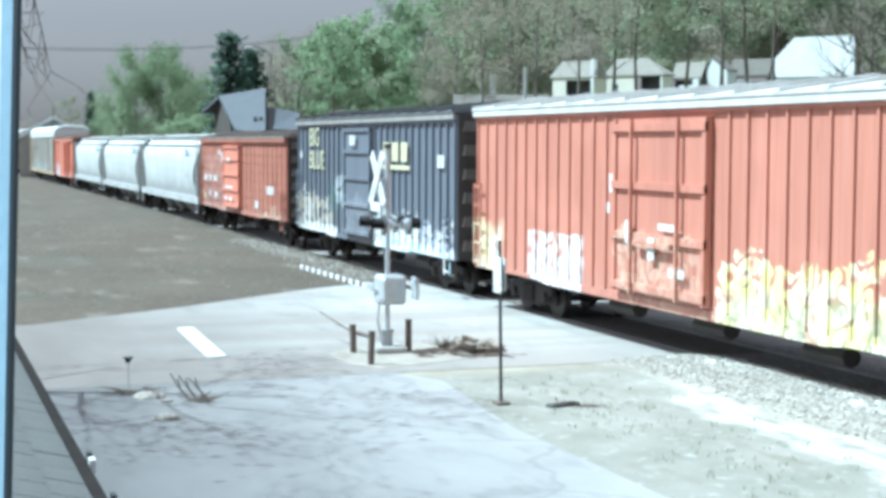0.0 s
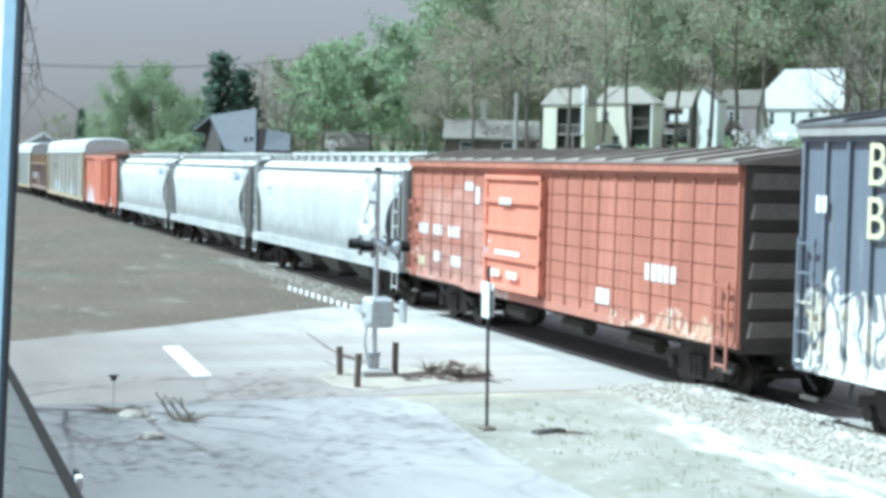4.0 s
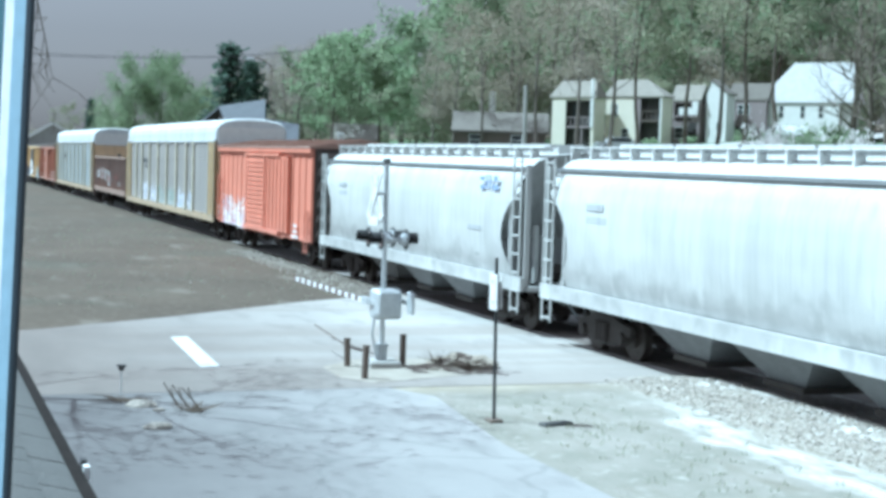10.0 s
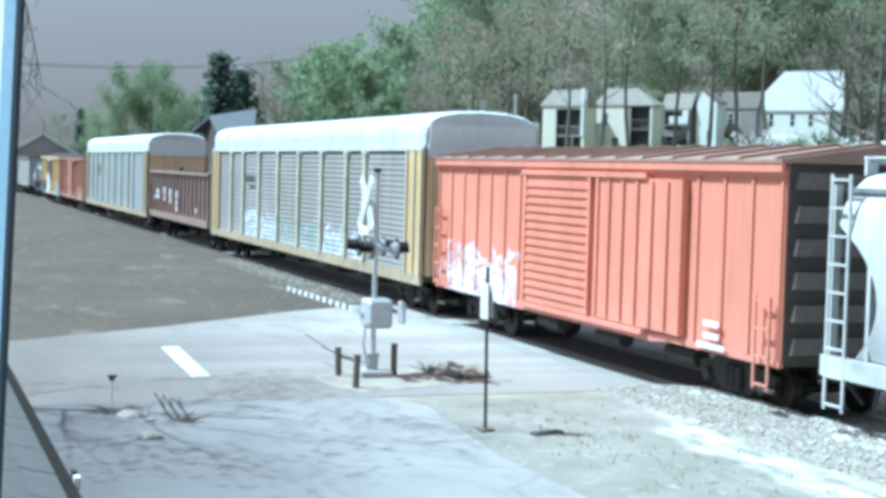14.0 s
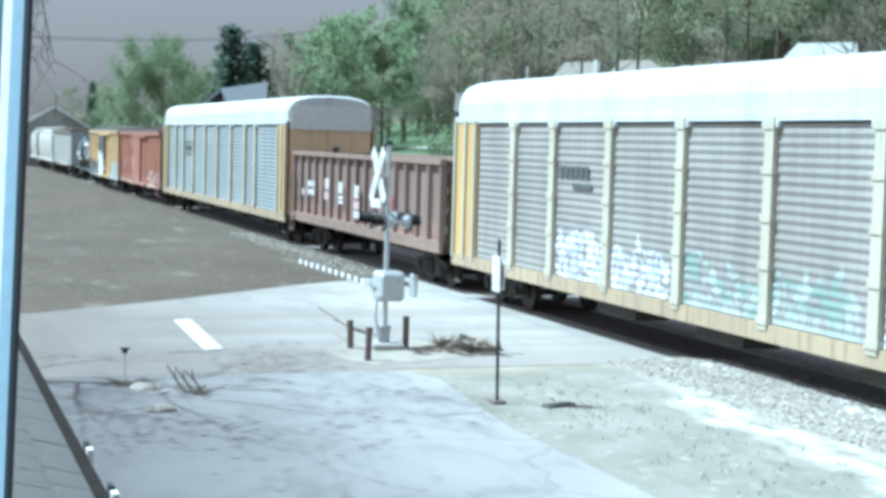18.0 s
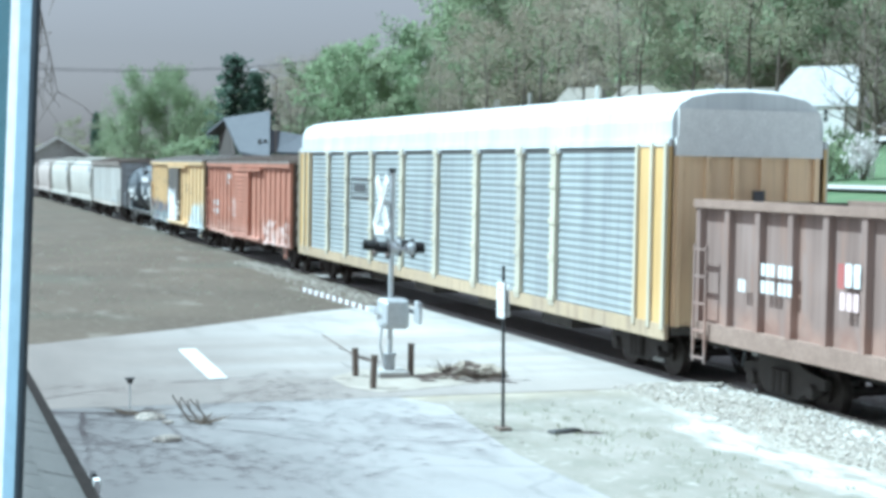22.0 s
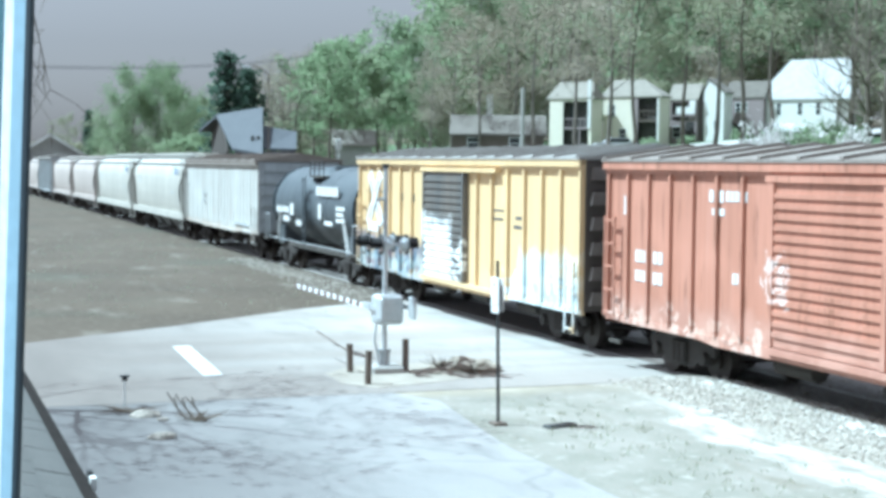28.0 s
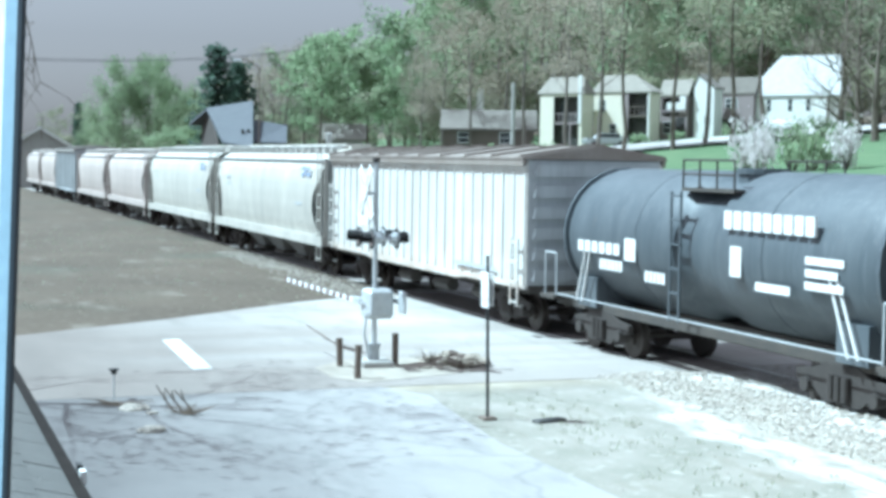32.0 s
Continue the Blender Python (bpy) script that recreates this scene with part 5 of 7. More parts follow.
def autorack(label, x0, x1, panel, graffiti=True):
    car, L = base_car("autorack", label, "autorack car", x0, x1, 0.95)
    eave = 4.33
    posts = [-11.9, -9.8, -7.6, -4.9, -2.0, 0.9, 3.8, 6.6, 8.5, 11.1]
    for s in (-1, 1):
        y = s * 1.56
        pbox("deck_sill", -L, min(y, y + s * 0.08), 0.82, L, max(y, y + s * 0.08), 1.1, M["rack_sill"], car)
        pbox("eave_beam", -L, min(y, y + s * 0.07), eave - 0.06, L, max(y, y + s * 0.07), eave + 0.08, M["rack_roof"], car)
        edges = [-12.1] + posts[1:-1] + [12.3]
        for a, b in zip(edges, edges[1:]):
            # horizontally corrugated screen
            bm = bmesh.new()
            n = 21
            zs = [1.12 + (eave - 0.1 - 1.12) * j / (2 * n) for j in range(2 * n + 1)]
            row = [[bm.verts.new((x, y + s * (0.0 if j % 2 else 0.02), z)) for j, z in enumerate(zs)] for x in (a + 0.06, b - 0.06)]
            for j in range(2 * n):
                f = (row[0][j], row[1][j], row[1][j + 1], row[0][j + 1])
                bm.faces.new(f if s < 0 else f[::-1])
            part("side_screen", bm, M[panel], car)
        for x in edges[1:-1]:
            po = pbox("side_post", x - 0.13, min(y, y + s * 0.1), 1.0, x + 0.13, max(y, y + s * 0.1), eave, M["rack_post"], car)
            pbox("post_gusset", x - 0.24, min(y, y + s * 0.09), eave - 0.16, x + 0.24, max(y, y + s * 0.09), eave - 0.06, M["rack_roof"], po)
            for z in (1.15, 2.0, 2.75, 3.5, 4.2):
                pbox("bolt_plate", x - 0.16, min(y, y + s * 0.12), z - 0.06, x + 0.16, max(y, y + s * 0.12), z + 0.06, M["rack_post"], po)
        for e in (-1, 1):
            xa, xb = sorted((e * 12.3 + (0.0 if e > 0 else 0.2), e * L))
            pbox("end_side_panel", xa, min(y, y + s * 0.05), 1.1, xb, max(y, y + s * 0.05), eave - 0.05, M["rack_yellow"], car, "yellow side panel")
            for f in (0.06, 0.52, 0.94):
                x = xa + f * (xb - xa)
                pbox("panel_stiffener", x - 0.05, min(y, y + s * 0.11), 1.0, x + 0.05, max(y, y + s * 0.11), eave, M["rack_post"], car)
            pbox("corner_step", e * (L - 0.5), y - 0.03, 0.4, e * (L - 0.1), y + 0.03, 0.46, M["under"], car)
    prof = [(1.6, eave + 0.04), (1.6, 4.72), (1.56, 4.93), (1.44, 5.1), (1.2, 5.22), (0.7, 5.31), (0, 5.34)]
    prof = [(-a, b) for a, b in prof] + [(a, b) for a, b in prof[-2::-1]]
    part("roof", loft([[(q * (L - 0.05), y * (0.97 if abs(q) > 0.995 else 1), z - (0.06 if abs(q) > 0.995 and z > 4.8 else 0)) for y, z in prof] for q in (-1, -0.985, -0.5, 0, 0.5, 0.985, 1)]), M["rack_roof"], car, "white rounded sheet roof", smooth=False)
    for s in (-1, 1):
        e = pbox("end_door", s * (L - 0.12), -1.5, 1.0, s * (L - 0.04), 1.5, eave + 0.1, M["rack_end"], car, "tan end door")
        for k in range(6):
            yy = -1.4 + k * 0.56
            pbox("door_fold", s * (L - 0.06), yy - 0.05, 1.05, s * (L + 0.03), yy + 0.05, eave, M["rack_end"], e)
        pbox("upper_door", s * (L - 0.05), -1.5, 4.1, s * (L + 0.045), 1.5, eave + 0.1, M["white"], e, "white upper half of the end door")
        pbox("upper_door", s * (L - 0.04), -1.45, eave + 0.1, s * (L + 0.02), 1.45, 4.95, M["white"], e, "white upper half of the end door")
        pbox("end_window", s * (L - 0.06), 0.1, 2.9, s * (L + 0.06), 0.3, 3.5, M["letter_dark"], e)
    pbox("deck", -L, -1.5, 0.9, L, 1.5, 1.05, M["under"], car)
    for x in (-6, -2, 3, 7):
        part("underframe_beam", boxes((x, -1.2, 0.5, x + 1.6, -0.5, 0.9)), M["under"], car)
    # owner's mark and notices as plain bars
    if graffiti:
        lettering_bars(car, [(-7.3, 3.15, 1.5, 0.24), (-6.6, 2.92, 0.9, 0.12)], M["letter_dark"], -1.6)
    else:
        part("logo_frame", boxes((-7.1, -1.606, 3.44, -5.3, -1.6, 3.5), (-7.1, -1.606, 2.88, -5.3, -1.6, 2.94), (-7.1, -1.606, 2.94, -7.04, -1.6, 3.44), (-5.36, -1.606, 2.94, -5.3, -1.6, 3.44)), M["letter_dark"], car, "dark rectangular outline of a mark")
        lettering_bars(car, [(-6.8, 3.08, 1.2, 0.24)], M["letter_dark"], -1.6)
    return car


def gondola(label, x0, x1):
    car, L = base_car("gondola", label, "gondola car", x0, x1, 1.0)
    z0, z1 = 1.28, 3.22
    for s in (-1, 1):
        y = s * 1.46
        w = pbox("side_wall", -L, min(y, y + s * 0.03), z0, L, max(y, y + s * 0.03), z1, M["brown"], car)
        pbox("top_chord", -L, min(y - s * 0.02, y + s * 0.17), z1, L, max(y - s * 0.02, y + s * 0.17), z1 + 0.14, M["brown_sill"], car)
        pbox("side_sill", -L, min(y, y + s * 0.16), 0.98, L, max(y, y + s * 0.16), z0, M["brown_sill"], car, "dusty pale brown side sill")
        n = 16
        for k in range(n + 1):
            x = -L + 0.12 + k * (2 * L - 0.24) / n
            a, b = sorted((y, y + s * 0.14))
            pr = [(x - 0.11, y), (x - 0.07, y + s * 0.14), (x + 0.07, y + s * 0.14), (x + 0.11, y)]
            bm = bmesh.new()
            lo = [bm.verts.new((u, v, z0)) for u, v in pr]
            hi = [bm.verts.new((u, v, z1)) for u, v in pr]
            for i in range(4):
                bm.faces.new((lo[i], lo[(i + 1) % 4], hi[(i + 1) % 4], hi[i]))
            bmesh.ops.recalc_face_normals(bm, faces=bm.faces)
            part("side_post", bm, M["brown"], w)
        # gondola end and ribs in the same shade-dark colour
        ew = pbox("end_wall", s * L - 0.03, -1.46, z0 - 0.2, s * L + 0.03, 1.46, z1 + 0.1, M["end_dark"], car)
        for k in range(4):
            z = z0 + 0.2 + k * 0.5
            pbox("end_rib", min(s * L, s * (L + 0.12)), -1.45, z, max(s * L, s * (L + 0.12)), 1.45, z + 0.2, M["end_dark"], ew)
        ladder(car, s * (L - 0.4), s * 1.6, 0.6, 2.6, 0.45, M["brown"], 4)
    pbox("floor", -L, -1.5, 1.0, L, 1.5, 1.2, M["under"], car)
    part("load", boxes((-L + 0.2, -1.4, 1.2, L - 0.2, 1.4, 1.6)), M["truck"], car, "dark rusty floor of the empty gondola")
    lettering_bars(car, [(-5.6, 2.2, 0.42, 0.2), (-5.1, 2.2, 0.42, 0.2), (-5.6, 1.93, 0.42, 0.2), (-5.1, 1.93, 0.42, 0.2), (-3.3, 2.2, 0.42, 0.34), (-1.75, 2.12, 0.5, 0.36), (-1.75, 1.95, 0.5, 0.1), (-1.75, 1.8, 0.5, 0.1), (0.05, 2.05, 0.5, 0.38), (0.0, 1.45, 0.6, 0.22), (-6.3, 1.9, 0.25, 0.2), (5.1, 1.55, 0.35, 0.2)], M["lettering"], -1.62, "block of white lettering that cannot be read")
    lettering_bars(car, [(-3.42, 1.86, 0.5, 0.26), (0.0, 1.72, 0.6, 0.24)], M["pink_mark"], -1.618, "pinkish white patch of paint")
    lettering_bars(car, [(-3.5, 2.17, 0.18, 0.36), (0.0, 1.97, 0.55, 0.07), (3.6, 1.9, 0.3, 0.35)], M["red"], -1.615, "red painted mark")
    return car


def tank_car(label, x0, x1):
    car, L = base_car("tank_car", label, "tank car", x0, x1, 0.9)
    rings = []
    seg = 28
    spec = [(-1.0, 0.25), (-0.985, 0.7), (-0.95, 1.08), (-0.9, 1.28), (-0.84, 1.36), (-0.3, 1.37), (-0.13, 1.37), (-0.1, 1.24), (0.09, 1.24), (0.12, 1.37), (0.3, 1.37), (0.84, 1.36), (0.9, 1.28), (0.95, 1.08), (0.985, 0.7), (1.0, 0.25)]
    for q, r in spec:
        zc = 2.3 if r > 1.2 or abs(q) > 0.5 else 0.93 + r
        rings.append([(q * (L - 0.3), r * math.cos(2 * math.pi * j / seg), zc + r * math.sin(2 * math.pi * j / seg)) for j in range(seg)])
    part("tank", loft(rings), M["tank"], car, "black riveted tank with a notch amidships", smooth=True)
    for x in (-L + 0.9, -2.2, 2.2, L - 0.9):
        part("tank_band", loft([[(x + dx, 1.376 * math.cos(2 * math.pi * j / seg), 2.3 + 1.376 * math.sin(2 * math.pi * j / seg)) for j in range(seg)] for dx in (-0.04, 0.04)]), M["tank"], car)
    for y in (-1.0, 1.0):
        pbox("side_sill", -L, y - 0.07, 0.8, L, y + 0.07, 0.95, M["under"], car)
        part("side_rail", bars(((-L + 0.7, y * 1.4, 1.06), (L - 0.7, y * 1.4, 1.06), 0.015), seg=6), M["grey_car"], car, "thin pale hand rail along the tank")
    for x in (-L + 1.7, L - 1.7):
        part("saddle", boxes((x - 0.4, -1.2, 0.9, x + 0.4, 1.2, 1.5)), M["tank"], car)
    pl = part("platform", boxes((-0.9, -1.1, 3.3, 0.9, -0.55, 3.36), (-0.9, -0.6, 3.3, -0.6, 0.6, 3.36), (-0.9, 0.55, 3.3, 0.9, 1.1, 3.36)), M["under"], car, "steel grating platform round the manway")
    for x in (-0.88, -0.3, 0.3, 0.88):
        for y in (-1.08, 1.08):
            part("rail_post", bars(((x, y, 3.33), (x, y, 3.85), 0.022), seg=6), M["truck"], pl)
    for y in (-1.08, 1.08):
        for z in (3.6, 3.85):
            part("hand_rail", bars(((-0.88, y, z), (0.88, y, z), 0.02), seg=6), M["truck"], pl)
    part("manway", bars(((0, 0, 3.1), (0, 0, 3.62), 0.42), ((0, 0, 3.62), (0, 0, 3.72), 0.46), seg=18), M["tank"], car)
    part("valve_housing", bars(((0.7, 0, 3.1), (0.7, 0, 3.55), 0.16), seg=12), M["tank"], car)
    for s in (-1, 1):
        ladder(car, s * 0.55, s * 1.3, 1.0, 3.3, 0.4, M["tank"])
        pbox("end_platform", s * (L - 0.7), -1.5, 0.95, s * L, 1.5, 1.03, M["under"], car)
        for y in (-1.42, 1.42):
            part("end_rail", bars(((s * (L - 0.1), y, 1.0), (s * (L - 0.1), y, 1.9), 0.02), ((s * (L - 0.65), y, 1.0), (s * (L - 0.65), y, 1.9), 0.02), ((s * (L - 0.65), y, 1.9), (s * (L - 0.1), y, 1.9), 0.02), seg=6), M["grey_car"], car)
        part("slanted_brace", bars(((s * (L - 1.4), -1.3, 1.0), (s * (L - 1.9), -1.34, 2.1), 0.025), ((s * (L - 1.65), -1.3, 1.0), (s * (L - 2.1), -1.34, 2.1), 0.025), seg=6), M["white"], car, "white slanted grab bars")
    # writing as plain bars on the near flank
    y = -1.36
    for x, z, w, h in ((1.1, 2.72, 2.7, 0.3),):
        for j in range(9):
            pbox("lettering_bar", x + j * w / 9, y - 0.03, z, x + j * w / 9 + w / 9 - 0.06, y + 0.02, z + h, M["lettering"], car, "white block lettering that cannot be read")
    lettering_bars(car, [(-4.6, 2.02, 1.9, 0.22), (-2.55, 1.95, 0.45, 0.42), (-3.6, 1.72, 1.0, 0.2), (-1.7, 1.62, 0.8, 0.2), (1.3, 1.95, 0.35, 0.5), (2.1, 1.78, 1.0, 0.14), (3.5, 2.3, 1.0, 0.12), (3.5, 2.11, 0.85, 0.12), (3.5, 1.92, 1.0, 0.12)], M["lettering"], -1.375, "white stencil block that cannot be read")
    return car


c1 = boxcar("faded orange-red high boxcar with spray-painted yellow lettering", -33.84, -15.06, 0.9, 4.58, "rust_orange", "roof_pale", [(-1.78, 1.78, "bars", None)], 0.57, 0.06, 0.04, edge="roof_pale")
lettering_bars(c1, [(-1.1, 2.0, 0.22, 0.42), (0.2, 2.3, 0.7, 0.12), (-0.2, 1.75, 0.25, 0.4), (0.6, 1.5, 0.6, 0.16), (-2.4, 2.5, 0.22, 0.2), (-2.2, 2.9, 0.2, 0.35)], M["lettering"], -1.78, wall=-1.585, door=(-1.78, 1.78))
c2 = boxcar("weathered navy blue boxcar with yellow lettering and graffiti", -51.2, -35.26, 0.92, 4.55, "navy", "roof_dark", [(-1.86, 0.95, "panels", None)], 0.55, 0.07, 0.06, edge="roof_grey")
words("BIG", 0.85, M["letter_yellow"], c2, pose(-6.3, -1.647, 3.72, 90, 0, 0), "pale yellow word painted on the side")
words("BLUE", 0.85, M["letter_yellow"], c2, pose(-6.3, -1.647, 2.98, 90, 0, 0), "pale yellow word painted on the side")
lettering_bars(c2, [(2.05, 3.32, 0.56, 0.52), (2.85, 3.32, 0.56, 0.52), (3.65, 3.32, 0.56, 0.52), (2.0, 3.1, 2.4, 0.12)], M["letter_yellow"], -1.647, "block of yellow lettering")
lettering_bars(c2, [(-1.0, 3.75, 0.6, 0.3), (6.7, 3.2, 0.55, 0.32), (-7.5, 3.3, 0.3, 0.25)], M["lettering"], -1.765, wall=-1.647, door=(-1.86, 0.95))
c3 = boxcar("weathered orange-red boxcar with white lettering and paint stains", -69.4, -52.9, 1.0, 3.98, "ribbed_red", "roof_rust", [(-2.7, 0.5, "panels", "bright_orange")], 0.72, 0.06, 0.036, corr=True, edge="ribbed_red")
lettering_bars(c3, [(-7.6, 2.15, 0.7, 0.26), (-6.5, 2.15, 0.7, 0.26), (-5.4, 2.15, 0.8, 0.26), (-6.4, 1.5, 0.55, 0.25), (-5.2, 1.45, 0.7, 0.25), (-4.3, 3.3, 0.6, 0.2), (-3.6, 3.0, 0.25, 0.4), (-1.7, 3.05, 0.7, 0.15), (-2.2, 1.45, 0.6, 0.16), (-1.2, 1.45, 0.6, 0.16), (-1.9, 1.95, 1.4, 0.1), (3, 1.3, 0.6, 0.3), (5, 1.9, 1.2, 0.3)], M["lettering"], -1.765, wall=-1.599, door=(-2.7, 0.5))
lettering_bars(c3, [(-7.6, 1.35, 0.5, 0.22)], M["letter_yellow"], -1.599)
hopper("pale grey covered hopper car with rounded sides", -88.1, -70.4, "hopper", 5.35)
hopper("pale grey covered hopper car with rounded sides", -106.3, -89.4, "hopper", 5.95)
hopper("pale grey covered hopper car with rounded sides", -124.5, -107.4, "hopper", 5.9)
c7 = boxcar("bright orange boxcar with graffiti and a ribbed door", -141.24, -125.58, 0.9, 4.05, "bright_orange", "roof_orange", [(-2.1, 1.2, "ribbed", None), (1.42, 4.85, "sheet", None)], 0.85, 0.07, 0.035, end="ribbed_red", edge="bright_orange")
lettering_bars(c7, [(5.6, 1.35, 0.5, 0.1), (5.6, 1.15, 0.5, 0.1), (5.4, 0.98, 0.9, 0.1)], M["lettering"], -1.67)
c8 = autorack("tall autorack car with galvanised screens, yellow ends and graffiti", -169.69, -142.42, "rack_panel")
gondola("rusty brown open gondola car with ribbed sides", -186.4, -170.7)
c10 = autorack("tall autorack car with galvanised screens and yellow ends", -214.54, -187.36, "rack_clean", False)
c11 = boxcar("faded red boxcar with ribbed door and white graffiti", -231.59, -215.79, 0.86, 3.88, "faded_red", "roof_rust", [(-1.9, 1.15, "ribbed", None)], 0.8, 0.08, 0.06, edge="faded_red")
lettering_bars(c11, [(-6.7, 2.05, 0.45, 0.22), (-6.0, 2.05, 0.4, 0.22), (-6.7, 1.7, 0.45, 0.2), (-6.0, 1.68, 0.4, 0.22), (-4.0, 3.22, 0.5, 0.2), (-3.45, 3.24, 0.7, 0.17), (-3.9, 3.0, 0.4, 0.12), (-3.2, 1.9, 0.35, 0.18), (-7.2, 2.9, 0.2, 0.35)], M["lettering"], -1.585)
c12 = boxcar("faded yellow boxcar with a dark door and graffiti", -248.42, -232.72, 0.8, 3.92, "yellow", "roof_grey", [(-1.74, 1.3, "ribbed", "dark_door")], 0.98, 0.1, 0.07, end="brown", edge="yellow")
lettering_bars(c12, [(-6.9, 3.2, 0.25, 0.16), (-6.2, 3.25, 0.28, 0.2), (-5.2, 3.3, 0.1, 0.22), (-5.1, 2.8, 0.25, 0.25), (-4.0, 2.8, 0.22, 0.22), (-3.0, 2.8, 0.25, 0.2), (-7.2, 3.0, 1.7, 0.03), (-7.2, 2.45, 1.0, 0.03), (2.9, 2.75, 0.7, 0.04), (2.95, 2.55, 0.6, 0.05), (4.2, 2.4, 0.5, 0.07), (4.3, 2.6, 0.35, 0.07)], M["letter_dark"], -1.585, "dark lettering that cannot be read")
tank_car("black tank car with white stencilled lettering", -261.55, -249.15)
c14 = boxcar("dirty white insulated boxcar with a rusty roof", -277.39, -262.14, 1.02, 3.82, "pale_car", "roof_rust", [], 0.62, 0.05, 0.03, end="grey_car", edge="roof_rust", roof_n=9)
lettering_bars(c14, [(-3.2, 2.3, 0.3, 0.22), (-3.2, 2.0, 0.25, 0.14), (3.4, 1.3, 2.6, 0.1)], M["grey_car"], -1.645)
hopper("dusty beige covered hopper car with rounded sides", -295.4, -278.6, "beige_hopper", 5.8)
hopper("dusty beige covered hopper car with rounded sides", -313.0, -296.2, "beige_hopper", 5.8)
hopper("dusty pinkish covered hopper car", -329.2, -314.0, "pink_hopper", top=3.95, text=False)
hopper("dusty pinkish covered hopper car", -345.5, -330.2, "pink_hopper", top=3.95, text=False)
boxcar("plain dusty grey steel boxcar", -360.0, -346.6, 0.95, 4.05, "grey_car", "roof_grey", [], 0.9, 0.09, 0.06)
hopper("dusty pinkish covered hopper car", -374.6, -361.0, "pink_hopper", top=3.95, text=False)
hopper("dusty pinkish covered hopper car", -389.4, -375.6, "pink_hopper", top=3.95, text=False)


def travel(t):
    """Metres that the train has gone at t seconds; it slows a little."""
    u = t / 32
    return 7.2506 * t + 17.07 * u * (1 - u) - 6.6 * u * (1 - u) * (u - 0.5) + 0.397 * math.sin(3 * math.pi * u)


def motions():
    for ob in train:
        x, y, z = ob.location
        walk(ob, [(k / 2, pose(x + travel(k / 2), y, z)) for k in range(65)])
    for w, car in wheelsets:
        if car in train[:14]:
            x, y, z = w.location
            walk(w, [(k / 15, pose(x, y, z, 0, math.degrees(travel(k / 15) / 0.42), 0)) for k in range(481)])

# ---- the house that the view is taken from ----
def near_house():
    # splayed bay wall with its corner trim, facing the sun
    w = structure(part("wall_bay", boxes((-0.03, -1.6, -1.3, -0.012, -0.112, 1.3), (-0.2, -1.6, -1.3, -0.03, -0.45, 1.3)), M["siding_teal"]), "dull teal painted bay wall")
    w.matrix_basis = Matrix.Translation((-3, 0.215, 3.6)) @ Matrix.Rotation(radians(-1.9), 4, 'X') @ Matrix.Rotation(radians(-62), 4, 'Z')
    pbox("corner_board", -0.02, -0.111, -1.3, -0.005, -0.072, 1.3, M["trim_white"], w, "white corner board")
    pbox("trim_strip", -0.014, -0.071, -1.3, 0.0, -0.026, 1.3, M["trim_blue"], w, "pale blue trim strip")
    pbox("edge_strip", -0.006, -0.025, -1.3, 0.003, -0.009, 1.3, M["trim_dark"], w, "dark edge strip")
    structure(part("wall_south", boxes((-3.4, -2.4, -0.2, 7, -2.2, 4.9)), M["siding_teal"]), "dull teal painted house wall")
    structure(part("wall_porch", boxes((-12, -2.35, -0.2, -3.25, -2.15, 3.1)), M["siding_teal"]), "dull teal painted house wall")
    roof = structure(part("porch_roof", prism([(0.6, 2.56), (0.6, 2.6), (-2.2, 3.34), (-2.2, 3.28)], -12, 6), M["shingle"]), "grey shingled porch roof in shade")
    slope = math.atan2(0.76, 2.9)
    first = None
    for r in range(6):
        for c in range(36):
            x = -11.9 + c * 0.25 + (0.12 if r % 2 else 0) + random.uniform(-0.008, 0.008)
            y = 0.59 - r * 0.14
            z = 2.604 + (0.6 - y) * math.tan(slope)
            m = Matrix.Translation((x, y, z)) @ Matrix.Rotation(-slope + 0.02, 4, 'X') @ Matrix.Rotation(random.uniform(-0.01, 0.01), 4, 'Z')
            if first is None:
                first = part("shingle", boxes((0, -0.18, 0.0, 0.242, 0.0, 0.008)), M["shingle"], roof)
                first.matrix_basis = m
            else:
                again(first, m, roof)
    g = thing("gutter", "dark metal gutter along the porch eave", "gutter")
    prof = [(0.625 + 0.024 * math.cos(a), 2.6 + 0.05 * math.sin(a)) for a in [math.pi + k * math.pi / 6 for k in range(7)]]
    part("trough", prism(prof, -12, 6), M["gutter"], g)
    for x in (-5.95, -5.2, -4.5):
        pbox("clip", x, 0.662, 2.55, x + 0.06, 0.685, 2.6, M["white"], g, "small white clip")
        pbox("clip", x - 0.08, 0.662, 2.56, x - 0.02, 0.68, 2.61, M["black"], g, "small black clip")


near_house()


# ---- trees ----
def cone_into(co, fa, a, b, r0, r1, seg=5):
    d = (b - a)
    q = d.to_track_quat("Z", "Y")
    k = len(co)
    for p, r in ((a, r0), (b, r1)):
        for j in range(seg):
            t = 2 * math.pi * j / seg
            co.append(tuple(p + q @ Vector((r * math.cos(t), r * math.sin(t), 0))))
    for j in range(seg):
        n = (j + 1) % seg
        fa.append((k + j, k + n, k + seg + n, k + seg + j))


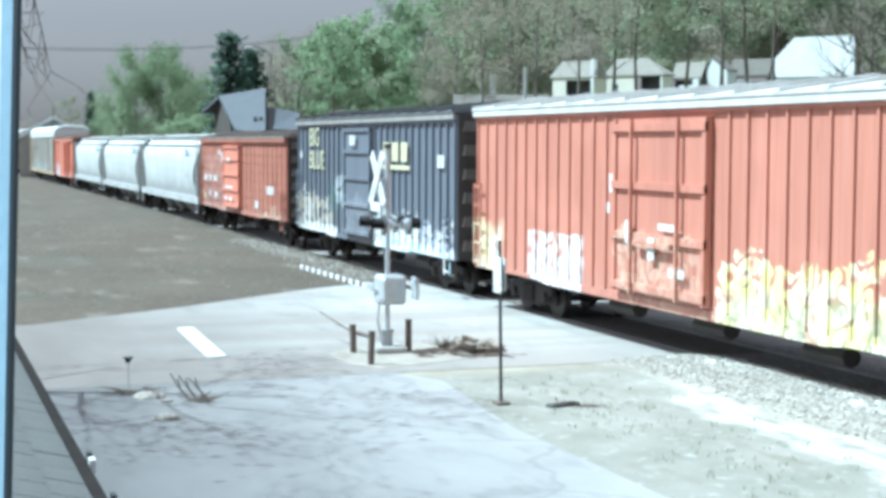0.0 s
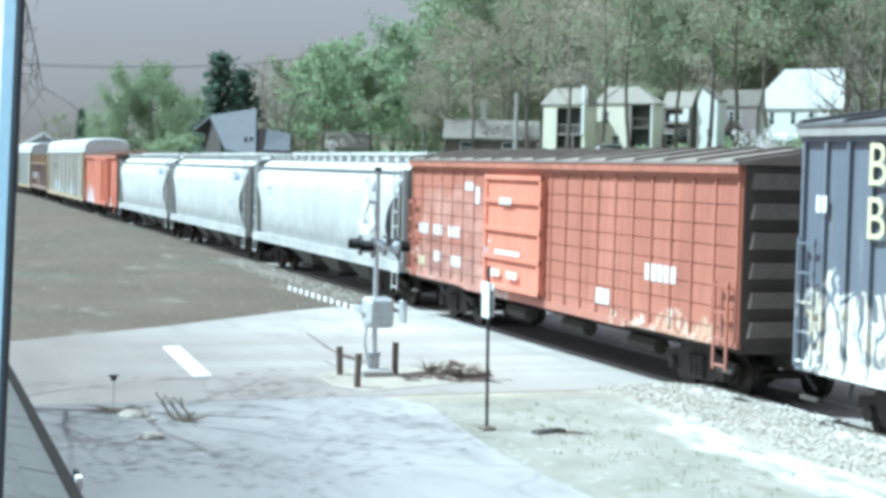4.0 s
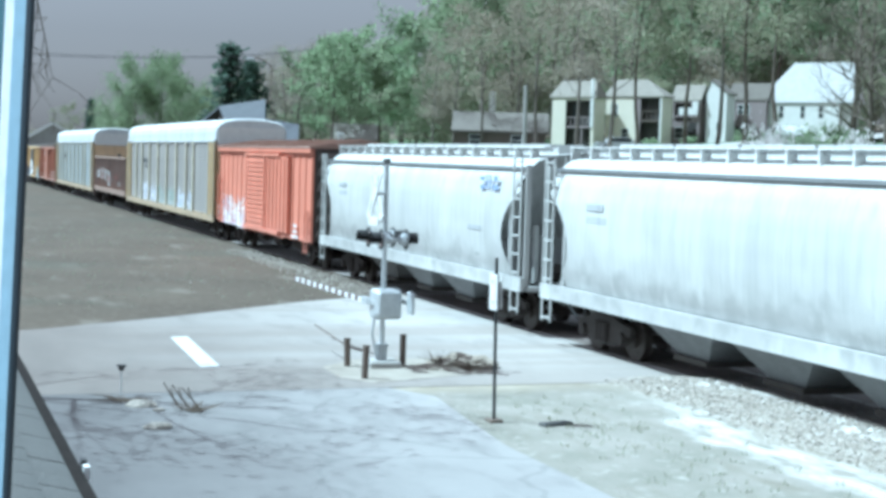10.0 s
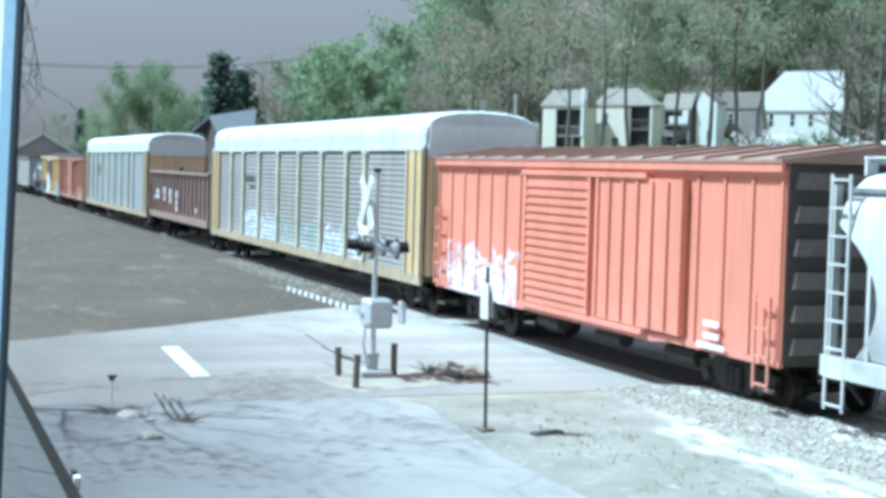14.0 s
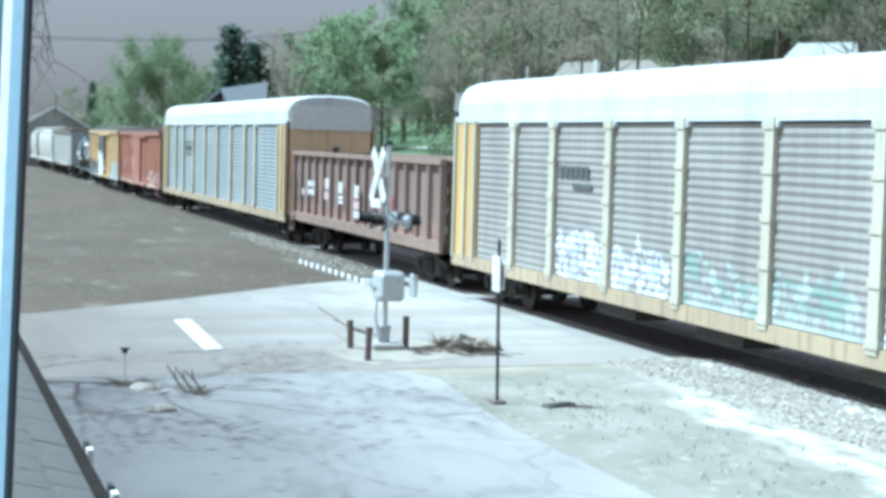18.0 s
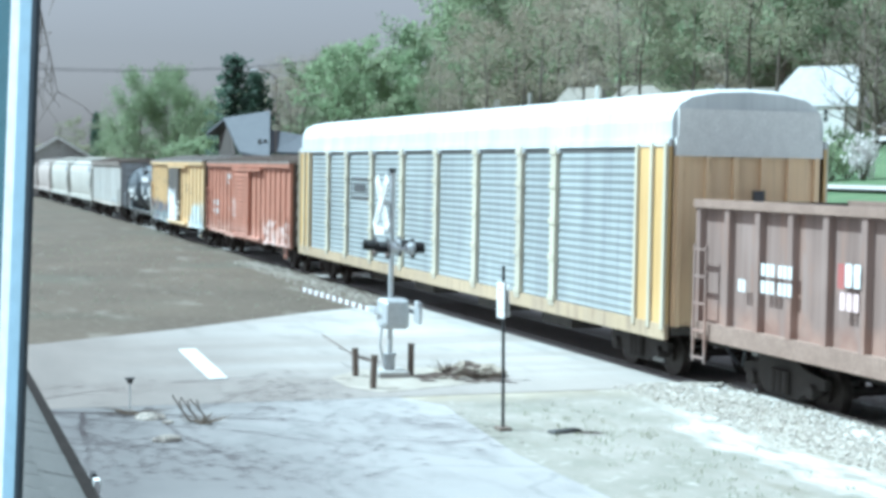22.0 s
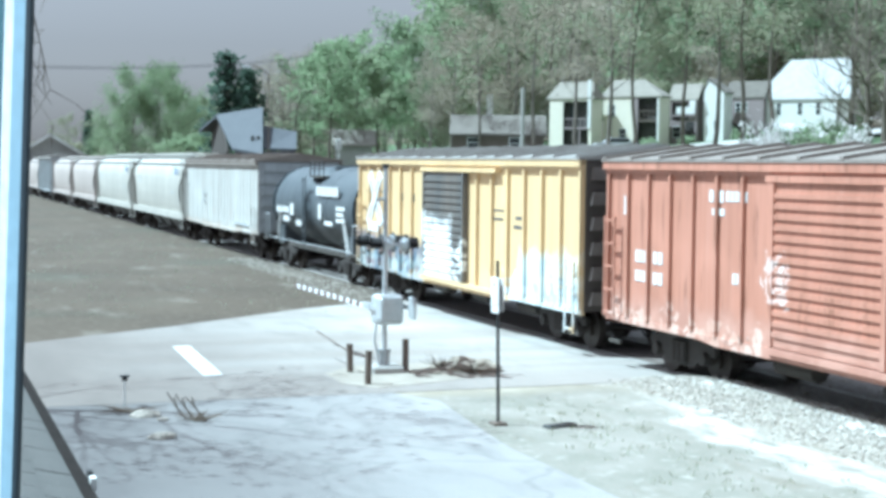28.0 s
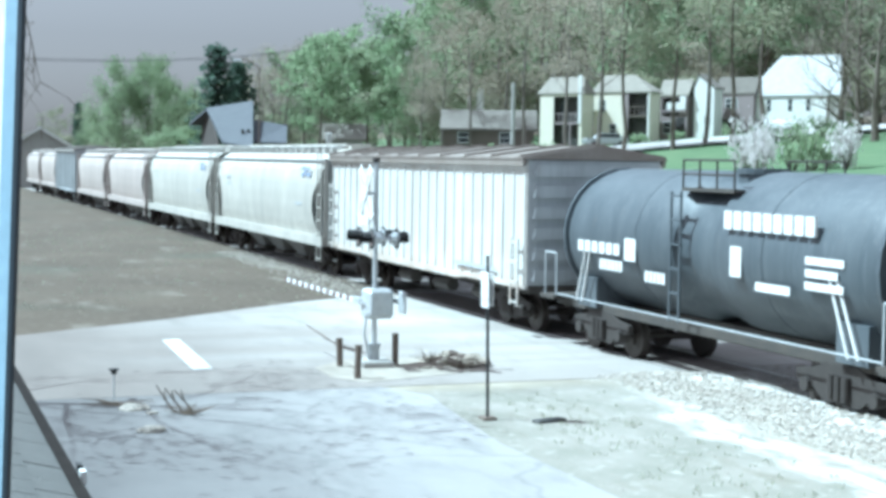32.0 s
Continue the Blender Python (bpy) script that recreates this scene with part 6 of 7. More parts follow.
def grow(rng, h, clear, spread, levels, r0, upward=0.5):
    """Trunk, limbs and twigs; gives vertices, faces and the tips."""
    co, fa, tips = [], [], []
    trunk = []
    p = Vector((0, 0, -0.3))
    n = 7
    for k in range(n + 1):
        trunk.append(p.copy())
        p = p + Vector((rng.uniform(-0.09, 0.09) * h / n, rng.uniform(-0.09, 0.09) * h / n, h / n))
    for k in range(n):
        cone_into(co, fa, trunk[k], trunk[k + 1], r0 * (1 - k / n) + 0.02, r0 * (1 - (k + 1) / n) + 0.02, 7)

    def branch(a, d, length, r, lev):
        pts = [a]
        for k in range(3):
            d = (d + Vector((rng.uniform(-0.28, 0.28), rng.uniform(-0.28, 0.28), rng.uniform(-0.1, 0.28) * upward))).normalized()
            b = pts[-1] + d * length / 3
            cone_into(co, fa, pts[-1], b, r * (1 - k / 3.4), r * (1 - (k + 1) / 3.4), 5 if lev > 1 else 3)
            pts.append(b)
        tips.append(pts[-1])
        tips.append(pts[-2])
        if lev:
            for _ in range(rng.choice((3, 4)) if lev > 1 else rng.choice((2, 3, 4))):
                q = pts[rng.choice((1, 2, 3))]
                e = (d + Vector((rng.uniform(-0.9, 0.9), rng.uniform(-0.9, 0.9), rng.uniform(-0.3, 0.7)))).normalized()
                branch(q, e, length * rng.uniform(0.45, 0.65), r * 0.5, lev - 1)
    m = 13
    for k in range(m):
        f = clear + (1 - clear) * (k + 0.5) / m
        i = min(n - 1, int(f * n))
        a = trunk[i].lerp(trunk[i + 1], f * n - i)
        t = k * 2.4 + rng.uniform(-0.5, 0.5)
        ln = spread * (1.15 - 0.75 * abs(f - clear - 0.25)) * rng.uniform(0.75, 1.1) * (1 if f < 0.85 else 0.6)
        branch(a, Vector((math.cos(t), math.sin(t), rng.uniform(0.3, 0.9))).normalized(), ln, r0 * 0.36 * (1.2 - f), levels)
    tips.append(trunk[-1])
    return co, fa, tips


def foliage(rng, tips, per, cloud, size):
    co, fa = [], []
    for t in tips:
        if rng.random() < 0.12:
            continue
        for _ in range(per):
            p = t + Vector((rng.gauss(0, cloud), rng.gauss(0, cloud), rng.gauss(0, cloud * 0.8)))
            u = Vector((rng.uniform(-1, 1), rng.uniform(-1, 1), rng.uniform(-1, 1))).normalized()
            v = u.orthogonal().normalized()
            s = size * rng.uniform(0.5, 1.3)
            k = len(co)
            co += [tuple(p + u * s), tuple(p + v * s * 0.6), tuple(p - u * s), tuple(p - v * s * 0.6)]
            fa.append((k, k + 1, k + 2, k + 3))
    return co, fa


def raw(name, co, fa, material, parent):
    me = bpy.data.meshes.new(name)
    me.from_pydata(co, [], fa)
    me.materials.append(material)
    ob = new(name, me)
    ob.parent = parent
    return ob


def tree(seed, label, h, clear, spread, bark, leaf, per, cloud, size, r0=0.24, levels=2, group="trees on the slope", name="tree"):
    rng = random.Random(seed)
    t = thing(name, label, "tree", group=group)
    co, fa, tips = grow(rng, h, clear, spread, levels, r0)
    raw("trunk", co, fa, M[bark], t)
    if per:
        raw("crown", *foliage(rng, tips, per, cloud, size), M[leaf], t)
    return t


def conifer(seed, label, h, w):
    rng = random.Random(seed)
    t = thing("conifer", label, "conifer tree", group="trees on the slope")
    co, fa = [], []
    cone_into(co, fa, Vector((0, 0, -0.3)), Vector((0, 0, h)), 0.22, 0.03, 7)
    tips = []
    for k in range(70):
        f = 0.12 + 0.86 * k / 70
        a = Vector((0, 0, f * h))
        t2 = k * 2.4
        ln = w * (1.06 - f) ** 0.75 * rng.uniform(0.5, 1.15)
        b = a + Vector((math.cos(t2) * ln, math.sin(t2) * ln, rng.uniform(-0.1, 0.25) * ln))
        cone_into(co, fa, a, b, 0.05, 0.01, 4)
        for j in range(1, 5):
            tips.append(a.lerp(b, j / 4))
    raw("trunk", co, fa, M["bark"], t)
    raw("crown", *foliage(rng, tips, 10, 0.3, 0.28), M["needle"], t)
    return t


def spot(az, d, dz=0.0, turn=0.0):
    a = radians(az)
    x, y = -math.sin(a) * d, math.cos(a) * d
    return Matrix.Translation((x, y, rise(x, y) + dz)) @ Matrix.Rotation(a + turn, 4, 'Z')


SCALE = lambda s, sz=None: Matrix.Diagonal((s, s, sz or s, 1))
kinds = dict(
    green=[tree(11, "tall broadleaf tree in fresh spring leaf", 17, 0.22, 4.6, "bark", "leaf_green", 13, 0.5, 0.27), tree(12, "tall broadleaf tree in fresh spring leaf", 19, 0.35, 4.2, "bark", "leaf_green", 12, 0.5, 0.26)],
    hazy=[tree(13, "tall tree with thin budding leaves", 18, 0.4, 4.2, "bark", "leaf_hazy", 7, 0.45, 0.19), tree(14, "tall tree with thin budding leaves", 16, 0.2, 4.6, "bark", "leaf_hazy", 9, 0.45, 0.2)],
    bare=[tree(15, "tall tree with bare brown branches and buds", 18, 0.32, 4.0, "bark", "leaf_bud", 4, 0.5, 0.11), tree(16, "tall tree with bare brown branches and buds", 17, 0.2, 4.2, "pale_bark", "leaf_bud", 4, 0.5, 0.11)],
    thicket=[tree(20, "leafy thicket under the tall trees", 6.5, 0.03, 3.2, "bark", "leaf_hazy", 14, 0.55, 0.14, 0.08), tree(21, "leafy thicket under the tall trees", 7.5, 0.05, 3.0, "bark", "leaf_bud", 9, 0.55, 0.14, 0.08)],
    full=[tree(18, "round broadleaf tree in dense spring leaf", 13, 0.12, 4.6, "bark", "leaf_dense", 30, 0.66, 0.16)],
    trunk=[tree(22, "tall tree with a long clear trunk and thin crown", 20, 0.4, 3.6, "bark", "leaf_hazy", 8, 0.6, 0.15, 0.22), tree(23, "tall tree with a long clear trunk and thin crown", 21, 0.34, 3.4, "pale_bark", "leaf_bud", 7, 0.6, 0.16, 0.24)],
)
fir = conifer(17, "dark green pine tree behind the grey house", 14, 3.2)
used = set()


def plant(kind, m):
    """The first use moves the master itself, further ones are copies."""
    src = kind if not isinstance(kind, str) else random.choice(kinds[kind])
    loc, rot, sc = m.decompose()
    if src.name not in used:
        used.add(src.name)
        src.matrix_basis = m
        return src
    ob = copy_thing(src, Matrix.LocRotScale(loc, rot, None))
    ob.scale = sc
    return ob


random.seed(5)
# the wood on the hill
for row, (d0, n, a0, a1) in enumerate(((178, 17, 50, 73), (192, 19, 49, 76), (208, 20, 49, 77), (225, 21, 48, 77.5), (245, 21, 48, 78), (270, 14, 48, 78.5), (298, 10, 48, 79))):
    for k in range(n):
        az = a0 + (k + random.uniform(0.1, 0.9)) * (a1 - a0) / n
        d = d0 + random.uniform(-6, 6)
        r = random.random()
        if az > 72.5:
            kind = "green" if r < 0.6 else "bare"
        elif az > 66:
            kind = "bare" if r < 0.34 else "hazy" if r < 0.68 else "green"
        else:
            kind = "green" if r < 0.42 else "hazy" if r < 0.72 else "bare"
        s = random.uniform(0.85, 1.12) * (1.15 if az < 70 else 0.92 if az < 71.3 else 0.72 if az < 76 else 0.64)
        plant(kind, spot(az, d, -0.2, random.uniform(0, 6.28)) @ SCALE(s, s * random.uniform(0.95, 1.15)))
# undergrowth
for k in range(14):
    az = 50 + k * 1.9
    plant("hazy" if k % 2 else "bare", spot(az, random.uniform(168, 215), -3.2, random.uniform(0, 6.28)) @ SCALE(0.62, 0.5))
for k in range(46):
    az = 49.5 + k * 0.6 + random.uniform(-0.2, 0.2)
    plant("thicket", spot(az, random.uniform(168, 200), -0.3, random.uniform(0, 6.28)) @ SCALE(random.uniform(0.8, 1.2)))
# trunks before the houses
for az, d, s in ((68.0, 150, 0.85), (67.1, 138, 0.9), (65.6, 146, 0.95), (64.52, 137, 1.0), (63.54, 135, 1.0), (61.7, 134, 1.05), (60.58, 136, 1.0), (59.56, 134, 1.1), (58.6, 150, 1.1), (69.3, 140, 0.8), (71.0, 144, 0.62), (70.2, 150, 0.8)):
    plant("trunk", spot(az, d, -0.2, random.uniform(0, 6.28)) @ SCALE(s * 0.9, s * 0.84))
for az, d, s in ((74.8, 150, 0.68), (73.8, 155, 0.72), (75.4, 165, 0.68), (73.0, 160, 0.7)):
    plant("green", spot(az, d, -0.2, random.uniform(0, 6.28)) @ SCALE(s))
plant(kinds["bare"][0], spot(53.0, 132, -0.2, 1.0) @ SCALE(0.9, 0.78))
big = tree(19, "large bare dark tree before the white house", 11.5, 0.14, 4.2, "bark", "leaf_bud", 1, 0.4, 0.08, 0.34, 3, group="", name="bare_tree")
big.matrix_basis = spot(55.1, 126, -0.2, 1.2)
copy_thing(big, spot(54.5, 122, -0.3, 3.1))
copy_thing(big, spot(55.75, 131, -0.3, 4.6))
# left of the grey house
plant("full", spot(81.95, 165, -0.2, 0.6) @ SCALE(0.66, 0.92))
plant("full", spot(81.1, 168, -0.2, 2.6) @ SCALE(0.66, 0.93))
plant("full", spot(80.4, 176, -0.2, 1.6) @ SCALE(0.5, 0.75))
plant("full", spot(82.5, 170, -0.2, 4.6) @ SCALE(0.45, 0.62))
plant("full", spot(79.7, 160, -0.2, 3.6) @ SCALE(0.5, 0.4))
plant("green", spot(80.3, 150, -0.2, 4.6) @ SCALE(0.4, 0.32))
plant(fir, spot(78.6, 152, -0.2, 0.3) @ SCALE(1.25, 0.98))
plant(fir, spot(77.8, 156, -0.2, 2.3) @ SCALE(1.0, 0.86))
for az, d, s in ((77.7, 164, 0.62), (77.5, 168, 0.66), (77.3, 162, 0.64), (77.1, 172, 0.7), (76.9, 166, 0.68), (76.7, 176, 0.72), (76.5, 164, 0.68), (76.3, 170, 0.7), (76.1, 162, 0.68), (75.9, 174, 0.72)):
    plant("bare", spot(az, d, -0.2, az * 5) @ SCALE(s))
for az, d, s in ((79.6, 190, 0.5), (79.2, 184, 0.55), (78.0, 190, 0.6)):
    plant("green", spot(az, d, -0.2, az * 5) @ SCALE(s * 1.2, s))
plant("hazy", spot(84.25, 265, -0.2, 1.3) @ SCALE(0.6, 0.62))
plant("full", spot(83.0, 240, -0.2, 1.3) @ SCALE(0.6, 0.55))
plant(fir, spot(83.55, 270, -0.2, 2.9) @ SCALE(0.7, 0.82))
for k in range(20):
    plant("bare" if k % 3 else "hazy", spot(79 + k * 0.42, random.uniform(280, 330), -2, k) @ SCALE(0.7, 0.42 + 0.12 * random.random()))

# bare tree beside the yard, whose branches shade the asphalt
yard_tree = tree(31, "bare spreading tree beside the yard", 10.5, 0.3, 5.0, "bark", "leaf_bud", 2, 0.35, 0.06, 0.16, 3, group="", name="yard_tree")
yard_tree.matrix_basis = pose(-25, -1.0, 0)
co, fa = [], []
rng = random.Random(8)
for sx, reach in ((0.0, 3.1), (0.7, 2.7)):
    line = [Vector(p) for p in ((0, 0, 6.2), (sx * 0.5, reach * 0.5, 7.2), (sx, reach * 0.8, 7.0), (sx, reach * 0.95, 6.2), (sx, reach, 5.5), (sx, reach + 0.12, 4.9))]
    for k in range(5):
        cone_into(co, fa, line[k], line[k + 1], 0.03 - 0.005 * k, 0.025 - 0.005 * k, 5)
        for _ in range(6 if k > 1 else 1):
            a = line[k].lerp(line[k + 1], rng.random())
            b = a + Vector((rng.uniform(-0.4, 0.4), rng.uniform(-0.35, 0.4), rng.uniform(-0.7, 0.1)))
            cone_into(co, fa, a, b, 0.008, 0.004, 4)
            cone_into(co, fa, b, b + Vector((rng.uniform(-0.2, 0.2), rng.uniform(-0.2, 0.25), rng.uniform(-0.4, 0))), 0.009, 0.004, 3)
raw("drooping_limb", co, fa, M["bark"], yard_tree)


def bush(at, label, s, leaf="leaf_green"):
    rng = random.Random(int(s * 100))
    b = thing("bush", label, "bush", at, "bushes by the houses")
    tips, co, fa = [], [], []
    for k in range(26):
        t = k * 2.4
        e = Vector((math.cos(t) * s * rng.uniform(0.2, 1), math.sin(t) * s * rng.uniform(0.2, 1), s * rng.uniform(0.4, 1.1)))
        cone_into(co, fa, Vector((0, 0, -0.1)), e, 0.03, 0.01, 3)
        tips += [e, e * 0.75]
    raw("stem", co, fa, M["bark"], b)
    raw("foliage", *foliage(rng, tips, 9, s * 0.18, 0.14), M[leaf], b)


for k, (az, d, s) in enumerate(((58.4, 133, 1.5), (57.4, 131, 1.8), (56.2, 134, 1.6), (55.6, 131, 1.3), (69.5, 126, 1.0), (68.2, 124, 0.9), (80.6, 140, 2.2), (79.9, 138, 1.9), (69.2, 117, 1.6), (68.5, 119, 1.2), (67.9, 116, 1.8), (67.2, 120, 1.3), (66.6, 118, 1.7), (66.0, 121, 1.4), (65.3, 119, 1.0), (70.2, 120, 1.7), (71.0, 121, 1.9), (66.4, 129, 1.0), (62.9, 152, 0.8), (61.6, 152, 0.7), (59.6, 150, 1.0))):
    bush(spot(az, d, -0.1, k), "rounded green shrub in spring leaf", s + 0.01 * k)
for az, d, s in ((59.0, 92, 1.5), (58.5, 90, 1.4), (55.5, 90, 1.3)):
    bush(spot(az, d, 0.0, az) @ SCALE(0.75, 1.9), "tall shrub covered in white blossom", s, "blossom")
for az, d, s in ((57.4, 92, 1.6), (56.7, 91, 1.75), (56.1, 93, 1.5)):
    bush(spot(az, d, 0.0, az) @ SCALE(0.8, 1.3), "tall grey-green shrub beside the blossom", s, "leaf_dense")


# ---- houses on the slope ----
def window(h, u, z, w, hh, y, shutters=False):
    o = pbox("window", u - w / 2 - 0.08, y - 0.05, z - 0.08, u + w / 2 + 0.08, y + 0.02, z + hh + 0.08, M["white"], h)
    pbox("pane", u - w / 2, y - 0.07, z, u + w / 2, y - 0.052, z + hh, M["glass"], o)
    pbox("sash_bar", u - w / 2, y - 0.085, z + hh / 2 - 0.03, u + w / 2, y - 0.071, z + hh / 2 + 0.03, M["white"], o)
    if shutters:
        for s in (-1, 1):
            pbox("shutter", u + s * (w / 2 + 0.1) - (0.35 if s < 0 else 0), y - 0.06, z - 0.05, u + s * (w / 2 + 0.1) + (0.35 if s > 0 else 0), y - 0.02, z + hh + 0.05, M["letter_dark"], o)


def gable(h, x0, x1, y0, y1, eave, ridge, material, over=0.35, along='x'):
    """A pitched roof slab with its ridge along x or y."""
    if along == 'x':
        m = (y0 + y1) / 2
        pr = [(y0 - over, eave - 0.12), (m, ridge), (y1 + over, eave - 0.12), (y1 + over, eave + 0.06), (m, ridge + 0.2), (y0 - over, eave + 0.06)]
        bm = prism(pr, x0 - over, x1 + over)
    else:
        m = (x0 + x1) / 2
        pr = [(x0 - over, eave - 0.12), (m, ridge), (x1 + over, eave - 0.12), (x1 + over, eave + 0.06), (m, ridge + 0.2), (x0 - over, eave + 0.06)]
        bm = prism(pr, y0 - over, y1 + over)
        for v in bm.verts:
            v.co = Vector((v.co.y, v.co.x, v.co.z))
        bmesh.ops.recalc_face_normals(bm, faces=bm.faces)
    r = part("roof", bm, material, h)
    # wall under the gables
    if along == 'x':
        pr2 = [(y0, eave - 0.1), (y1, eave - 0.1), (m, ridge - 0.05)]
        return r, [prism(pr2, x0 + 0.01, x0 + 0.2), prism(pr2, x1 - 0.2, x1 - 0.01)]
    pr2 = [(x0, eave - 0.1), (x1, eave - 0.1), (m, ridge - 0.05)]
    out = []
    for ya, yb in ((y0 + 0.01, y0 + 0.2), (y1 - 0.2, y1 - 0.01)):
        b2 = prism(pr2, ya, yb)
        for v in b2.verts:
            v.co = Vector((v.co.y, v.co.x, v.co.z))
        bmesh.ops.recalc_face_normals(b2, faces=b2.faces)
        out.append(b2)
    return r, out


def shell(h, x0, x1, y0, y1, z0, z1, material, openings=()):
    """Front wall in pieces round its openings (x0, x1, z0, z1), with back and side walls."""
    xs_ = sorted({x0, x1, *[o[0] for o in openings], *[o[1] for o in openings]})
    for a, b in zip(xs_, xs_[1:]):
        cuts = sorted((o[2], o[3]) for o in openings if o[0] <= a and o[1] >= b)
        z = z0
        for c, d in cuts + [(z1, z1)]:
            if c > z + 0.01:
                pbox("wall", a, y0, z, b, y0 + 0.2, c, material, h)
            z = max(z, d)
    pbox("wall", x0, y0 + 0.2, z0, x0 + 0.2, y1, z1, material, h)
    pbox("wall", x1 - 0.2, y0 + 0.2, z0, x1, y1, z1, material, h)
    pbox("wall", x0 + 0.2, y1 - 0.2, z0, x1 - 0.2, y1, z1, material, h)
    if openings:
        pbox("inner_wall", x0 + 0.25, y0 + 2.2, z0, x1 - 0.25, y0 + 2.35, z1, M["dark_gap"], h)


def gable_house(h, x0, x1, depth, z0, eave, ridge, wall, roof, along='x', openings=(), y0=0.0):
    shell(h, x0, x1, y0, y0 + depth, z0, eave, wall, openings)
    r, ends = gable(h, x0, x1, y0, y0 + depth, eave, ridge, roof, along=along)
    for b in ends:
        part("gable_wall", b, wall, h)


def flat_spot(az, d, z):
    a = radians(az)
    return Matrix.Translation((-math.sin(a) * d, math.cos(a) * d, z)) @ Matrix.Rotation(a, 4, 'Z')


def slab(corners, thick):
    """A sloping roof slab between four corners."""
    bm = bmesh.new()
    a = [bm.verts.new(v) for v in corners]
    b = [bm.verts.new((v.co.x, v.co.y, v.co.z - thick)) for v in a]
    bm.faces.new(a)
    bm.faces.new(b[::-1])
    for i in range(4):
        bm.faces.new((a[i], b[i], b[(i + 1) % 4], a[(i + 1) % 4]))
    bmesh.ops.recalc_face_normals(bm, faces=bm.faces)
    return bm


HOUSE_ROW = flat_spot(60.5, 160, 0)


def house(label, u, z, back=0.0):
    """A house of the row on the slope: u along the row, z its ground floor, back its setback."""
    return thing("house", label, "house", HOUSE_ROW @ Matrix.Translation((u, back, z)) @ Matrix.Rotation(radians(-27), 4, 'Z') @ Matrix.Diagonal((1.03, 0.27, 1, 1)), "houses on the slope")


def hip_roof(h, x0, x1, y0, y1, eave, ridge, r0, r1, material, over=0.3, label=""):
    bm = bmesh.new()
    m = (y0 + y1) / 2
    e = [bm.verts.new(v) for v in ((x0 - over, y0 - over, eave), (x1 + over, y0 - over, eave), (x1 + over, y1 + over, eave), (x0 - over, y1 + over, eave))]
    low = [bm.verts.new((v.co.x, v.co.y, eave - 0.16)) for v in e]
    t = [bm.verts.new((r0, m, ridge)), bm.verts.new((r1, m, ridge))]
    for f in ((e[0], e[1], t[1], t[0]), (e[2], e[3], t[0], t[1]), (e[3], e[0], t[0]), (e[1], e[2], t[1]), tuple(low[::-1])):
        bm.faces.new(f)
    for i in range(4):
        bm.faces.new((e[i], low[i], low[(i + 1) % 4], e[(i + 1) % 4]))
    bmesh.ops.recalc_face_normals(bm, faces=bm.faces)
    return part("roof", bm, material, h, label)


# cream house with a deep dark recess and a white chimney
h = house("cream two-storey house with a deep shaded recess and tan roof", -15.0, 5.0)
shell(h, -2.5, 2.5, 0, 8, -1.5, 5.75, M["cream"], [(-0.85, 2.15, 0.0, 5.4)])
hip_roof(h, -2.5, 2.5, 0, 8, 5.8, 7.5, -2.0, 2.1, M["roof_tan"])
pbox("chimney", 2.1, -0.3, 2.6, 2.45, 0.3, 7.6, M["house_white"], h, "white chimney")
pbox("balcony_floor", -0.85, 0.3, 2.55, 2.15, 1.9, 2.75, M["house_dusk"], h)
for k in range(7):
    pbox("baluster", -0.8 + k * 0.48, 0.35, 2.75, -0.74 + k * 0.48, 0.42, 3.6, M["house_dusk"], h)
pbox("balcony_rail", -0.85, 0.33, 3.6, 2.15, 0.44, 3.7, M["house_dusk"], h)
pbox("porch_post", 1.0, 0.2, 0.0, 1.16, 0.36, 2.55, M["house_dusk"], h)
pbox("inner_window", -0.4, 2.14, 3.1, 0.5, 2.19, 5.0, M["glass"], h)
# its neighbour, with a two-deck shaded porch
h = house("cream two-storey house with a shaded two-deck porch and tan roof", -8.75, 5.6)
shell(h, -3.2, 3.25, 0, 8, -1.5, 5.35, M["cream"], [(0.4, 3.15, 0.0, 5.25)])
hip_roof(h, -3.2, 3.25, 0, 8, 5.4, 7.15, -2.5, 0.95, M["roof_tan"])
pbox("deck", 0.4, 0.1, 2.75, 3.15, 2.1, 2.95, M["house_brown"], h)
for k in range(6):
    pbox("baluster", 0.5 + k * 0.5, 0.12, 2.95, 0.57 + k * 0.5, 0.2, 3.8, M["house_brown"], h)
pbox("deck_rail", 0.4, 0.1, 3.8, 3.15, 0.22, 3.9, M["house_brown"], h)
pbox("corner_post", 3.02, -0.06, 0.0, 3.2, 0.12, 5.25, M["house_white"], h)
pbox("corner_post", 0.4, -0.06, 0.0, 0.85, 0.0, 5.25, M["house_dusk"], h)
window(h, -2.2, 3.3, 0.7, 1.2, 0)
window(h, -0.9, 0.9, 0.7, 1.1, 0)
# small house with pale balcony panels
h = house("small grey house with a white balcony panel and tan roof", -3.4, 6.2, 1.0)
shell(h, -1.5, 1.5, 0, 7, -1.5, 4.4, M["house_dusk"], [(-1.3, 0.6, 2.4, 4.2), (0.3, 1.3, 0.0, 2.2)])
gable(h, -1.5, 1.5, 0, 7, 4.5, 5.95, M["roof_tan"], 0.2)
pbox("balcony_panel", -0.7, -0.7, 3.0, 1.4, -0.62, 3.75, M["house_white"], h, "white balcony panel")
pbox("balcony_floor", -1.2, -0.7, 2.75, 1.4, 0.0, 2.95, M["house_dusk"], h)
pbox("corner_board", 0.75, -0.3, 3.0, 1.4, -0.2, 4.4, M["house_white"], h)
window(h, -0.7, 0.6, 0.8, 1.1, 0)
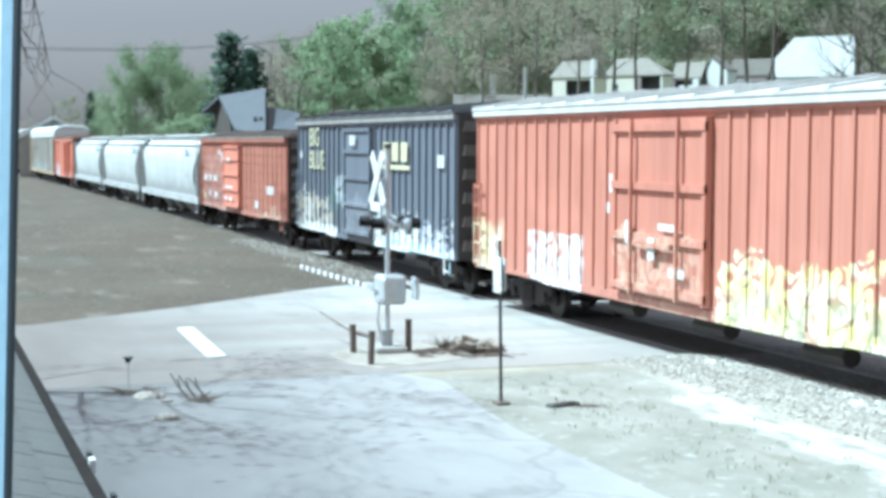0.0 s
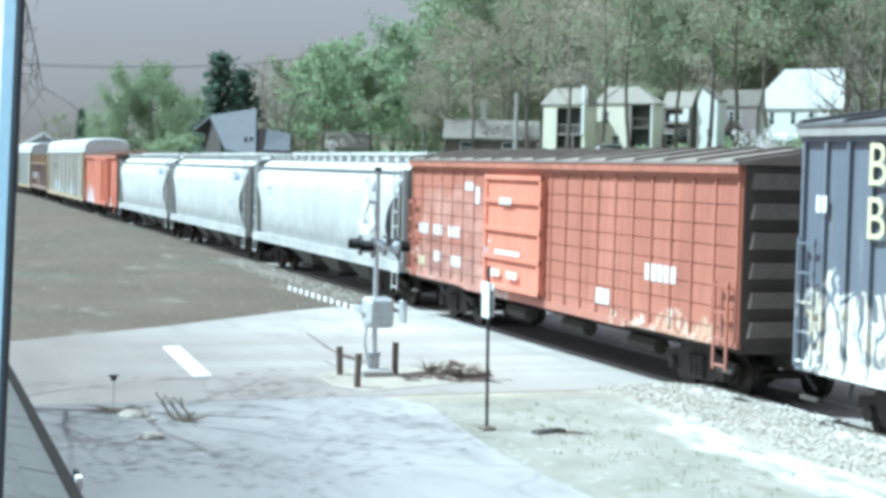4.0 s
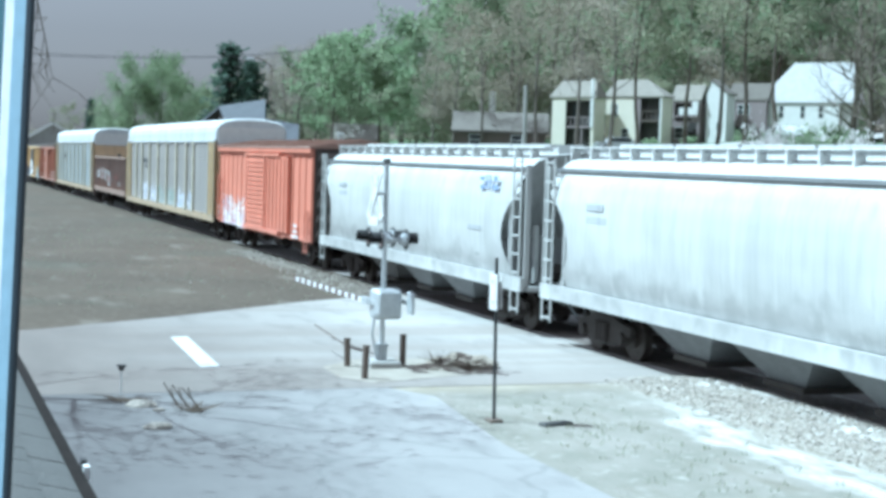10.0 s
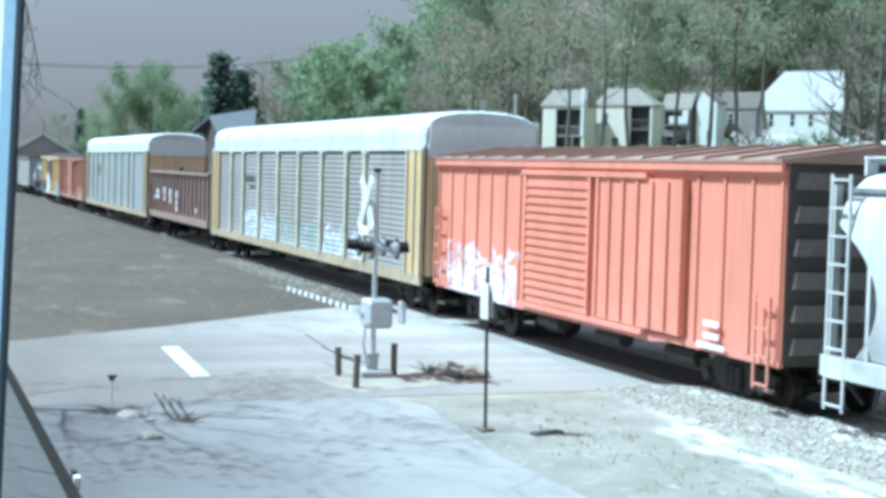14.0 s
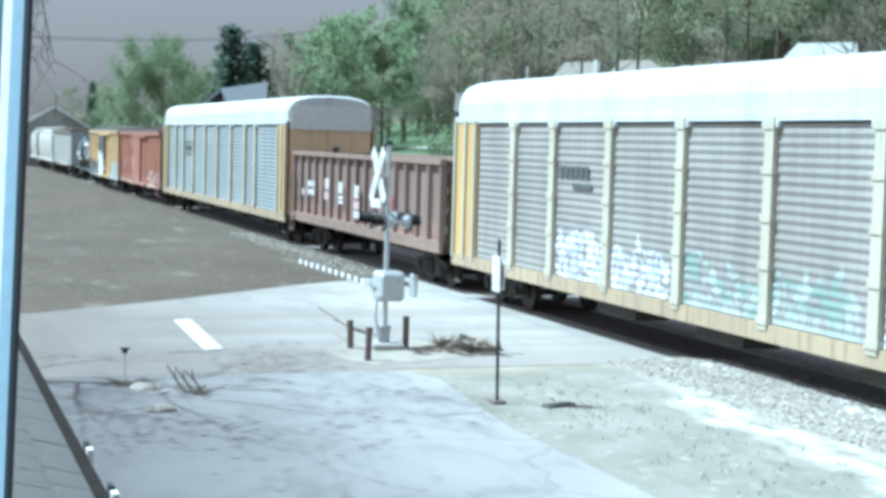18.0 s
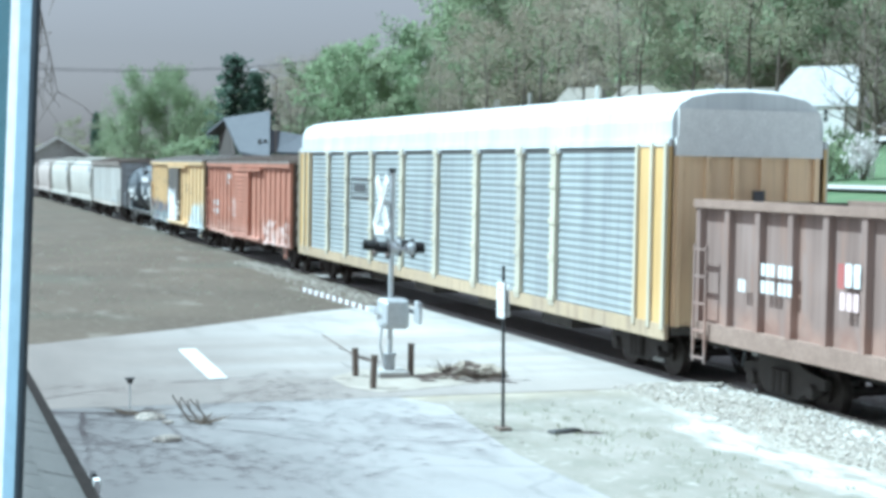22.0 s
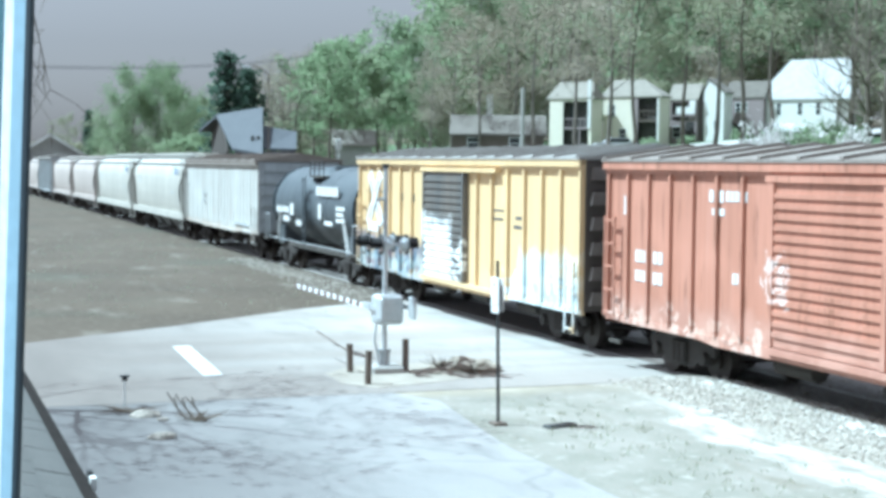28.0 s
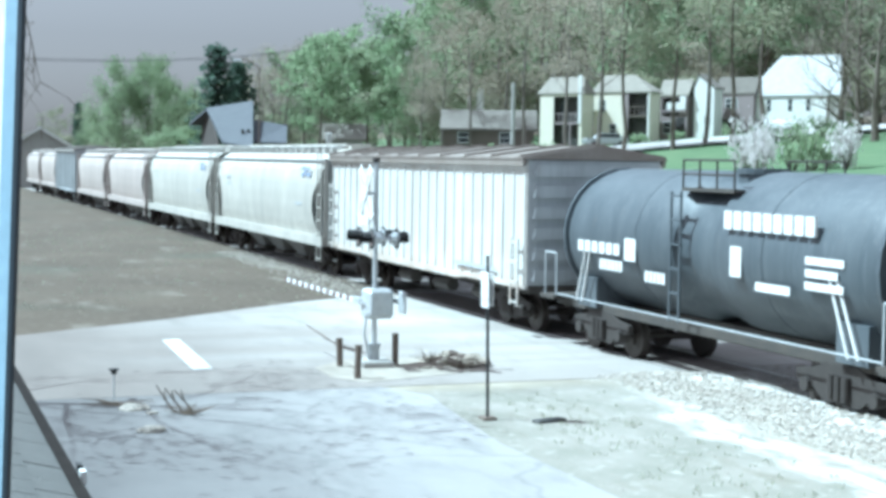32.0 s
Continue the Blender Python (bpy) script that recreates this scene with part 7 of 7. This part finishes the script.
# narrow white gabled wing, its ridge off the middle
h = house("narrow white gabled house wing with a small window", -0.3, 6.2)
pr = [(-1.1, -1.5), (1.1, -1.5), (1.1, 5.2), (-0.65, 6.5), (-1.1, 5.5)]
bm = prism(pr, 0, 7)
for v in bm.verts:
    v.co = Vector((v.co.y, v.co.x, v.co.z))
bmesh.ops.recalc_face_normals(bm, faces=bm.faces)
part("wall", bm, M["house_white"], h, "white clapboard walls")
part("roof", slab([(-0.65, -0.3, 6.72), (1.32, -0.3, 5.24), (1.32, 7.2, 5.24), (-0.65, 7.2, 6.72)], 0.16), M["roof_house"], h)
part("roof", slab([(-1.25, -0.3, 5.36), (-0.65, -0.3, 6.72), (-0.65, 7.2, 6.72), (-1.25, 7.2, 5.36)], 0.16), M["roof_house"], h)
window(h, 0.3, 1.5, 0.4, 0.8, 0)
# mauve house with a garage
h = house("dull mauve house with a dark garage door", 2.5, 6.3, 2.0)
shell(h, -1.6, 2.4, 0, 7, -1.5, 4.6, M["house_dusk"])
gable(h, -1.6, 2.4, 0, 7, 4.65, 6.2, M["roof_house"], 0.2)
for u in (-0.35, 0.35):
    window(h, u, 3.2, 0.5, 0.9, 0)
pbox("garage_door", -1.0, -0.06, -0.4, 0.6, 0.02, 1.95, M["dark_gap"], h)
# big white house with porch
h = house("white two-storey house with pale roof and columned porch", 7.9, 6.4)
shell(h, -3.9, 4.2, 0, 9, -1.5, 4.2, M["house_white"])
hip_roof(h, -3.9, 5.4, 0, 9, 4.4, 8.4, -1.1, 5.2, M["roof_light"], 0.45, "pale grey hipped roof in sun")
shell(h, 4.25, 5.2, 2.5, 9, -1.5, 4.2, M["house_white"])
for u in (-1.8, 0.45, 2.35):
    window(h, u, 2.75, 0.42, 1.2, 0)
for u in (-2.6, 2.2):
    window(h, u, 0.0, 0.6, 1.0, 0)
pbox("front_door", -0.5, -0.06, -0.6, 0.4, 0.02, 1.3, M["house_brown"], h)
part("porch_roof", prism([(-2.4, 0.95), (-2.4, 1.1), (0, 1.9), (0, 1.65)], -3.5, 1.2), M["roof_light"], h)
for u in (-3.3, -2.2, -1.1, 0.0, 1.0):
    pbox("porch_column", u - 0.13, -2.3, -0.4, u + 0.13, -2.05, 0.98, M["house_white"], h)
pbox("porch_floor", -4.5, -2.5, -1.2, 2.5, 0, -0.4, M["house_white"], h)
pbox("porch_stair", -0.8, -3.4, -1.4, 0.8, -2.5, -0.8, M["concrete"], h)
pbox("side_porch", -5.0, -1.5, -1.0, -3.95, 1.5, 1.3, M["house_white"], h)
# low brown house behind the trees
h = thing("house", "low brown house with a long grey roof", "house", flat_spot(68.4, 140, 4.9), "houses on the slope")
gable_house(h, -4.4, 3.8, 7, -1.0, 1.6, 3.3, M["house_brown"], M["roof_house"], 'x')
for u in (-2.6, 1.2):
    window(h, u, 0.4, 0.9, 0.9, 0)
pbox("chimney", -1.4, 4.0, 2.4, -0.85, 4.6, 5.5, M["house_white"], h, "white chimney")
# grey house with a high shed roof
h = thing("house", "blue-grey house with tall sloping roof", "house", flat_spot(77.6, 130, 2.2), "houses on the slope")
part("roof", slab([(-1.72, -3.5, 2.71), (0.72, -5.0, 2.26), (0.75, 1.0, 6.25), (-3.14, 1.2, 5.57)], 0.22), M["roof_blue"], h, "blue-grey metal roof")
part("roof", slab([(-3.14, 1.22, 5.56), (0.75, 1.02, 6.24), (0.9, 7.5, 4.4), (-4.77, 6.6, 4.38)], 0.2), M["roof_blue"], h)
part("roof", slab([(0.8, -3.0, 2.75), (3.5, -3.0, 2.7), (3.6, 0.3, 4.2), (0.8, 0.3, 4.65)], 0.16), M["roof_blue"], h)
part("wall", prism([(-4.2, -1), (0.9, -1), (0.9, 5.8), (-4.2, 2.4)], 0.45, 0.68), M["house_grey"], h)
part("wall", boxes((-1.5, -3.2, -1, 3.3, -3.0, 2.5)), M["house_grey"], h)
part("wall", prism([(-2.6, -1), (0.2, -1), (0.2, 3.9), (-2.6, 2.6)], 3.1, 3.3), M["house_grey"], h)
end = part("gable_end", prism([(-3.2, -1.5), (6.4, -1.5), (6.4, 4.1), (1.2, 5.3), (-3.2, 2.5)], -0.1, 0.1), M["dark_gable"], h, "brown gable end darkened for the eave's shade")
end.matrix_basis = Matrix.Translation((-2.6, 0, 0)) @ Matrix(((1, -0.302, 0, 0), (0, 1, 0, 0), (0, 0, 1, 0), (0, 0, 0, 1)))
for u in (-0.1, 0.35):
    part("vent", bars(((u, -3.0, 3.1), (u, -3.0, 3.75), 0.12)), M["dark_gap"], h)
# low tan outbuilding behind the trees
h = thing("shed", "low tan outbuilding with a pale roof", "shed", flat_spot(73.9, 150, 2.4), "houses on the slope")
gable_house(h, -1.8, 1.8, 5, -1, 3.1, 4.5, M["concrete"], M["roof_tan"], 'x')
# far shed by the track
h = thing("shed", "grey shed with a white-edged gable roof", "shed", flat_spot(84.9, 172, 1.0), "houses on the slope")
gable_house(h, -3.6, 3.6, 9, -1, 3.2, 5.4, M["concrete"], M["roof_light"], 'y')
for s in (-1, 1):
    bg = pbox("barge_board", 0, -0.46, -0.2, 4.55, -0.36, 0.16, M["white"], h)
    bg.matrix_basis = Matrix.Translation((0, 0, 5.52)) @ Matrix.Rotation(0 if s > 0 else math.pi, 4, 'Z') @ Matrix.Rotation(radians(31.3), 4, 'Y')
    if s < 0:
        bg.matrix_basis = Matrix.Translation((0, -0.78, 5.52)) @ Matrix.Rotation(math.pi, 4, 'Z') @ Matrix.Rotation(radians(31.3), 4, 'Y')

# driveway and wall on the slope
bm = bmesh.new()
pts = [(68.5, 132), (66, 133), (63.4, 134), (59.3, 135), (57, 136), (54, 138)]
lo, hi = [], []
for az, d in pts:
    for dd, lst in ((0, lo), (14.0, hi)):
        a = radians(az)
        x, y = -math.sin(a) * (d + dd), math.cos(a) * (d + dd)
        lst.append(bm.verts.new((x, y, rise(x, y) + 0.32)))
for i in range(len(pts) - 1):
    bm.faces.new((lo[i], lo[i + 1], hi[i + 1], hi[i]))
bmesh.ops.recalc_face_normals(bm, faces=bm.faces)
structure(part("driveway", bm, M["concrete"]), "pale concrete drive across the lawn")
bm = bmesh.new()
rows_ = [[bm.verts.new((x, y, rise(x, y) + 0.28)) for y in (45.2, 46.9)] for x in range(-140, -44, 8)]
for a, b in zip(rows_, rows_[1:]):
    bm.faces.new((a[0], b[0], b[1], a[1]))
structure(part("footpath", bm, M["concrete"]), "pale concrete path along the lawn edge")


def parked_car(at, label):
    c = thing("parked_car", label, "car", at)
    prof = [(-2.1, 0.35), (-2.15, 0.75), (-1.9, 0.9), (-1.0, 0.95), (-0.5, 1.4), (1.0, 1.42), (1.7, 0.98), (2.1, 0.9), (2.15, 0.4)]
    bm = bmesh.new()
    a = [bm.verts.new((x, -0.85, z)) for x, z in prof]
    b = [bm.verts.new((x, 0.85, z)) for x, z in prof]
    for i in range(len(prof)):
        bm.faces.new((a[i], a[(i + 1) % len(prof)], b[(i + 1) % len(prof)], b[i]))
    bm.faces.new(a[::-1])
    bm.faces.new(b)
    bmesh.ops.recalc_face_normals(bm, faces=bm.faces)
    part("body", bm, M["car_white"], c)
    part("side_window", boxes((-0.75, -0.87, 0.98, 1.2, -0.855, 1.32)), M["glass"], c)
    for x in (-1.35, 1.35):
        for y in (-0.8, 0.8):
            part("wheel", bars(((x, y - 0.08, 0.32), (x, y + 0.08, 0.32), 0.32), seg=14), M["black"], c)


parked_car(spot(64.2, 150, 0.1, 0.3), "white car parked before the cream house")

# ---- poles and wires ----
p = thing("utility_pole", "pale wooden utility pole before the houses", "utility pole", spot(67.62, 118))
part("pole", bars(((0, 0, -0.5), (0, 0, 6.9), 0.15)), M["concrete"], p)
p = thing("street_lamp", "dark street lamp with a curved arm", "street lamp", spot(77.05, 104))
part("pole", bars(((0, 0, -0.5), (0, 0, 9.2), 0.04)), M["rusty_post"], p)
bm = bmesh.new()
arc = [Vector((-1.3 * math.sin(k * 0.2), 0, 9.2 + 1.0 * math.sin(k * 0.2) - 0.25 * (k * 0.2) ** 2)) for k in range(8)]
for a, b in zip(arc, arc[1:]):
    bar(bm, a, b, 0.04, 6)
part("arm", bm, M["rusty_post"], p)
part("lamp_head", boxes((-1.75, -0.15, arc[-1].z - 0.1, -1.2, 0.15, arc[-1].z + 0.06), bevel=0.03), M["steel"], p)
ends = []
for az, d, hh in ((91.5, 92, 9.2), (74.6, 172, 13.0)):
    m = spot(az, d)
    p = thing("utility_pole", "dark wooden utility pole carrying wires", "utility pole", m)
    part("pole", bars(((0, 0, -0.5), (0, 0, hh + 0.5), 0.15)), M["bark"], p)
    part("crossarm", boxes((-0.06, -1.1, hh, 0.06, 1.1, hh + 0.12)), M["bark"], p)
    ends.append(m.translation + Vector((0, 0, hh + 0.15)))
for off in (0.0, 0.2):
    wr = thing("overhead_wire", "thin dark overhead wire", "wire")
    bm = bmesh.new()
    n = 14
    pts = [ends[0].lerp(ends[1], k / n) + Vector((0, off, off * 0.7 - 1.1 * 4 * (k / n) * (1 - k / n))) for k in range(n + 1)]
    bm.free()
    part("cable", loft([[(p.x, p.y + 0.018 * math.cos(t), p.z + 0.018 * math.sin(t)) for t in (0, 1.57, 3.14, 4.71)] for p in pts]), M["black"], wr)
for k, (az, d, z, hh) in enumerate(((75.65, 126, 1.2, 2.0), (74.45, 136, 3.2, 1.7))):
    p = thing("marker_post", "small white marker board on a post", "marker", flat_spot(az, d, z))
    part("post", bars(((0, 0, -1.5), (0, 0, hh), 0.06)), M["white"], p)
    part("board", boxes((-0.25, -0.05, hh, 0.25, 0.05, hh + 1.0), bevel=0.04), M["white"], p)

motions()
